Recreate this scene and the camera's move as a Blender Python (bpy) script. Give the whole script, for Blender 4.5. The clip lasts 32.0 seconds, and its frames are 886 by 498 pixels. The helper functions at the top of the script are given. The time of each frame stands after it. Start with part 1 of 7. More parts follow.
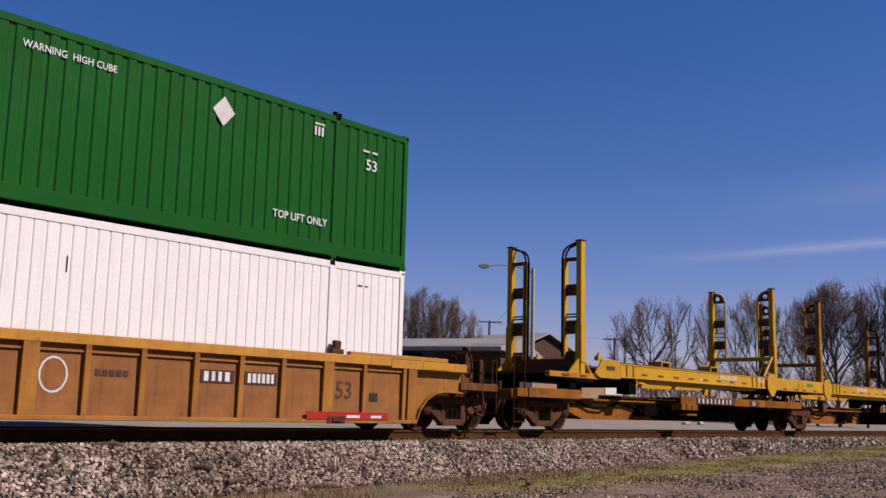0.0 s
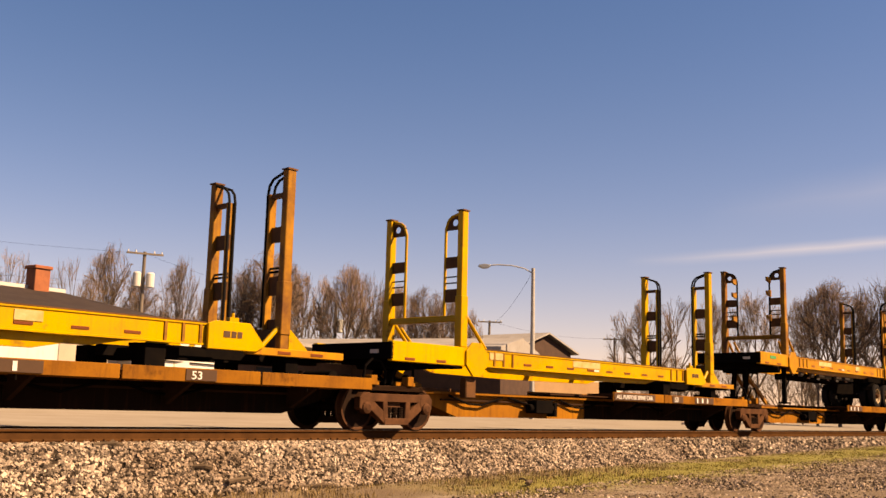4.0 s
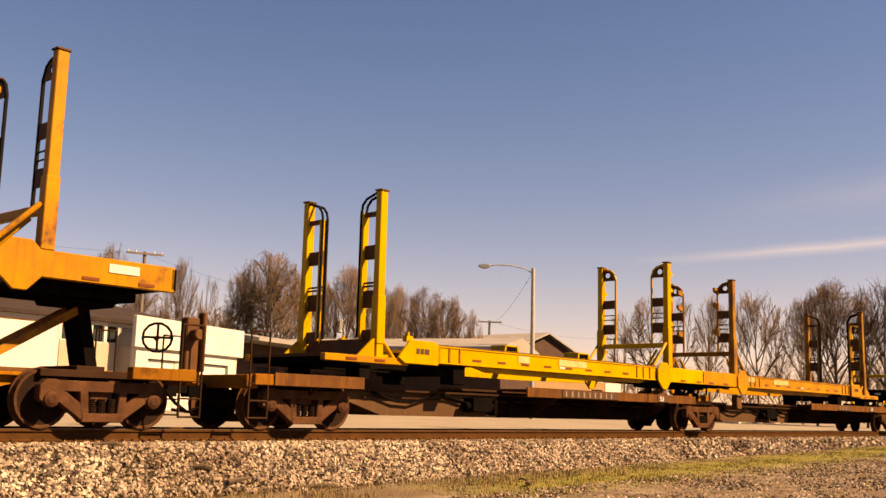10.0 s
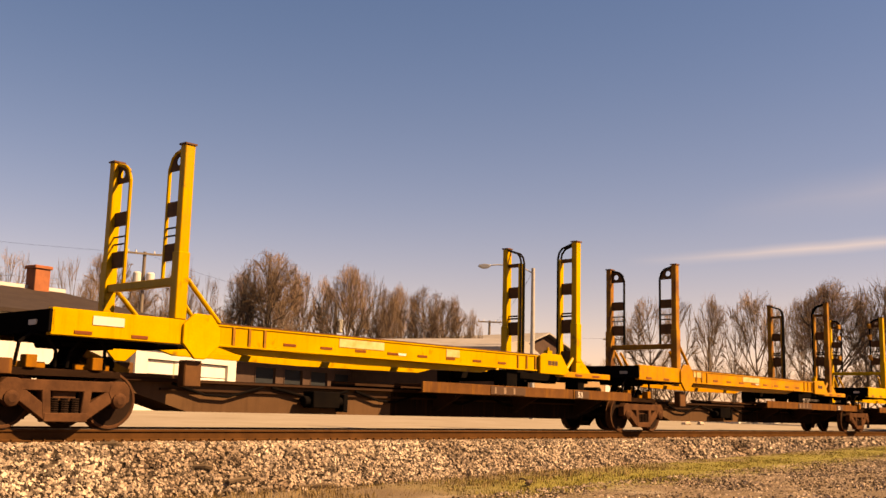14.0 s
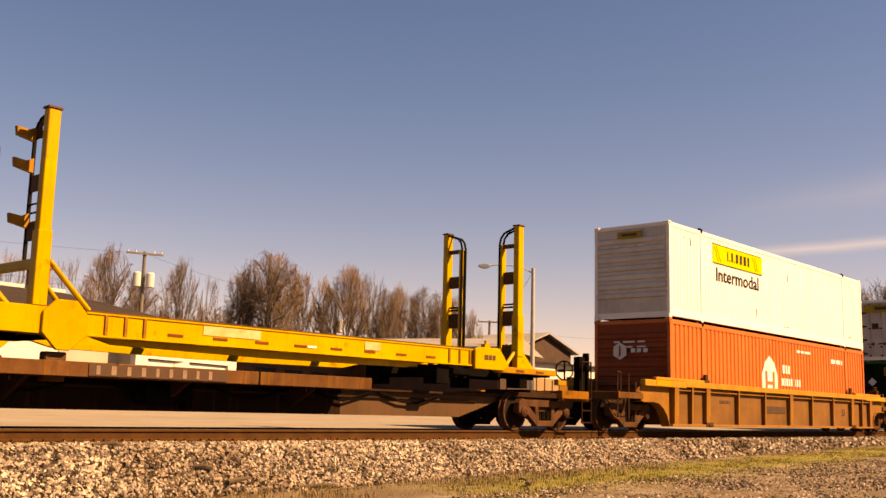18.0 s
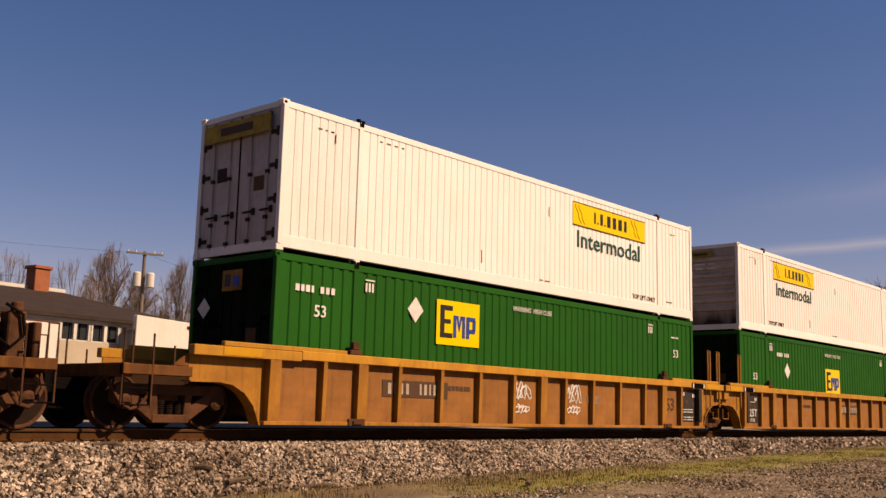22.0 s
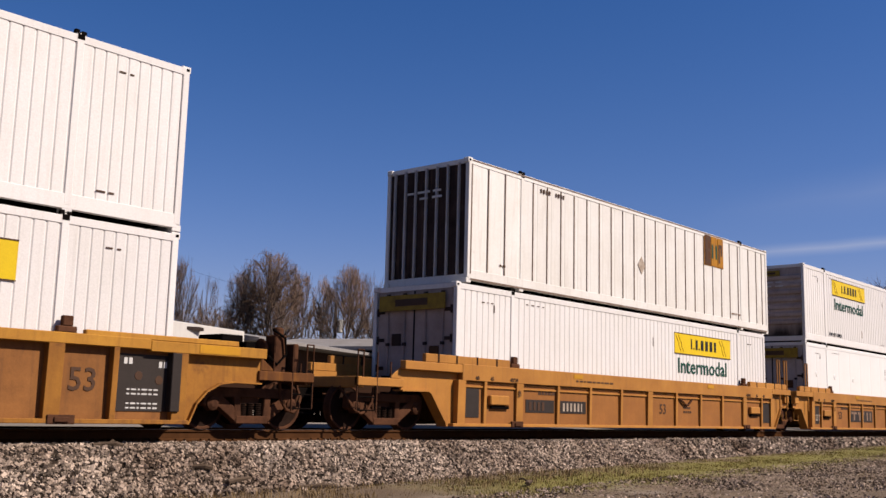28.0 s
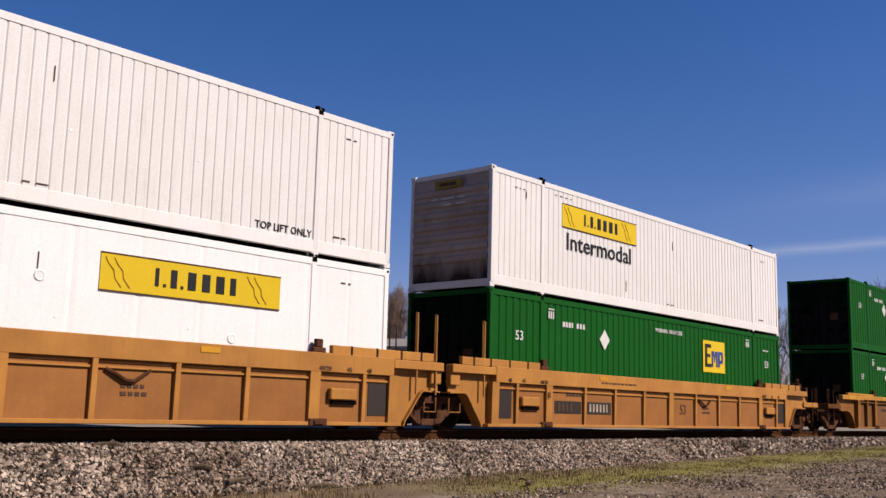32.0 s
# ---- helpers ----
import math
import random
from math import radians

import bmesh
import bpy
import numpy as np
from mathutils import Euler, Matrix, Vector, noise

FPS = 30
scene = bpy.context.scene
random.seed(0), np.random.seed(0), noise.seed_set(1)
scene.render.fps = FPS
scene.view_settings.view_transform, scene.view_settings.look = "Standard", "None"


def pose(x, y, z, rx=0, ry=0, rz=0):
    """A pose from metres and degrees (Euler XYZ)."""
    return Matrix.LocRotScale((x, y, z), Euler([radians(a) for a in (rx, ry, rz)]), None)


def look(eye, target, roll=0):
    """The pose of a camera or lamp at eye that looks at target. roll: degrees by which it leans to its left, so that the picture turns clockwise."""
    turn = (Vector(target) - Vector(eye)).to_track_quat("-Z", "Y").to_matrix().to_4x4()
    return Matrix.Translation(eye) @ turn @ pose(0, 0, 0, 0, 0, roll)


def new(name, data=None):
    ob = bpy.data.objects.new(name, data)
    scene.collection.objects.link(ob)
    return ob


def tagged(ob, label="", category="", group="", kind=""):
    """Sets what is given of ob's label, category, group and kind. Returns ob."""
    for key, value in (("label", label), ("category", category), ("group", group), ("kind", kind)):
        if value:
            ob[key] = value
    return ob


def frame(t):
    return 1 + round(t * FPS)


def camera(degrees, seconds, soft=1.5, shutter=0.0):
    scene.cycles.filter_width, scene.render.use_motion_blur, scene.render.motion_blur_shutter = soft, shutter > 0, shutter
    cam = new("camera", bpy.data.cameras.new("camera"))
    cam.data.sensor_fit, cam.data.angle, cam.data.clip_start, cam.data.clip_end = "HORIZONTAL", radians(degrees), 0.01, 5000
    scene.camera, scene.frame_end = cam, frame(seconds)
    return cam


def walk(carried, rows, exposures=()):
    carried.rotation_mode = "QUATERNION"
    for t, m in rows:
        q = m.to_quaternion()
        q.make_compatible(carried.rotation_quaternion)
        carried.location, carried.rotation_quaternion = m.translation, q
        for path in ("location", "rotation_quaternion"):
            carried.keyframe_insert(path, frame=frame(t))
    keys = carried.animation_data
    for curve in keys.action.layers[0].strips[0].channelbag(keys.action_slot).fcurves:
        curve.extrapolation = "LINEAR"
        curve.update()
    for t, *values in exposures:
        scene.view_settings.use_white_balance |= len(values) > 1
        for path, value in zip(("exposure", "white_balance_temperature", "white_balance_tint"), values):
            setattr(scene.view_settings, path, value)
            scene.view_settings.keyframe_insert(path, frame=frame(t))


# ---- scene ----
cam = camera(47.07, 32.0, soft=1.5)
EYE = pose(0, 0, 0.42, 99.06, -1.41, -49.02)
walk(cam, [(0.0, EYE), (32.0, EYE)],
     exposures=[(0.0, 0.57, 6500, 22), (0.6, 0.67, 7000, 24), (1.0, 0.87, 7800, 25), (2.0, 1.17, 9500, 25), (3.2, 1.42, 12500, 25), (5.5, 1.52, 17500, 24), (9.0, 1.52, 20500, 28), (12.0, 1.52, 22800, 28), (14.5, 1.51, 25500, 30), (17.0, 1.51, 26500, 30), (19.0, 1.45, 26500, 31),
                (20.2, 0.96, 13800, 35), (21.2, 0.79, 11500, 27), (23.0, 0.72, 9000, 25), (25.0, 0.70, 7500, 20), (29.0, 0.68, 6800, 16), (32.0, 0.67, 6700, 16)])

# ---- light: clear afternoon, the sun behind the camera's right shoulder ----
SUN_EL, SUN_AZ = 42.0, 28.0  # height; degrees from the track's normal towards +x
world = bpy.data.worlds.new("sky")
scene.world = world
world.use_nodes = True
wn = world.node_tree.nodes
wl = world.node_tree.links
sky = wn.new("ShaderNodeTexSky")
sky.sky_type = "NISHITA"
sky.sun_disc = False
sky.sun_elevation = radians(SUN_EL)
sky.sun_rotation = radians(180 - SUN_AZ)
sky.air_density, sky.dust_density, sky.ozone_density = 1.0, 0.4, 3.5
wn["Background"].inputs["Strength"].default_value = 0.05
# a thin contrail and a faint second streak low in the sky
coord = wn.new("ShaderNodeTexCoord")
sep = wn.new("ShaderNodeSeparateXYZ")
wl.new(coord.outputs["Generated"], sep.inputs[0])


def wmath(op, a, b=None, c=None):
    n = wn.new("ShaderNodeMath")
    n.operation = op
    for i, v in enumerate((a, b, c)):
        if v is None:
            continue
        if isinstance(v, (int, float)):
            n.inputs[i].default_value = v
        else:
            wl.new(v, n.inputs[i])
    return n.outputs[0]


def streak(slope, height, width, start, strength, wob):
    """A cloud streak: its height rises with the bearing, and it fades in from one end."""
    az = wmath("ARCTAN2", sep.outputs["X"], sep.outputs["Y"])
    nz = wn.new("ShaderNodeTexNoise")
    nz.inputs["Scale"].default_value = wob
    wl.new(coord.outputs["Generated"], nz.inputs["Vector"])
    line = wmath("MULTIPLY_ADD", wmath("SUBTRACT", az, 1.08), slope, height)
    line = wmath("ADD", line, wmath("MULTIPLY", wmath("SUBTRACT", nz.outputs["Fac"], 0.5), width * 0.9))
    off = wmath("ABSOLUTE", wmath("SUBTRACT", sep.outputs["Z"], line))
    body = wmath("SUBTRACT", 1.0, wmath("MINIMUM", wmath("DIVIDE", off, width), 1.0))
    fade = wmath("MINIMUM", wmath("MAXIMUM", wmath("MULTIPLY", wmath("SUBTRACT", az, start), 6.0), 0.0), 1.0)
    return wmath("MULTIPLY", wmath("MULTIPLY", wmath("POWER", body, 1.5), fade), strength)


clouds = wmath("ADD", streak(0.055, 0.150, 0.008, 1.03, 0.24, 9.0), streak(0.14, 0.185, 0.03, 1.10, 0.07, 5.0))
blend = wn.new("ShaderNodeMix")
blend.data_type = "RGBA"
blend.inputs[7].default_value = (8.5, 8.8, 9.4, 1)
wl.new(clouds, blend.inputs[0])
deep = wn.new("ShaderNodeHueSaturation")
deep.inputs["Saturation"].default_value = 1.35
wl.new(sky.outputs[0], deep.inputs["Color"])
tone = wn.new("ShaderNodeMix")
tone.data_type, tone.blend_type = "RGBA", "MULTIPLY"
tone.inputs[0].default_value = 1.0
haze = wn.new("ShaderNodeMix")
haze.data_type = "RGBA"
haze.inputs[6].default_value = (1.16, 0.955, 1.26, 1)
haze.inputs[7].default_value = (1.31, 0.97, 1.19, 1)
wl.new(wmath("MINIMUM", wmath("MAXIMUM", wmath("MULTIPLY", sep.outputs["Z"], 3.6), 0.0), 1.0), haze.inputs[0])
wl.new(haze.outputs[2], tone.inputs[7])
wl.new(deep.outputs[0], tone.inputs[6])
wl.new(tone.outputs[2], blend.inputs[6])
wl.new(blend.outputs[2], wn["Background"].inputs["Color"])

sun_data = bpy.data.lights.new("sun", "SUN")
sun_data.energy, sun_data.angle, sun_data.color = 5.0, radians(0.53), (1.0, 0.94, 0.85)
sun = new("sun", sun_data)
sx, sy = math.sin(radians(SUN_AZ)), -math.cos(radians(SUN_AZ))
sun.matrix_world = look((60 * sx, 60 * sy, 60 * math.tan(radians(SUN_EL))), (0, 0, 0))


# ---- materials ----
def material(name, colour, rough=0.6, metal=0.0, second=None, scale=3.0, amount=0.5, fine=40.0, bump=0.15, spread=0.12, streaks=0.0, stain=None,
             stain_scale=0.6, stain_at=0.62, coords="Object", bump_dist=0.01, soot_shade=None, shine=0.14):
    """Paint, rust, stone: a base colour, blotches of a second colour, fine grain and relief, drips or stains, a small change from piece to piece."""
    colour, second, stain = [c and tuple(0.62 * v for v in c) for c in (colour, second, stain)]
    m = bpy.data.materials.new(name)
    m.use_nodes = True
    n, l = m.node_tree.nodes, m.node_tree.links
    b = n["Principled BSDF"]
    b.inputs["Metallic"].default_value = metal
    b.inputs["Specular IOR Level"].default_value = shine
    tc = n.new("ShaderNodeTexCoord")
    big = n.new("ShaderNodeTexNoise")
    big.inputs["Scale"].default_value, big.inputs["Detail"].default_value, big.inputs["Roughness"].default_value = scale, 6, 0.65
    l.new(tc.outputs[coords], big.inputs["Vector"])
    small = n.new("ShaderNodeTexNoise")
    small.inputs["Scale"].default_value, small.inputs["Detail"].default_value = fine, 4
    l.new(tc.outputs[coords], small.inputs["Vector"])

    def ramp(src, lo, hi):
        r = n.new("ShaderNodeMapRange")
        r.inputs[1].default_value, r.inputs[2].default_value = lo, hi
        l.new(src, r.inputs[0])
        return r.outputs[0]

    def mix(fac, a, c, mode="MIX"):
        x = n.new("ShaderNodeMix")
        x.data_type, x.blend_type = "RGBA", mode
        for i, v in ((0, fac), (6, a), (7, c)):
            if isinstance(v, (int, float)):
                x.inputs[i].default_value = v
            elif isinstance(v, tuple):
                x.inputs[i].default_value = (*v[:3], 1)
            else:
                l.new(v, x.inputs[i])
        return x.outputs[2]

    def times(a, k):
        x = n.new("ShaderNodeMath")
        x.operation = "MULTIPLY"
        l.new(a, x.inputs[0])
        x.inputs[1].default_value = k
        return x.outputs[0]

    second = second or tuple(c * 0.62 for c in colour)
    col = mix(times(ramp(big.outputs["Fac"], 0.38, 0.68), amount), colour, second)
    if streaks:
        mp = n.new("ShaderNodeMapping")
        mp.inputs["Scale"].default_value = (5.0, 5.0, 0.35)
        l.new(tc.outputs[coords], mp.inputs["Vector"])
        st = n.new("ShaderNodeTexNoise")
        st.inputs["Scale"].default_value, st.inputs["Detail"].default_value = 2.2, 5
        l.new(mp.outputs[0], st.inputs["Vector"])
        col = mix(times(ramp(st.outputs["Fac"], 0.52, 0.75), streaks), col, stain or tuple(c * 0.4 for c in colour))
    if stain:
        sn = n.new("ShaderNodeTexNoise")
        sn.inputs["Scale"].default_value, sn.inputs["Detail"].default_value, sn.inputs["Roughness"].default_value = stain_scale, 8, 0.7
        l.new(tc.outputs[coords], sn.inputs["Vector"])
        col = mix(ramp(sn.outputs["Fac"], stain_at, stain_at + 0.12), col, stain)
    if soot_shade:
        # black tongues of uneven height: exhaust dirt on white ends, painted shade on green
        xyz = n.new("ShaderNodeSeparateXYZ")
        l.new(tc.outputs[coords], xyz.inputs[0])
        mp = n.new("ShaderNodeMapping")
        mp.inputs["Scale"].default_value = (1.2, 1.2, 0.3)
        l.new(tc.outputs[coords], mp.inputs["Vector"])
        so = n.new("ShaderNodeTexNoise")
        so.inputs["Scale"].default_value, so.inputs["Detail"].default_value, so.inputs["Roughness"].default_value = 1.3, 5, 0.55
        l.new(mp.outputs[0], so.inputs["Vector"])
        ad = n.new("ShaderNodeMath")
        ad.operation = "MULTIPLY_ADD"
        ad.inputs[1].default_value = soot_shade * 2.2
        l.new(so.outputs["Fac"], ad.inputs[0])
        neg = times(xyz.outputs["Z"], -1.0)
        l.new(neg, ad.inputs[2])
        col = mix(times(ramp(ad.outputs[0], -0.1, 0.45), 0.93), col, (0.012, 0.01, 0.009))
    info = n.new("ShaderNodeObjectInfo")
    col = mix(1.0, col, mix(info.outputs["Random"], (1 - spread,) * 3, (1 + spread * 0.5,) * 3), "MULTIPLY")
    col = mix(1.0, col, mix(small.outputs["Fac"], (0.84,) * 3, (1.14,) * 3), "MULTIPLY")
    l.new(col, b.inputs["Base Color"])
    rr = n.new("ShaderNodeMapRange")
    rr.inputs[3].default_value, rr.inputs[4].default_value = max(rough - 0.12, 0.05), min(rough + 0.15, 1.0)
    l.new(big.outputs["Fac"], rr.inputs[0])
    l.new(rr.outputs[0], b.inputs["Roughness"])
    bp = n.new("ShaderNodeBump")
    bp.inputs["Strength"].default_value, bp.inputs["Distance"].default_value = bump, bump_dist
    l.new(small.outputs["Fac"], bp.inputs["Height"])
    l.new(bp.outputs[0], b.inputs["Normal"])
    return m


RUST = (0.09, 0.035, 0.014)
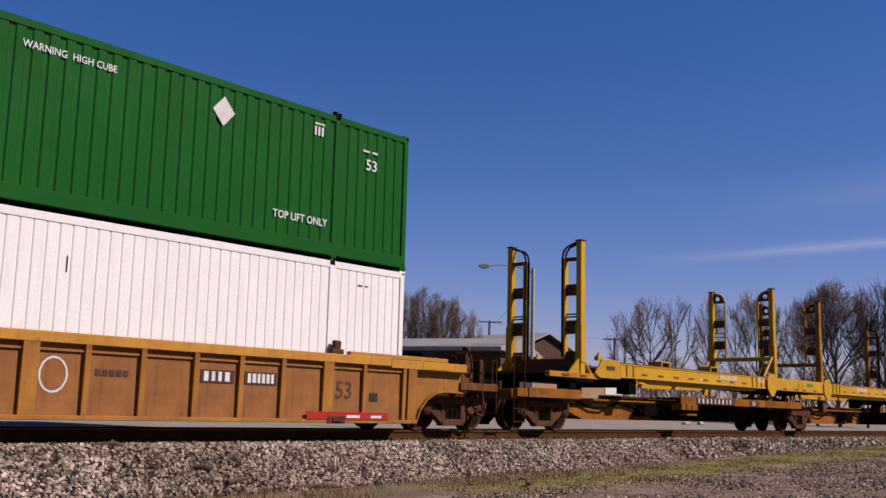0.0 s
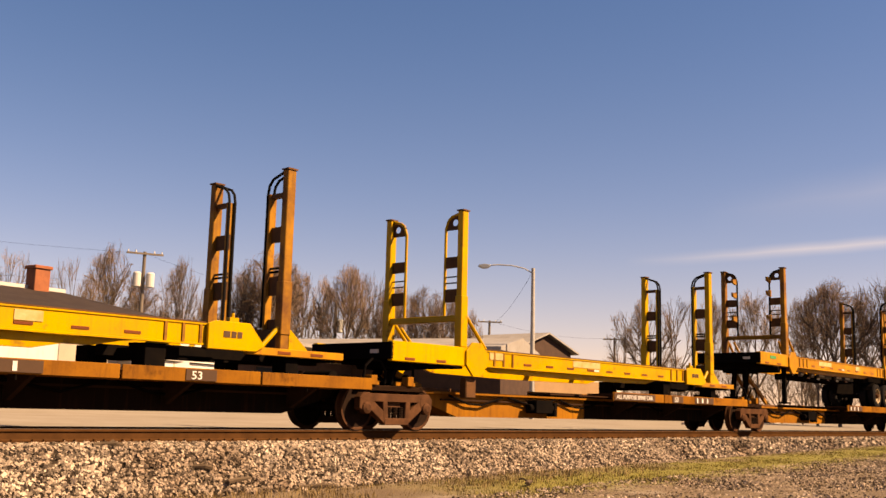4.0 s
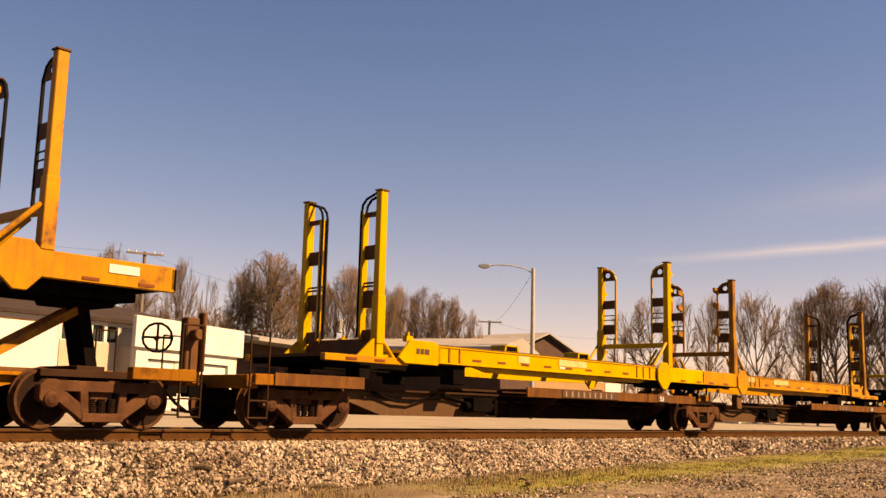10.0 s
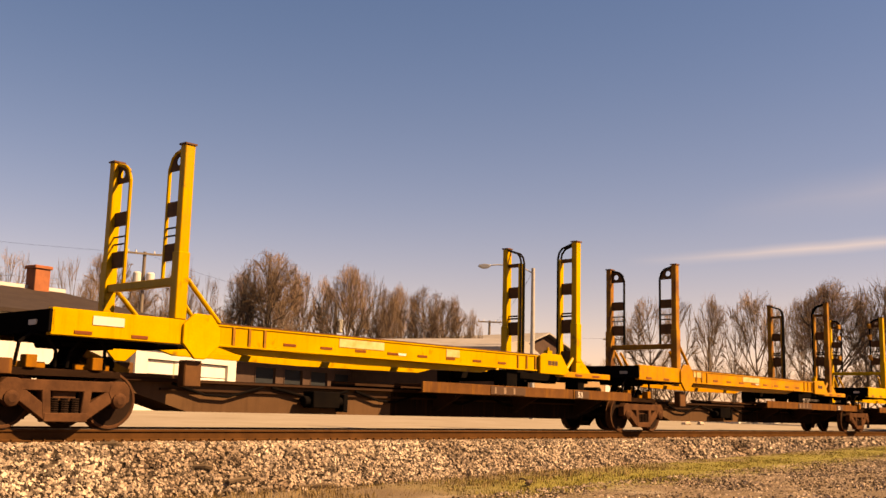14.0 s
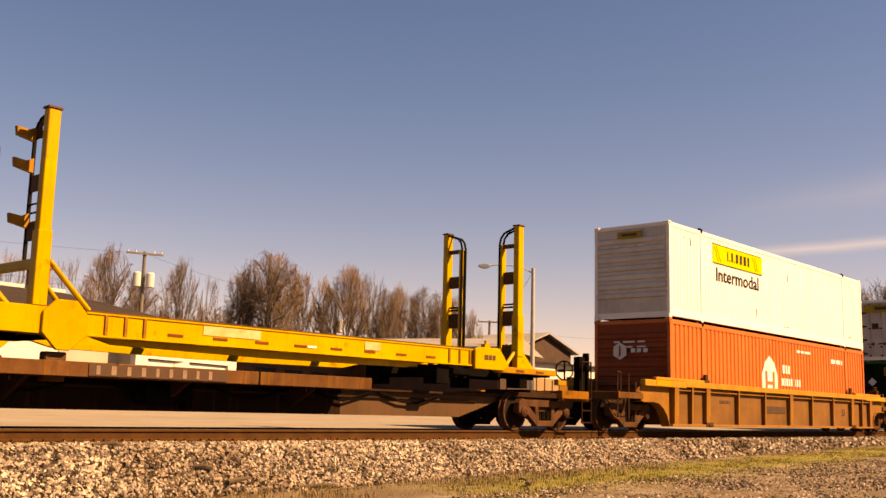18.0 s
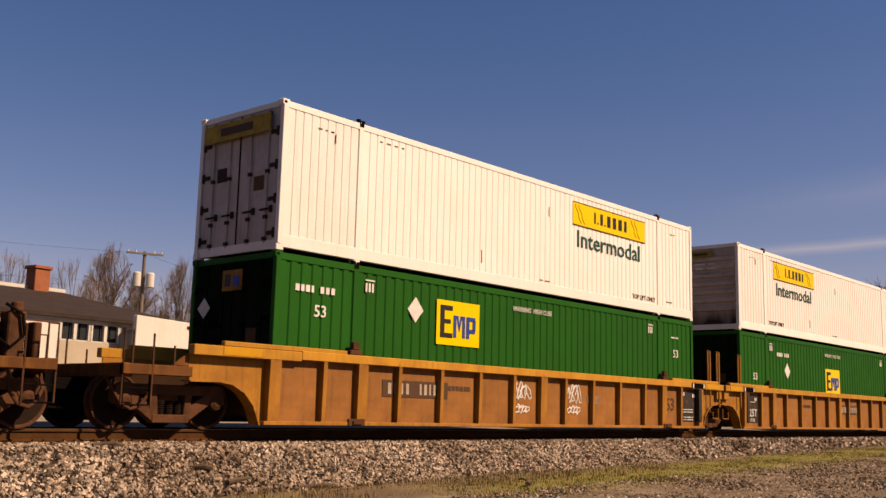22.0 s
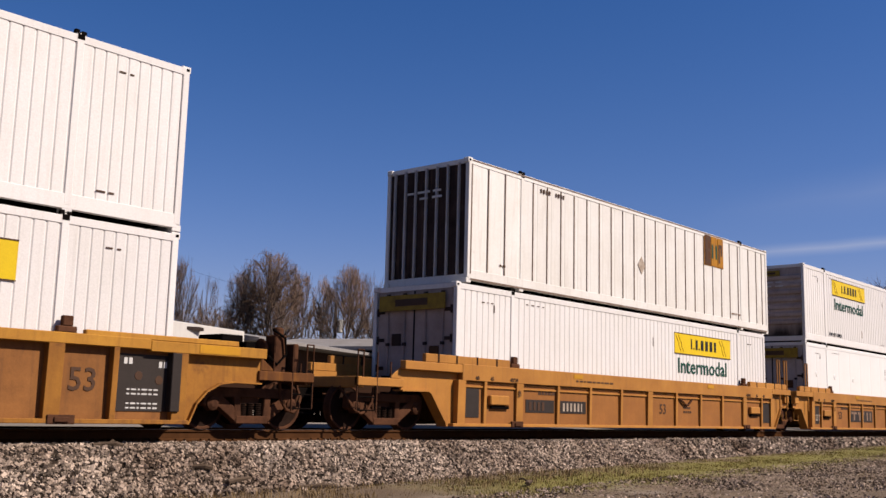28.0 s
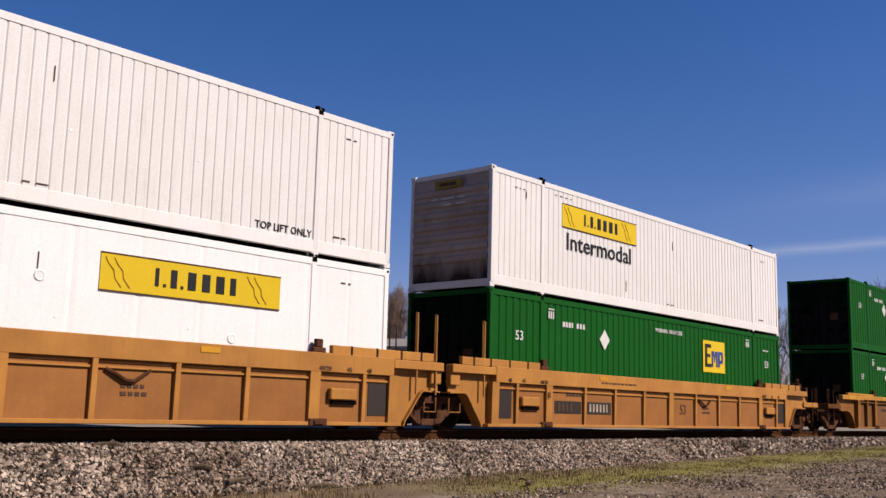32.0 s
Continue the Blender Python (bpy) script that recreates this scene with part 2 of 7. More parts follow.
M = {
    "car": material("aged_yellow_car_paint", (0.42, 0.18, 0.027), 0.62, second=(0.24, 0.09, 0.019), scale=1.3, amount=0.8, streaks=0.5, stain=(0.13, 0.05, 0.018), stain_scale=1.1, stain_at=0.6),
    "car_grimy": material("grime_dulled_car_paint", (0.32, 0.13, 0.021), 0.65, second=(0.19, 0.07, 0.017), scale=1.3, amount=0.8, streaks=0.5, stain=(0.12, 0.046, 0.018), stain_scale=1.1, stain_at=0.6),
    "car_light": material("newer_yellow_car_paint", (0.52, 0.23, 0.048), 0.55, second=(0.36, 0.145, 0.032), scale=1.1, amount=0.7, streaks=0.3, stain=(0.26, 0.12, 0.045), stain_scale=0.9, stain_at=0.66),
    "car_panel": material("grimy_car_side", (0.23, 0.096, 0.024), 0.7, second=(0.13, 0.05, 0.016), scale=0.9, amount=0.8, streaks=0.6, stain=(0.12, 0.05, 0.02), stain_scale=0.8, stain_at=0.6),
    "panel_three": material("tan_car_side", (0.35, 0.142, 0.038), 0.7, second=(0.19, 0.074, 0.022), scale=1.1, amount=0.9, streaks=0.4, stain=(0.15, 0.066, 0.028), stain_scale=1.1, stain_at=0.58),
    "panel_new": material("pale_tan_car_side", (0.37, 0.147, 0.036), 0.65, second=(0.24, 0.09, 0.024), scale=0.9, amount=0.7, streaks=0.25, stain=(0.24, 0.11, 0.04), stain_scale=0.8, stain_at=0.66),
    "car_chord": material("bright_yellow_chord", (0.55, 0.26, 0.034), 0.55, second=(0.36, 0.15, 0.024), scale=1.4, amount=0.8, streaks=0.3, stain=(0.14, 0.05, 0.018), stain_scale=1.3, stain_at=0.62),
    "car_yellow": material("bright_yellow_patch", (0.62, 0.3, 0.02), 0.5, second=(0.5, 0.22, 0.02), amount=0.5),
    # near black stands for the shade under the side decks
    "sill": material("shade_blackened_sill", (0.012, 0.008, 0.006), 0.9, second=(0.024, 0.012, 0.008), scale=0.9, amount=0.8, streaks=0.4, stain=(0.08, 0.032, 0.014), stain_scale=0.8, stain_at=0.66, shine=0.0),
    "spine": material("rusty_spine_paint", (0.36, 0.14, 0.024), 0.7, second=(0.2, 0.075, 0.02), scale=0.8, amount=0.9, streaks=0.5, stain=RUST, stain_scale=0.9, stain_at=0.58, shine=0.0),
    "spine_dark": material("grimy_dark_spine", (0.055, 0.028, 0.018), 0.8, second=(0.03, 0.016, 0.011), scale=0.8, amount=0.9, stain=RUST, stain_scale=0.9, shine=0.0),
    "edge_rust": material("rust_worn_deck_edge", (0.17, 0.072, 0.03), 0.8, second=(0.08, 0.034, 0.018), scale=1.1, amount=0.9, streaks=0.4, stain=(0.4, 0.16, 0.03), stain_scale=0.7, stain_at=0.62, shine=0.0),
    "sill_brown": material("dull_brown_sill", (0.13, 0.07, 0.04), 0.85, second=(0.08, 0.043, 0.026), scale=0.7, amount=0.7, streaks=0.3, stain=(0.04, 0.02, 0.012), stain_scale=0.9, stain_at=0.66, shine=0.0),
    # darker copy of the sign yellow: end-wall shade painted in along with dirt
    "sign_dull": material("sooty_shaded_yellow_board", (0.42, 0.27, 0.025), 0.6, second=(0.24, 0.15, 0.022), scale=3, amount=0.9),
    "truck": material("brown_cast_truck", (0.125, 0.056, 0.031), 0.8, second=(0.04, 0.02, 0.014), scale=3, amount=0.8, bump=0.3, shine=0.0),
    "wheel": material("wheel_steel", (0.028, 0.016, 0.012), 0.7, metal=0.0, second=(0.014, 0.009, 0.007), scale=4, amount=0.7, shine=0.0),
    "tread": material("polished_tread", (0.45, 0.43, 0.41), 0.3, metal=1.0, amount=0.3),
    "black": material("black_running_gear", (0.006, 0.005, 0.005), 0.8, second=(0.012, 0.009, 0.007), scale=3, amount=0.6, shine=0.0),
    "grey": material("dark_grey_stencil_panel", (0.04, 0.03, 0.025), 0.6, amount=0.4),
    "trailer": material("yellow_trailer_paint", (0.62, 0.34, 0.012), 0.5, second=(0.45, 0.22, 0.012), scale=1.0, amount=0.65, streaks=0.22, stain=(0.13, 0.045, 0.012), stain_scale=1.6, stain_at=0.6),
    "trailer_old": material("faded_orange_trailer_paint", (0.54, 0.235, 0.013), 0.55, second=(0.33, 0.125, 0.014), scale=1.0, amount=0.75, streaks=0.35, stain=(0.14, 0.045, 0.016), stain_scale=1.3, stain_at=0.59),
    "trailer_rust": material("rust_worn_posts", (0.42, 0.18, 0.017), 0.65, second=(0.14, 0.048, 0.014), scale=1.6, amount=0.9, streaks=0.5, stain=(0.09, 0.032, 0.016), stain_scale=1.5, stain_at=0.56),
    "plate": material("brown_post_plate", (0.14, 0.055, 0.018), 0.7, second=(0.07, 0.028, 0.012), scale=2, amount=0.8),
    "pole_black": material("black_hoop_tube", (0.02, 0.018, 0.017), 0.5, amount=0.5, shine=0.0),
    "white": material("white_container_paint", (0.86, 0.82, 0.79), 0.5, second=(0.78, 0.745, 0.69), scale=0.7, amount=0.6, streaks=0.16, stain=(0.36, 0.3, 0.24), stain_scale=0.7, stain_at=0.72, spread=0.06),
    "white_old": material("stained_white_container", (0.87, 0.84, 0.79), 0.6, second=(0.77, 0.72, 0.65), scale=0.9, amount=0.7, streaks=0.18, stain=(0.25, 0.15, 0.09), stain_scale=1.1, stain_at=0.66, spread=0.06),
    "white_plain": material("smooth_white_container", (0.9, 0.88, 0.85), 0.45, second=(0.84, 0.81, 0.77), scale=0.7, amount=0.5, streaks=0.12, stain=(0.45, 0.38, 0.3), stain_scale=0.7, stain_at=0.74, spread=0.05),
    # sunless ends: shade painted into darker whites, which are stained as well
    "white_end": material("stained_shaded_white_end", (0.66, 0.62, 0.58), 0.6, second=(0.5, 0.45, 0.4), scale=1.2, amount=0.8, streaks=0.12, stain=(0.1, 0.06, 0.045), stain_scale=0.9, stain_at=0.66, spread=0.1),
    "white_door": material("scuffed_shaded_white_door", (0.6, 0.53, 0.5), 0.6, second=(0.44, 0.37, 0.34), scale=1.6, amount=0.9, streaks=0.35, stain=(0.12, 0.075, 0.055), stain_scale=1.3, stain_at=0.62, spread=0.1),
    "white_soot_shade": material("sooty_shaded_white_end", (0.58, 0.46, 0.4), 0.6, second=(0.36, 0.265, 0.22), scale=1.2, amount=0.9, streaks=0.15, stain=(0.08, 0.045, 0.03), stain_scale=0.9, stain_at=0.6, spread=0.1, soot_shade=0.62, shine=0.0),
    # green and orange ends: darker copies of the side paint, standing for shade
    "green_end": material("shade_blackened_green_end", (0.004, 0.018, 0.007), 0.7, second=(0.004, 0.011, 0.005), scale=1.2, amount=0.9, streaks=0.7, stain=(0.012, 0.015, 0.01), stain_scale=0.9, stain_at=0.5, spread=0.1, soot_shade=2.0, shine=0.0),
    "orange_end": material("shade_darkened_orange_end", (0.3, 0.055, 0.016), 0.6, second=(0.2, 0.034, 0.011), scale=1.2, amount=0.8, streaks=0.35, stain=(0.2, 0.05, 0.02), stain_scale=0.9, stain_at=0.64, spread=0.1),
    "green": material("green_container_paint", (0.003, 0.098, 0.009), 0.6, second=(0.003, 0.076, 0.008), scale=0.8, amount=0.7, streaks=0.15, stain=(0.012, 0.06, 0.02), stain_scale=1.0, stain_at=0.7, spread=0.06, shine=0.06),
    "orange": material("orange_container_paint", (0.66, 0.155, 0.045), 0.5, second=(0.54, 0.11, 0.032), scale=0.8, amount=0.7, streaks=0.15, stain=(0.3, 0.07, 0.03), stain_scale=1.0, stain_at=0.7, spread=0.05),
    "sign": material("yellow_sign_board", (0.8, 0.55, 0.015), 0.45, second=(0.72, 0.47, 0.014), amount=0.4, bump=0.03),
    "ink": material("black_lettering", (0.02, 0.02, 0.02), 0.5, bump=0.02, amount=0.3),
    "ink_green": material("dark_green_lettering", (0.01, 0.075, 0.05), 0.5, bump=0.02, amount=0.3),
    "ink_blue": material("blue_lettering", (0.015, 0.06, 0.3), 0.5, bump=0.02, amount=0.3),
    "ink_white": material("white_lettering", (0.75, 0.73, 0.7), 0.5, bump=0.02, second=(0.5, 0.46, 0.4), amount=0.6, scale=5),
    "ink_brown": material("faded_dark_lettering", (0.09, 0.045, 0.025), 0.6, bump=0.02, amount=0.3),
    "red": material("red_marking", (0.45, 0.03, 0.02), 0.5, amount=0.5),
    "tape_red": material("reflective_red_tape", (0.2, 0.05, 0.015), 0.4, amount=0.5),
    "tape_white": material("reflective_white_tape", (0.72, 0.66, 0.58), 0.4, amount=0.4),
    "placard": material("faded_yellowed_placard", (0.62, 0.47, 0.24), 0.55, second=(0.5, 0.3, 0.09), scale=4, amount=0.8),
    "ink_faint": material("worn_pale_lettering", (0.3, 0.2, 0.14), 0.7, second=(0.16, 0.09, 0.06), scale=6, amount=0.9),
    "ink_worn": material("half_worn_white_lettering", (0.5, 0.42, 0.34), 0.7, second=(0.28, 0.19, 0.13), scale=6, amount=0.9),
    # rust, darkened further to stand for the shade on a white end
    "rust_shade_end": material("rusty_shaded_end_wall", (0.075, 0.05, 0.042), 0.7, second=(0.03, 0.022, 0.02), scale=1.5, amount=0.9, streaks=0.5, stain=(0.16, 0.1, 0.07), stain_scale=1.2, stain_at=0.6, shine=0.0),
    "seam": material("rust_stained_seam", (0.26, 0.19, 0.15), 0.7, second=(0.13, 0.075, 0.05), scale=3, amount=0.9),
    "green_patch": material("green_patch", (0.03, 0.28, 0.1), 0.5, amount=0.3),
    "steel": material("galvanised_steel", (0.42, 0.42, 0.41), 0.45, metal=0.8, amount=0.4),
    "lamp_grey": material("worn_grey_box", (0.16, 0.145, 0.13), 0.7, second=(0.06, 0.05, 0.045), scale=5, amount=0.9),
    "rubber": material("tyre_rubber", (0.022, 0.02, 0.02), 0.85, amount=0.4, bump=0.3, shine=0.0),
    "rim": material("cream_wheel_rim", (0.52, 0.4, 0.25), 0.6, second=(0.16, 0.06, 0.03), scale=7, amount=1.0),
    "rail": material("rusty_rail", (0.105, 0.045, 0.019), 0.8, second=(0.055, 0.025, 0.012), scale=2, amount=0.8, fine=60, shine=0.0),
    "railhead": material("worn_rail_head", (0.35, 0.33, 0.31), 0.35, metal=0.9, amount=0.4),
    "tie": material("weathered_tie", (0.1, 0.075, 0.055), 0.9, second=(0.05, 0.04, 0.032), scale=4, amount=0.8, bump=0.5, shine=0.0),
    "stone": material("ballast_stone", (0.42, 0.33, 0.26), 0.9, second=(0.15, 0.095, 0.064), scale=0.7, amount=0.8, fine=25, bump=0.4, shine=0.0),
    # near black: shade in the gaps between stones painted into the bed
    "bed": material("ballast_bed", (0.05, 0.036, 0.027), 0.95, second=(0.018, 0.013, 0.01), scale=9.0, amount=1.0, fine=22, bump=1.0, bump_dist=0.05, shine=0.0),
    "wood": material("dead_branch", (0.11, 0.075, 0.05), 0.9, amount=0.8, bump=0.5),
}


def islands(m, lo=0.55, hi=1.25):
    """Vary the colour of each loose stone or blade of one joined mesh."""
    n, l = m.node_tree.nodes, m.node_tree.links
    b = n["Principled BSDF"]
    src = b.inputs["Base Color"].links[0].from_socket
    geo = n.new("ShaderNodeNewGeometry")
    mr = n.new("ShaderNodeMapRange")
    mr.inputs[3].default_value, mr.inputs[4].default_value = lo, hi
    l.new(geo.outputs["Random Per Island"], mr.inputs[0])
    x = n.new("ShaderNodeMix")
    x.data_type, x.blend_type = "RGBA", "MULTIPLY"
    x.inputs[0].default_value = 1.0
    l.new(src, x.inputs[6])
    l.new(mr.outputs[0], x.inputs[7])
    l.new(x.outputs[2], b.inputs["Base Color"])


islands(M["stone"], 0.08, 1.75)


# ---- building helpers ----
def box(bm, x0, x1, y0, y1, z0, z1):
    v = [bm.verts.new((x, y, z)) for x in (x0, x1) for y in (y0, y1) for z in (z0, z1)]
    for a in ((0, 1, 3, 2), (4, 6, 7, 5), (0, 4, 5, 1), (2, 3, 7, 6), (0, 2, 6, 4), (1, 5, 7, 3)):
        bm.faces.new([v[i] for i in a])
    return bm


def prism(bm, pts, a0, a1, axis="y"):
    """An outline extruded along one axis: (x, z) points along y, or (y, z) points along x, or (x, y) along z."""
    def at(p, a):
        return {"y": (p[0], a, p[1]), "x": (a, p[0], p[1]), "z": (p[0], p[1], a)}[axis]
    lo = [bm.verts.new(at(p, a0)) for p in pts]
    hi = [bm.verts.new(at(p, a1)) for p in pts]
    bm.faces.new(lo), bm.faces.new(hi[::-1])
    k = len(pts)
    for i in range(k):
        bm.faces.new((lo[i], hi[i], hi[(i + 1) % k], lo[(i + 1) % k]))
    return bm


def tube(bm, p, q, r, n=8, r2=None):
    p, q = Vector(p), Vector(q)
    w = (q - p).normalized()
    u = w.orthogonal().normalized()
    v = w.cross(u)
    r2 = r if r2 is None else r2
    a = [bm.verts.new(p + (u * math.cos(2 * math.pi * i / n) + v * math.sin(2 * math.pi * i / n)) * r) for i in range(n)]
    b = [bm.verts.new(q + (u * math.cos(2 * math.pi * i / n) + v * math.sin(2 * math.pi * i / n)) * r2) for i in range(n)]
    bm.faces.new(a[::-1]), bm.faces.new(b)
    for i in range(n):
        bm.faces.new((a[i], a[(i + 1) % n], b[(i + 1) % n], b[i]))
    return bm


def pipe(bm, pts, r, n=6):
    """One bent tube through the points."""
    pts = [Vector(p) for p in pts]
    rings, u = [], None
    for i, p in enumerate(pts):
        a, b = pts[max(i - 1, 0)], pts[min(i + 1, len(pts) - 1)]
        w = ((p - a).normalized() if i else Vector()) + ((b - p).normalized() if i < len(pts) - 1 else Vector())
        w = w.normalized() if w.length > 1e-6 else Vector((0, 0, 1))
        u = w.orthogonal().normalized() if u is None else (u - w * u.dot(w)).normalized()
        v = w.cross(u)
        rings.append([bm.verts.new(p + (u * math.cos(2 * math.pi * k / n) + v * math.sin(2 * math.pi * k / n)) * r) for k in range(n)])
    bm.faces.new(rings[0][::-1]), bm.faces.new(rings[-1])
    for a, b in zip(rings, rings[1:]):
        for k in range(n):
            bm.faces.new((a[k], a[(k + 1) % n], b[(k + 1) % n], b[k]))
    return bm


def strut(bm, p, q, w, t):
    """A flat bar between two points of the xz plane, w deep, from y - t/2 to y + t/2."""
    (x0, y, z0), (x1, _, z1) = p, q
    d = Vector((x1 - x0, z1 - z0)).normalized()
    nx, nz = -d.y * w / 2, d.x * w / 2
    return prism(bm, [(x0 + nx, z0 + nz), (x0 - nx, z0 - nz), (x1 - nx, z1 - nz), (x1 + nx, z1 + nz)], y - t / 2, y + t / 2)


def disc(bm, profile, x, z, n=24, y=0.0, caps=True):
    """A turned body: (radius, y) profile about an axis along y."""
    rings = []
    for r, yy in profile:
        rings.append([bm.verts.new((x + r * math.cos(2 * math.pi * i / n), y + yy, z + r * math.sin(2 * math.pi * i / n))) for i in range(n)])
    for a, b in zip(rings, rings[1:]):
        for i in range(n):
            bm.faces.new((a[i], a[(i + 1) % n], b[(i + 1) % n], b[i]))
    if caps:
        bm.faces.new(rings[0][::-1]), bm.faces.new(rings[-1])
    return bm


MESHES = {}


def mesh_of(key, mat, build, bevel=0.0, smooth=False):
    if key not in MESHES:
        bm = bmesh.new()
        build(bm)
        if bevel:
            bmesh.ops.bevel(bm, geom=bm.edges[:], offset=bevel, segments=1, affect="EDGES", clamp_overlap=True)
        bmesh.ops.recalc_face_normals(bm, faces=bm.faces[:])
        me = bpy.data.meshes.new(key)
        bm.to_mesh(me)
        bm.free()
        me.materials.append(M[mat])
        if key == "wheelset":
            # the worn rim is rusty, the plate near black
            me.materials.append(M["truck"])
            for f in me.polygons:
                f.material_index = int(math.hypot(f.center.x, f.center.z) > 0.40)
        if smooth:
            me.shade_smooth()
        MESHES[key] = me
    return MESHES[key]


def piece(name, key, mat, parent, build, m=None, label="", bevel=0.0, smooth=False):
    """One mesh object under a thing or a part; alike pieces share their mesh."""
    ob = new(name, mesh_of(key, mat, build, bevel, smooth))
    ob.parent = parent
    if m is not None:
        ob.matrix_basis = m
    if label:
        ob["label"] = label
    return ob


def thing(name, label, category, group="", kind="", m=None):
    ob = tagged(new(name), label, category, group, kind)
    if m is not None:
        ob.matrix_basis = m
    return ob


TEXT = {}


def text_mesh(words, mat):
    if (words, mat) not in TEXT:
        cu = bpy.data.curves.new("lettering", "FONT")
        cu.body, cu.size, cu.extrude, cu.offset = words, 1.0, 0.004, 0.009
        cu.resolution_u = 2
        ob = bpy.data.objects.new("lettering", cu)
        scene.collection.objects.link(ob)
        dg = bpy.context.evaluated_depsgraph_get()
        me = bpy.data.meshes.new_from_object(ob.evaluated_get(dg))
        bpy.data.objects.remove(ob)
        me.materials.clear()
        me.materials.append(M[mat])
        TEXT[words, mat] = me
    return TEXT[words, mat]


def lettering(words, mat, parent, x, y, z, height, stretch=1.0):
    """Words that stand upright on the side facing the camera; x, z: the lower left corner."""
    ob = new("lettering", text_mesh(words, mat))
    ob.parent = parent
    s = height / 0.72
    ob.matrix_basis = pose(x, y, z, 90) @ Matrix.Diagonal((s * stretch, s, 1, 1))
    return ob


def bars(mat, parent, x, y, z, height, widths, gap=0.05, name="lettering_bar"):
    """Writing that cannot be read: plain bars."""
    for w in widths:
        piece(name, f"bar_{mat}_{w:.2f}_{height:.2f}", mat, parent, lambda bm: box(bm, 0, w, -0.004, 0.004, 0, height), pose(x, y, z))
        x += w + gap


def flat(name, mat, parent, x0, x1, y, z0, z1, label="", thick=0.012):
    return piece(name, f"flat_{mat}_{x1 - x0:.2f}_{z1 - z0:.2f}_{thick}", mat, parent, lambda bm: box(bm, 0, x1 - x0, -thick / 2, thick / 2, 0, z1 - z0), pose(x0, y, z0), label)


# ---- how the train runs ----
TRACK_Y = 15.79
MOVERS, WHEELS = [], []


def run(t):
    u = (t - 16) / 16
    return 16 * (9.5793 * u - 0.0711 * u * u - 0.012 * u ** 3 + 0.037 * u ** 4)


def rolling(ob, x, z=0.0, turn=0.0):
    """Let a thing roll with the train; x: its place in the train."""
    MOVERS.append((ob, x, z, turn))
    ob.matrix_basis = pose(x - run(0), TRACK_Y, z, 0, 0, turn)
    return ob


def motions():
    for ob, x, z, turn in MOVERS:
        walk(ob, [(t, pose(x - run(t), TRACK_Y, z, 0, 0, turn)) for t in range(0, 33, 2)])
    steps = [k / 15 for k in range(0, 481)]
    for ob, place in WHEELS:
        walk(ob, [(t, place @ pose(0, 0, 0, 0, -math.degrees((run(t) - run(0)) / 0.457), 0)) for t in steps])


# ---- containers ----
CL, CW, CH = 16.154, 2.591, 2.896


def corrugated(bm, x0, x1, y, z0, z1, pitch, depth, groove, sign):
    """A sheet with upright ribs; groove: the share of a pitch that lies back."""
    n = max(1, round((x1 - x0) / pitch))
    p = (x1 - x0) / n
    cols = []
    for i in range(n):
        a = x0 + i * p
        s = p * 0.10
        cols += [(a, 0), (a + p * (1 - groove) - s, 0), (a + p * (1 - groove), depth), (a + p - s, depth)]
    cols.append((x1, 0))
    lo = [bm.verts.new((x, y + sign * d, z0)) for x, d in cols]
    hi = [bm.verts.new((x, y + sign * d, z1)) for x, d in cols]
    for i in range(len(cols) - 1):
        bm.faces.new((lo[i], lo[i + 1], hi[i + 1], hi[i]))


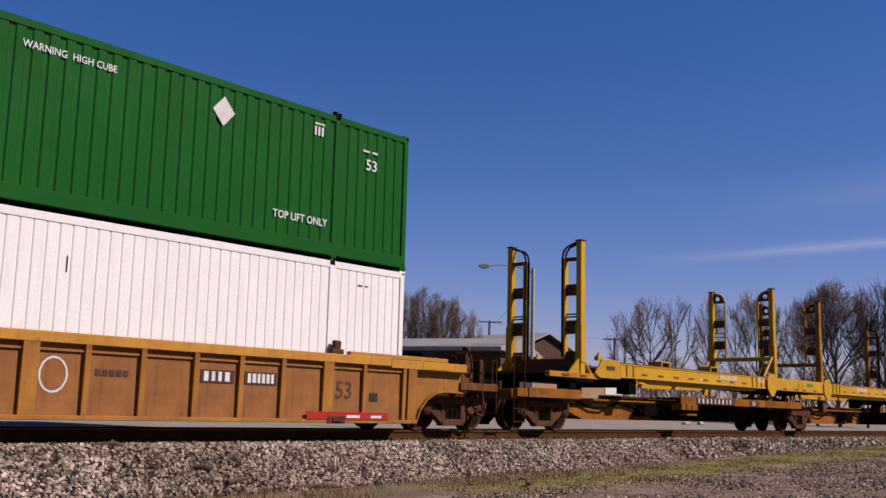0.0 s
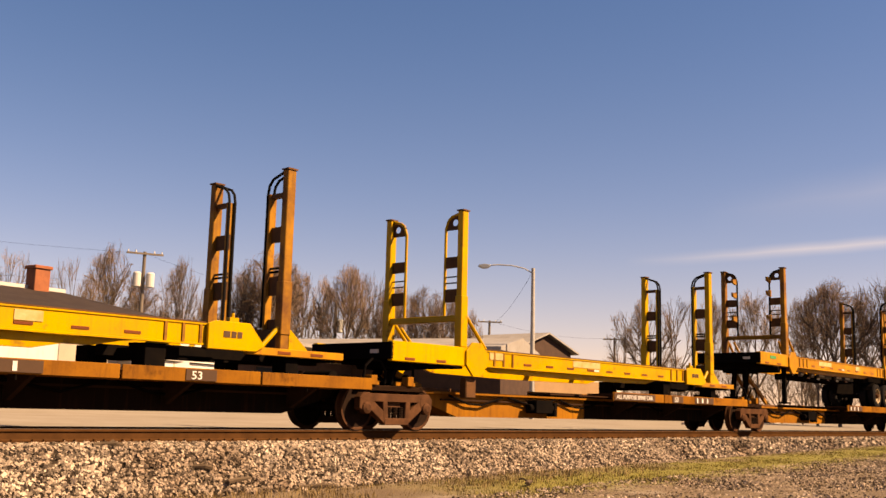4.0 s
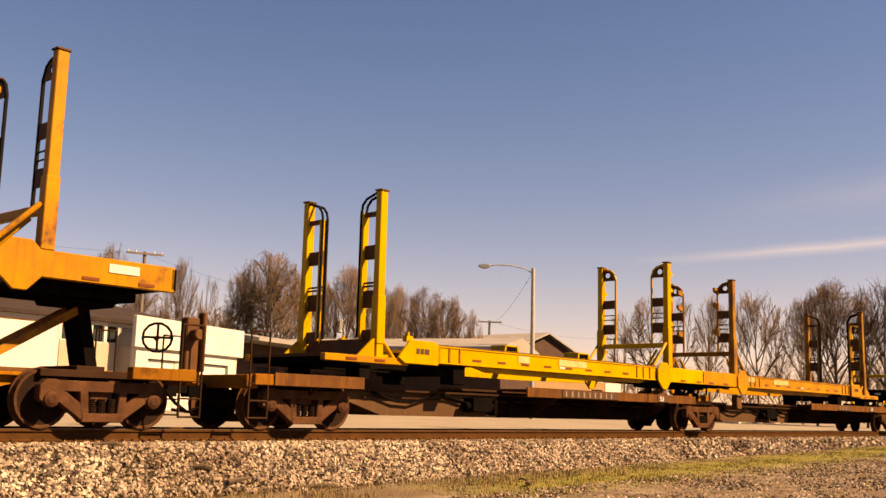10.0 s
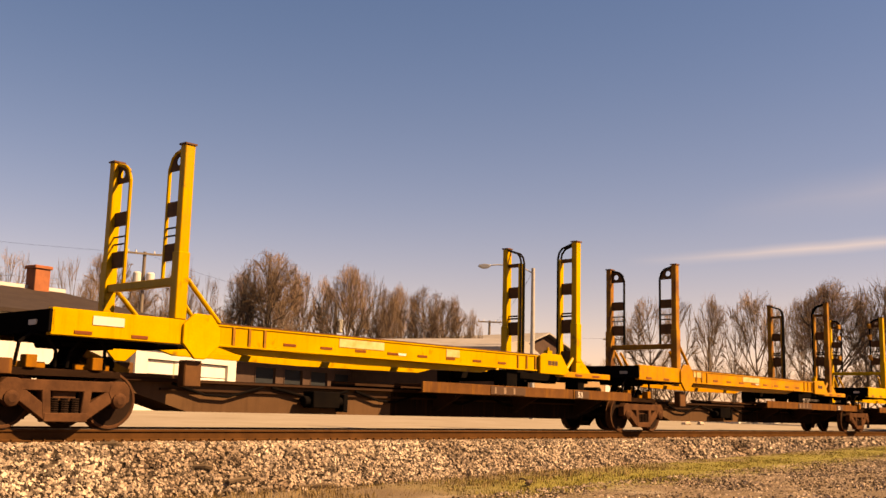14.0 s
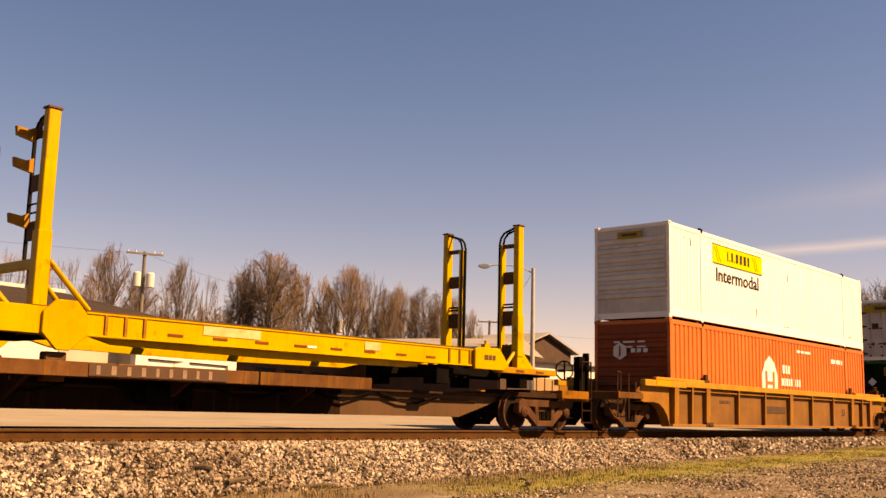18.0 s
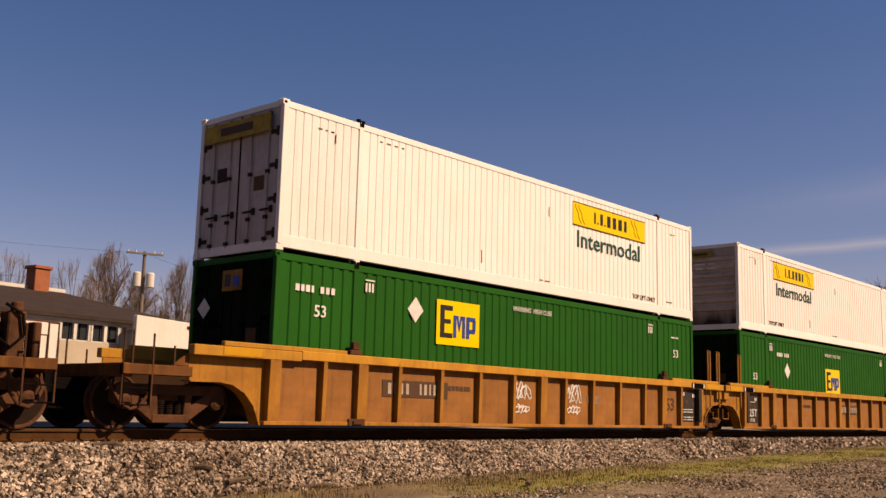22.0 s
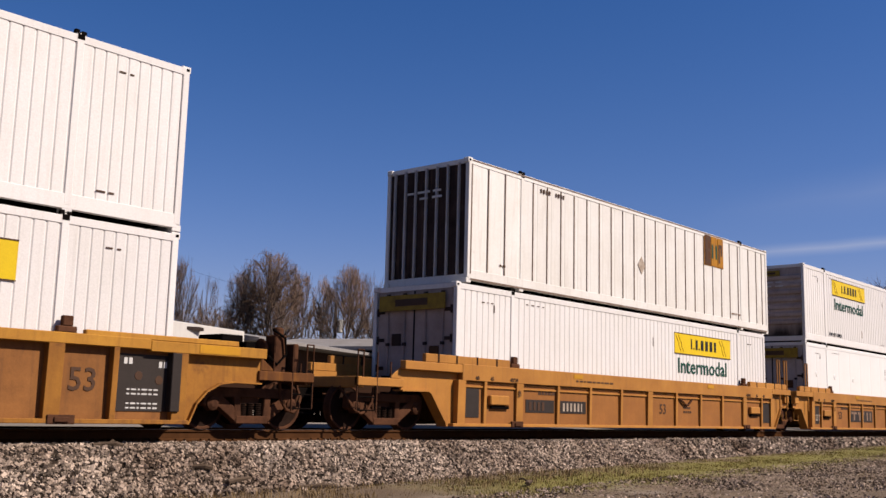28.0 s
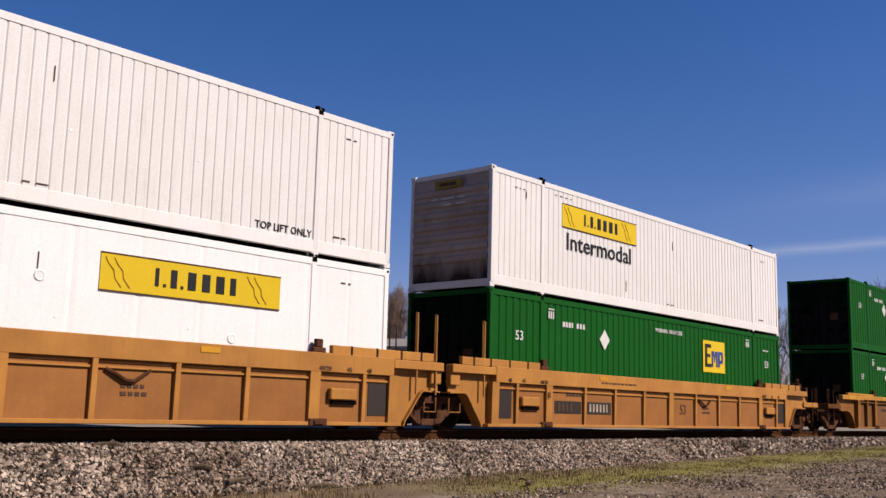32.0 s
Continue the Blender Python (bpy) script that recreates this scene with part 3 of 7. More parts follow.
def container(kind, x, z, front="ribs", group="containers on the train", label="", sooty_shade=False):
    """kind: white, white_old, green or orange. front: the end that faces forward, with flat ribs or doors."""
    names = {"white_plain": "smooth white freight container with wide panels", "white": "white ribbed steel freight container", "white_old": "stained white freight container with upright ribs",
             "green": "green corrugated steel freight container", "orange": "orange corrugated steel freight container"}
    c = thing("freight_container", label or names[kind] + " riding in a well car", "container", group)
    half, w = CL / 2, CW / 2
    pitch, depth, groove = {"white": (0.215, 0.014, 0.13), "white_old": (0.6, 0.012, 0.05), "white_plain": (1.2, 0.012, 0.03), "green": (0.27, 0.022, 0.4), "orange": (0.27, 0.028, 0.40)}[kind]
    k = kind
    # end walls take the darker copy with shade in its colour
    end = ("white_soot_shade" if sooty_shade else "white_end") if kind.startswith("white") else kind + "_end"
    for side, s in (("near", -1), ("far", 1)):
        for j, (a, b) in enumerate(((-half + 0.10, -6.10), (-5.98, 5.98), (6.10, half - 0.10))):
            piece("side_panel", f"cp_{k}_{s}_{j}", k, c, lambda bm: corrugated(bm, a, b, s * (w - 0.012), 0.30, CH - 0.16, pitch, depth, groove, -s))
        if kind == "white_old":
            for q in [-7.36, -6.72] + [-5.6 + 0.6 * v for v in range(20)] + [6.6, 7.2, 7.65]:
                piece("panel_seam", "seam_old", "seam", c, lambda bm: box(bm, -0.015, 0.015, -0.012, 0.012, 0.30, CH - 0.16), pose(q, s * (w - 0.006), 0))
            piece("rust_line", "rust_line", "seam", c, lambda bm: box(bm, -half + 0.1, half - 0.1, -0.006, 0.006, -0.015, 0.015), pose(0, s * (w + 0.002), CH - 0.06), label="rusty edge of the roof rail")
            piece("rust_line", "rust_line_low", "seam", c, lambda bm: box(bm, -half + 0.1, half - 0.1, -0.006, 0.006, -0.02, 0.02), pose(0, s * (w + 0.002), 0.085))
            piece("rust_post", "rust_post", "seam", c, lambda bm: box(bm, -0.02, 0.02, -0.006, 0.006, 0.2, CH - 0.15), pose(-half + 0.1, s * (w + 0.003), 0))
        piece("bottom_rail", f"cbr_{k}_{s}", k, c, lambda bm: box(bm, -half + 0.05, half - 0.05, min(s * (w - 0.09), s * w), max(s * (w - 0.09), s * w), 0.06, 0.302), bevel=0.008)
        piece("top_rail", f"ctr_{k}_{s}", k, c, lambda bm: box(bm, -half + 0.05, half - 0.05, min(s * (w - 0.08), s * w), max(s * (w - 0.08), s * w), CH - 0.162, CH - 0.03), bevel=0.008)
        for xx in (-half + 0.055, -6.04, 6.04, half - 0.055):
            piece("corner_post" if abs(xx) > 7 else "lift_post", f"cpo_{k}_{abs(xx) > 7}", k, c,
                  lambda bm: box(bm, -0.062, 0.062, -0.055, 0.055, 0.12, CH - 0.1), pose(xx, s * (w - 0.053), 0), bevel=0.008)
            for zz in (0.0, CH - 0.118):
                piece("corner_casting", f"ccc_{k}", k, c, lambda bm: box(bm, -0.089, 0.089, -0.08, 0.08, 0, 0.118), pose(xx, s * (w - 0.083), zz), bevel=0.012)
        for xx in (-6.04, 6.04):
            piece("lift_socket", "clift", "black", c, lambda bm: box(bm, -0.06, 0.06, -0.006, 0.006, -0.05, 0.04), pose(xx, s * (w + 0.001), CH - 0.055))
            piece("lift_keeper", "ckeep", "black", c, lambda bm: (box(bm, -0.1, -0.03, -0.05, 0.02, -0.02, 0.05), box(bm, 0.01, 0.09, -0.05, 0.02, -0.02, 0.035)), pose(xx, s * (w - 0.05), CH))
        for xx in (-half + 0.03, half - 0.03):
            piece("casting_hole", "chole", "black", c, lambda bm: box(bm, -0.03, 0.03, -0.004, 0.004, -0.022, 0.022), pose(xx, s * (w - 0.001), CH - 0.06))
    piece("roof", f"cro_{k}", k, c, lambda bm: box(bm, -half + 0.06, half - 0.06, -w + 0.05, w - 0.05, CH - 0.07, CH - 0.02))
    piece("floor", "cfl", "black", c, lambda bm: box(bm, -half + 0.06, half - 0.06, -w + 0.07, w - 0.07, 0.13, 0.2))

    for s in (-1, 1):
        m = pose(s * (half - 0.045), 0, 0, 0, 0, 180 if s > 0 else 0)
        if s < 0 and front != "doors":
            wall = piece("front_wall", f"cend_{end}{front}", "rust_shade_end" if front == "posts" else end, c, lambda bm: box(bm, -0.02, 0.02, -w + 0.1, w - 0.1, 0.2, CH - 0.1), m)
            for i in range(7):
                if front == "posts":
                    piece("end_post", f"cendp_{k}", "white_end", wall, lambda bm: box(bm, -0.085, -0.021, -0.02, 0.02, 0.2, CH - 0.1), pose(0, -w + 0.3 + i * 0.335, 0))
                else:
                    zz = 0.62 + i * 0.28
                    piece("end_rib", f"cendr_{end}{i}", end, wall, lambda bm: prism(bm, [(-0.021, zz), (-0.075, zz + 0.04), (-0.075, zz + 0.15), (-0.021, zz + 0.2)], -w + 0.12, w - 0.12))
            for zz, ws in ((2.2, [0.25, 0.4, 0.2]), (2.05, [0.3, 0.25])):
                for q, ln in enumerate(ws):
                    piece("end_mark", f"cendm{ln}", "ink_brown" if k.startswith("white") else "ink_white", wall, lambda bm: box(bm, -0.081, -0.077, -ln / 2, ln / 2, 0, 0.05), pose(0, -0.35 + q * 0.42, zz))
        else:
            for d in (-1, 1):
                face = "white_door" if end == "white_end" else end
                metal = "rust_shade_end" if kind.startswith("white") else "black"
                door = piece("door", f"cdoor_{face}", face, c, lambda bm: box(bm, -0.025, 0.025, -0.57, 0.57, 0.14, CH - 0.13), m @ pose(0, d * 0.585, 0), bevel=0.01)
                for b in (-0.3, 0.22):
                    piece("locking_bar", f"cbar{face}", face, door, lambda bm: tube(bm, (-0.05, 0, 0.16), (-0.05, 0, CH - 0.15), 0.018, 6), pose(0, b, 0))
                    for zz in (0.2, 0.62, 1.5, CH - 0.26):
                        piece("bar_bracket", f"cbrk{metal}", metal, door, lambda bm: box(bm, -0.075, -0.026, -0.045, 0.045, 0, 0.07), pose(0, b, zz))
                    piece("door_handle", f"chandle{metal}", metal, door, lambda bm: (box(bm, -0.085, -0.06, -0.3, 0.02, 0.0, 0.035), box(bm, -0.07, -0.026, -0.3, -0.24, -0.05, 0.08)), pose(0, b + 0.12, 0.78))
                for zz in (0.3, 0.95, 1.6, 2.25):
                    piece("hinge", f"chinge{metal}{d}", metal, door, lambda bm: (box(bm, -0.045, -0.026, min(0, -d * 0.2), max(0, -d * 0.2), 0, 0.08), tube(bm, (-0.04, 0, -0.05), (-0.04, 0, 0.13), 0.03, 8)), pose(0, d * 0.55, zz))
                piece("door_seal", "cseal", "black", door, lambda bm: box(bm, -0.03, 0.02, -0.012, 0.012, 0.15, CH - 0.14), pose(0, -d * 0.576, 0))
                piece("door_plate", f"cdplate{d}{metal}", "plate" if d < 0 else metal, door, lambda bm: box(bm, -0.034, -0.026, -0.15, 0.15, 0, 0.28), pose(0, -0.04, 1.2 if d < 0 else 1.5), "worn plate on the door")
        piece("end_header", f"chead_{k}", k, c, lambda bm: box(bm, -0.035, 0.035, -w + 0.1, w - 0.1, CH - 0.13, CH - 0.02), pose(s * (half - 0.04), 0, 0))
        piece("end_sill", f"csill_{k}", k, c, lambda bm: box(bm, -0.035, 0.035, -w + 0.1, w - 0.1, 0.03, 0.2), pose(s * (half - 0.04), 0, 0))
    rolling(c, x, z)
    return c


NEAR = -CW / 2 + 0.004


def hunt_sign(c, x, z=1.98, words=True, ink="ink_green"):
    """The yellow board with a dark name (as bars), and the service's word under it."""
    w, h = 3.65, 0.62
    board = flat("sign_board", "sign", c, x, x + w, NEAR, z, z + h, "yellow board with dark bars for a name")
    bars("ink", board, 1.0, -0.012, 0.17, 0.3, [0.07], 0.0)
    bars("ink", board, 1.16, -0.012, 0.17, 0.05, [0.05], 0.0)
    bars("ink", board, 1.3, -0.012, 0.17, 0.3, [0.12], 0.0)
    bars("ink", board, 1.5, -0.012, 0.17, 0.05, [0.05], 0.0)
    bars("ink", board, 1.64, -0.012, 0.17, 0.3, [0.16, 0.16, 0.17, 0.12], 0.13)
    for x0, x1 in ((0.0, w),):
        for z0 in (0.0, h - 0.02):
            flat("board_edge", "ink_brown", board, x0, x1, -0.009, z0, z0 + 0.02)
    for d in (0.32, 3.12):
        for q in (0.0, 0.16):
            piece("scroll_mark", "scroll_line", "trailer_rust", board, lambda bm: pipe(bm, [(0, 0, 0.54), (0.06, 0, 0.44), (0.16, 0, 0.34), (0.18, 0, 0.22), (0.3, 0, 0.08)], 0.009, 4), pose(d - 0.24 + q, -0.008, 0))
    if words:
        lettering("Intermodal", ink, c, x + 0.16, NEAR - 0.004, z - 0.55, 0.45, 1.17)


def small_marks(c, mat):
    bars(mat, c, -7.2, NEAR, 2.5, 0.02, [0.1, 0.06, 0.08], 0.09)
    bars(mat, c, 6.75, NEAR, 2.45, 0.025, [0.12, 0.07], 0.08)
    bars(mat, c, -5.5, NEAR, 2.6, 0.02, [0.08, 0.12, 0.1, 0.07], 0.12)
    bars(mat, c, 6.5, NEAR, 0.42, 0.03, [0.16, 0.1], 0.06)
    bars(mat, c, 0.2, NEAR, 0.36, 0.02, [0.12, 0.2], 0.1)
    for x in (0.9, -3.9, 3.3):
        piece("dent", "dent", "white_plain", c, lambda bm: disc(bm, [(0.01, -0.004), (0.02, -0.002), (0.028, 0.003)], 0, 0, 12), pose(x, NEAR + 0.006, 1.3))
    flat("paint_tick", mat, c, 0.55, 0.565, NEAR, 2.0, 2.25)
    flat("paint_tick", "trailer_rust", c, -2.1, -2.08, NEAR, 0.5, 0.8)
    flat("paint_tick", mat, c, -6.75, -6.73, NEAR, 2.3, 2.48)
    big = not any(ch.name.startswith("front_wall") for ch in c.children)
    board = piece("end_board", f"end_board{big}", "sign_dull", c, lambda bm: box(bm, -0.01, 0.01, -1.02, 1.02, 0, 0.36) if big else box(bm, -0.01, 0.01, -0.42, 0.42, 0, 0.2), pose(-CL / 2 - 0.09, 0, 2.3 if big else 2.46), "small yellow board on the end wall")
    piece("board_bar", f"end_bar{big}", "ink_brown", board, lambda bm: box(bm, -0.016, -0.011, -0.5, 0.5, 0.1, 0.26) if big else box(bm, -0.016, -0.011, -0.25, 0.25, 0.06, 0.14))


def emp_marks(c, logo=None, diamond=(-4.3, 1.72), low=1.75, warn=None, lift=None, bars_at=-5.15):
    """Yellow square with dark and blue strokes, a pale diamond, size figures and warnings. low: the foot of the size figures."""
    if logo:
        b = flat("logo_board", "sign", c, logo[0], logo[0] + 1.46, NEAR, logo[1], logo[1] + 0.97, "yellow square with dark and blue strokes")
        for x0, x1, z0, z1, col in ((0.12, 0.25, 0.16, 0.86, "ink"), (0.25, 0.52, 0.16, 0.26, "ink"), (0.25, 0.46, 0.47, 0.56, "ink"), (0.25, 0.52, 0.76, 0.86, "ink"),
                                    (0.56, 0.65, 0.18, 0.66, "ink_blue"), (0.86, 0.95, 0.18, 0.66, "ink_blue"), (1.0, 1.1, 0.18, 0.66, "ink_blue"), (1.1, 1.3, 0.57, 0.66, "ink_blue"),
                                    (1.22, 1.32, 0.36, 0.6, "ink_blue"), (1.1, 1.3, 0.3, 0.39, "ink_blue")):
            flat("logo_stroke", col, b, x0, x1, -0.012, z0, z1)
        for a in (0.65, 0.86):
            piece("logo_stroke", f"logov{a}", "ink_blue", b, lambda bm: prism(bm, [(a, 0.66), (0.755, 0.3), (0.755, 0.44), (a + (0.07 if a < 0.8 else -0.07), 0.66)], -0.016, -0.008))
    piece("placard_diamond", "diamond", "ink_white", c, lambda bm: prism(bm, [(0, -0.27), (0.24, 0), (0, 0.27), (-0.24, 0)], -0.01, 0.01), pose(diamond[0], NEAR, diamond[1]))
    for s in (-1, 1):
        lettering("53", "ink_white", c, s * 6.98 - 0.14, NEAR, low, 0.23, 1.05)
        x = s * 5.6
        bars("ink_white", c, x - 0.17, NEAR, 2.36, 0.18, [0.05, 0.05, 0.05], 0.04)
        bars("ink_white", c, x - 0.17, NEAR, 2.58, 0.03, [0.26], 0.04)
    bars("ink_white", c, bars_at, NEAR, 2.2, 0.13, [0.1, 0.08, 0.1, 0.06], 0.04)
    bars("ink_white", c, bars_at + 0.63, NEAR, 2.2, 0.13, [0.09, 0.09, 0.09], 0.05)
    if bars_at < -7:
        end_marks(c, -CL / 2 - 0.075)
    bars("ink_white", c, 6.75, NEAR, 2.3, 0.04, [0.2, 0.16], 0.06)
    if warn is not None:
        lettering("WARNING  HIGH CUBE", "ink_white", c, warn, NEAR, 2.42, 0.12, 0.9)
    if lift is not None:
        lettering("TOP LIFT ONLY", "ink_white", c, lift, NEAR, 0.6, 0.15, 0.92)


def end_marks(c, x):
    mark = piece("end_board", "emp_end", "trailer_rust", c, lambda bm: box(bm, -0.006, 0.006, -0.3, 0.3, 0, 0.4), pose(x, -0.1, 2.2), "dull yellow board on the end wall")
    piece("logo_stroke", "emp_end_s", "ink", mark, lambda bm: (box(bm, -0.012, -0.008, 0.05, 0.22, 0.08, 0.32)))
    piece("logo_stroke", "emp_end_t", "ink_blue", mark, lambda bm: (box(bm, -0.012, -0.008, -0.22, -0.02, 0.08, 0.28)))
    piece("placard_diamond", "emp_end_d", "ink_white", c, lambda bm: prism(bm, [(0, -0.2), (0.2, 0), (0, 0.2), (-0.2, 0)], -0.006, 0.006, "x"), pose(x, 0.75, 1.9))


# ---- running gear ----
def truck(parent, x, dull="truck"):
    """A freight truck: bolster, two cast side frames with springs, two turning wheelsets."""
    t = piece("truck", "bolster", dull, parent, lambda bm: box(bm, -0.2, 0.2, -1.0, 1.0, 0.42, 0.72), pose(x, 0, 0), "rust-brown cast steel truck with two axles", bevel=0.02)

    def frame_side(bm):
        strut(bm, (-0.86, 0, 0.66), (0.86, 0, 0.66), 0.17, 0.17)
        for s in (-1, 1):
            strut(bm, (s * 0.86, 0, 0.60), (s * 0.30, 0, 0.22), 0.2, 0.16)
            strut(bm, (s * 0.35, 0, 0.66), (s * 0.31, 0, 0.18), 0.14, 0.17)
            prism(bm, [(s * 0.72, 0.70), (s * 0.80, 0.76), (s * 0.98, 0.76), (s * 1.08, 0.66), (s * 1.08, 0.44), (s * 1.0, 0.40), (s * 0.78, 0.42), (s * 0.70, 0.56)], -0.09, 0.09)
        strut(bm, (-0.36, 0, 0.18), (0.36, 0, 0.18), 0.14, 0.19)
    for s in (-1, 1):
        side = piece("side_frame", "side_frame", dull, t, frame_side, pose(0, s * 1.0, 0), bevel=0.012)
        for i in (-1, 0, 1):
            piece("spring", "spring", "wheel", t, lambda bm: disc(bm, [(r, k * 0.034 + d) for k in range(7) for r, d in ((0.05, 0.0), (0.075, 0.008), (0.075, 0.022), (0.05, 0.03))], 0, 0, 10), pose(i * 0.17, s * 1.0, 0.245, 90))
        for e in (-1, 1):
            piece("bearing_cap", "bearing", "truck", t, lambda bm: disc(bm, [(0.06, -0.1), (0.12, -0.07), (0.13, 0.05), (0.06, 0.06)], 0, 0, 14), pose(e * 0.89, s * 1.05, 0.457))

    def wheels(bm):
        for s in (-1, 1):
            prof = [(0.10, 0.03), (0.13, 0.06), (0.30, 0.045), (0.40, 0.055), (0.415, 0.07), (0.452, 0.07), (0.457, 0.0), (0.46, -0.05), (0.485, -0.06), (0.485, -0.085), (0.40, -0.085), (0.38, -0.05), (0.12, -0.04), (0.10, -0.03)]
            disc(bm, [(r, s * y) for r, y in prof], 0, 0, 28, s * 0.755)
        tube(bm, (0, -1.0, 0), (0, 1.0, 0), 0.085, 10)
    for e in (-0.89, 0.89):
        w = piece("wheelset", "wheelset", "wheel", t, wheels, pose(e, 0, 0.457), "steel wheelset")
        WHEELS.append((w, pose(e, 0, 0.457)))
    return t


def coupler(parent, x, s):
    c = piece("coupler", f"coupler{s}", "black", parent, lambda bm: (box(bm, min(0, s * 0.75), max(0, s * 0.75), -0.09, 0.09, 0.62, 0.82),
              prism(bm, [(s * 0.7, -0.12), (s * 0.95, -0.2), (s * 1.0, -0.1), (s * 0.9, -0.02), (s * 1.0, 0.1), (s * 0.8, 0.18), (s * 0.7, 0.12)], 0.56, 0.88, "z")), pose(x, 0, 0), bevel=0.01)
    piece("air_hose", f"air_hose{s}", "black", parent, lambda bm: pipe(bm, [(0, -0.35, 0.72), (s * 0.25, -0.38, 0.45), (s * 0.55, -0.3, 0.3), (s * 0.85, -0.2, 0.33)], 0.03), pose(x, 0, 0))


def grab(parent, key, pts, mat="car", r=0.018):
    return piece("grab_iron", key, mat, parent, lambda bm: pipe(bm, pts, r))


def well_car(x, style, left, right, label):
    """One well: two tall side sills with ribs, end platforms, trucks. left, right: 'coupler', 'joint' (with the shared truck) or 'shared'."""
    c = thing("well_car", label, "railcar", "well cars of the train")
    paint = {"new": "car_light", "single": "car_grimy"}.get(style, "car")
    chord = 0.36 if style == "new" else 0.17
    top, bot = 1.45, 0.15 if style in ("single", "dense") else 0.10
    panel = {"dense": "panel_three", "single": "car_panel", "three": "panel_three", "new": "panel_new"}[style]
    skin = 1.43 if style in ("dense", "new") else 1.375
    ribs = {"dense": [-7.96, -6.83, -4.77, -3.83, -2.89, -1.88, -0.91, 0.91, 1.88, 2.89, 3.83, 4.77, 6.83, 7.96], "single": [-7.15, -4.05, -2.05, 2.0, 4.05, 7.15], "three": [-6.95, -4.9, -3.6, -2.3, -1.05, 1.05, 2.3, 3.6, 4.9, 6.95], "new": [-7.28, -4.43, -3.0, -1.5, 1.5, 3.0, 4.43, 7.28]}[style]
    wide = {"dense": [-5.87, 0.0, 5.87, -8.2, 8.2], "single": [-6.15, 0.1, 6.05, -8.12, 8.12], "three": [-5.95, 0.12, 5.95, -8.15, 8.15], "new": [-6.0, 6.0, 0.0, -8.1, 8.1]}[style]
    run_out = 8.1 if style == "new" else 7.55
    for s in (-1, 1):
        lo, hi = (lambda a, b: (min(s * a, s * b), max(s * a, s * b)))(1.36, 1.525)
        piece("top_chord", f"wtop{style}{s}", "car_chord" if style != "new" else paint, c, lambda bm: box(bm, -run_out, run_out, lo, hi, top - chord, top), bevel=0.012)
        lo2, hi2 = (lambda a, b: (min(s * a, s * b), max(s * a, s * b)))(1.33, 1.505)
        piece("bottom_chord", f"wbot{style}{s}", paint, c, lambda bm: box(bm, -8.36, 8.36, lo2, hi2, bot, bot + 0.07), bevel=0.008)
        edges = sorted(ribs + wide)
        for a, b in zip(edges, edges[1:]):
            piece("side_panel", f"wpan{style}_{b - a:.2f}", panel, c,
                  lambda bm: box(bm, 0, b - a, -0.012, 0.012, bot + 0.06, top - chord + 0.02), pose(a, s * skin, 0))
        for xx in ribs + wide:
            wd = 0.13 if xx in wide else 0.05
            piece("rib", f"wrib{style}{wd}{s}", paint, c, lambda bm: prism(bm, [(s * 1.355, top - chord + 0.01), (s * 1.52, top - chord + 0.01), (s * 1.5, bot + 0.06), (s * 1.355, bot + 0.06)], -wd, wd, "x"), pose(xx, 0, 0), bevel=0.006)
        if style == "new":
            piece("inner_rail", f"winner{s}", paint, c, lambda bm: (box(bm, -8.0, 8.0, s * 1.455 - 0.025, s * 1.455 + 0.025, 0.955, 0.99), box(bm, -8.0, 8.0, s * 1.45 - 0.015, s * 1.45 + 0.015, 1.04, 1.065)))
        elif style in ("single", "dense"):
            piece("inner_rail", f"winner_o{s}{style}", paint, c, lambda bm: box(bm, -8.0, 8.0, s * 1.455 - 0.025, s * 1.455 + 0.025, 1.17, 1.2))
        for e in (-1, 1):
            tip = 9.9 if (left if e < 0 else right) == "coupler" else 9.6
            arch = [(8.1, top - 0.2), (tip, top - 0.2), (tip, 0.82), (9.3, 0.83), (9.02, 0.79), (8.75, 0.65), (8.55, 0.44), (8.4, bot), (8.1, bot)]
            if style == "new":
                arch = arch[:3] + [(9.08, 0.83), (9.0, 0.78), (8.76, 0.47), (8.54, 0.2), (8.5, bot), (8.1, bot)]
            piece("end_panel", f"wend{style}{s}{e}{tip}", paint, c, lambda bm: prism(bm, [(e * a, b) for a, b in arch], s * 1.35 - 0.015, s * 1.35 + 0.015))
            piece("arch_flange", f"wfl{style}{s}{e}{tip}", paint, c, lambda bm: [strut(bm, (e * a[0], s * 1.3, a[1]), (e * b[0], s * 1.3, b[1]), 0.03, 0.28) for a, b in zip(arch[2:], arch[3:8])])
            piece("end_chord", f"wech{style}{s}{e}{tip}", "car_chord" if style != "new" else paint, c, lambda bm: box(bm, min(e * run_out, e * (tip + 0.02)), max(e * run_out, e * (tip + 0.02)), min(lo, hi), max(lo, hi), top - 0.2, top - 0.02), bevel=0.012)
            g = piece("container_guide", f"wguide{style}{s}{e}", "car_chord" if style != "new" else paint, c, lambda bm: box(bm, min(e * 6.4, e * 9.3), max(e * 6.4, e * 9.3), s * 1.46 - 0.055, s * 1.46 + 0.055, top - 0.02, top + (0.07 if style != "new" else 0.16)), bevel=0.012)
            if style == "new":
                for q in (6.9, 7.6, 8.3, 8.9):
                    piece("guide_rib", f"wgr{s}{e}", "spine_dark", g, lambda bm: box(bm, -0.025, 0.025, s * 1.46 - 0.062, s * 1.46 + 0.062, top - 0.02, top + 0.165), pose(e * q, 0, 0))
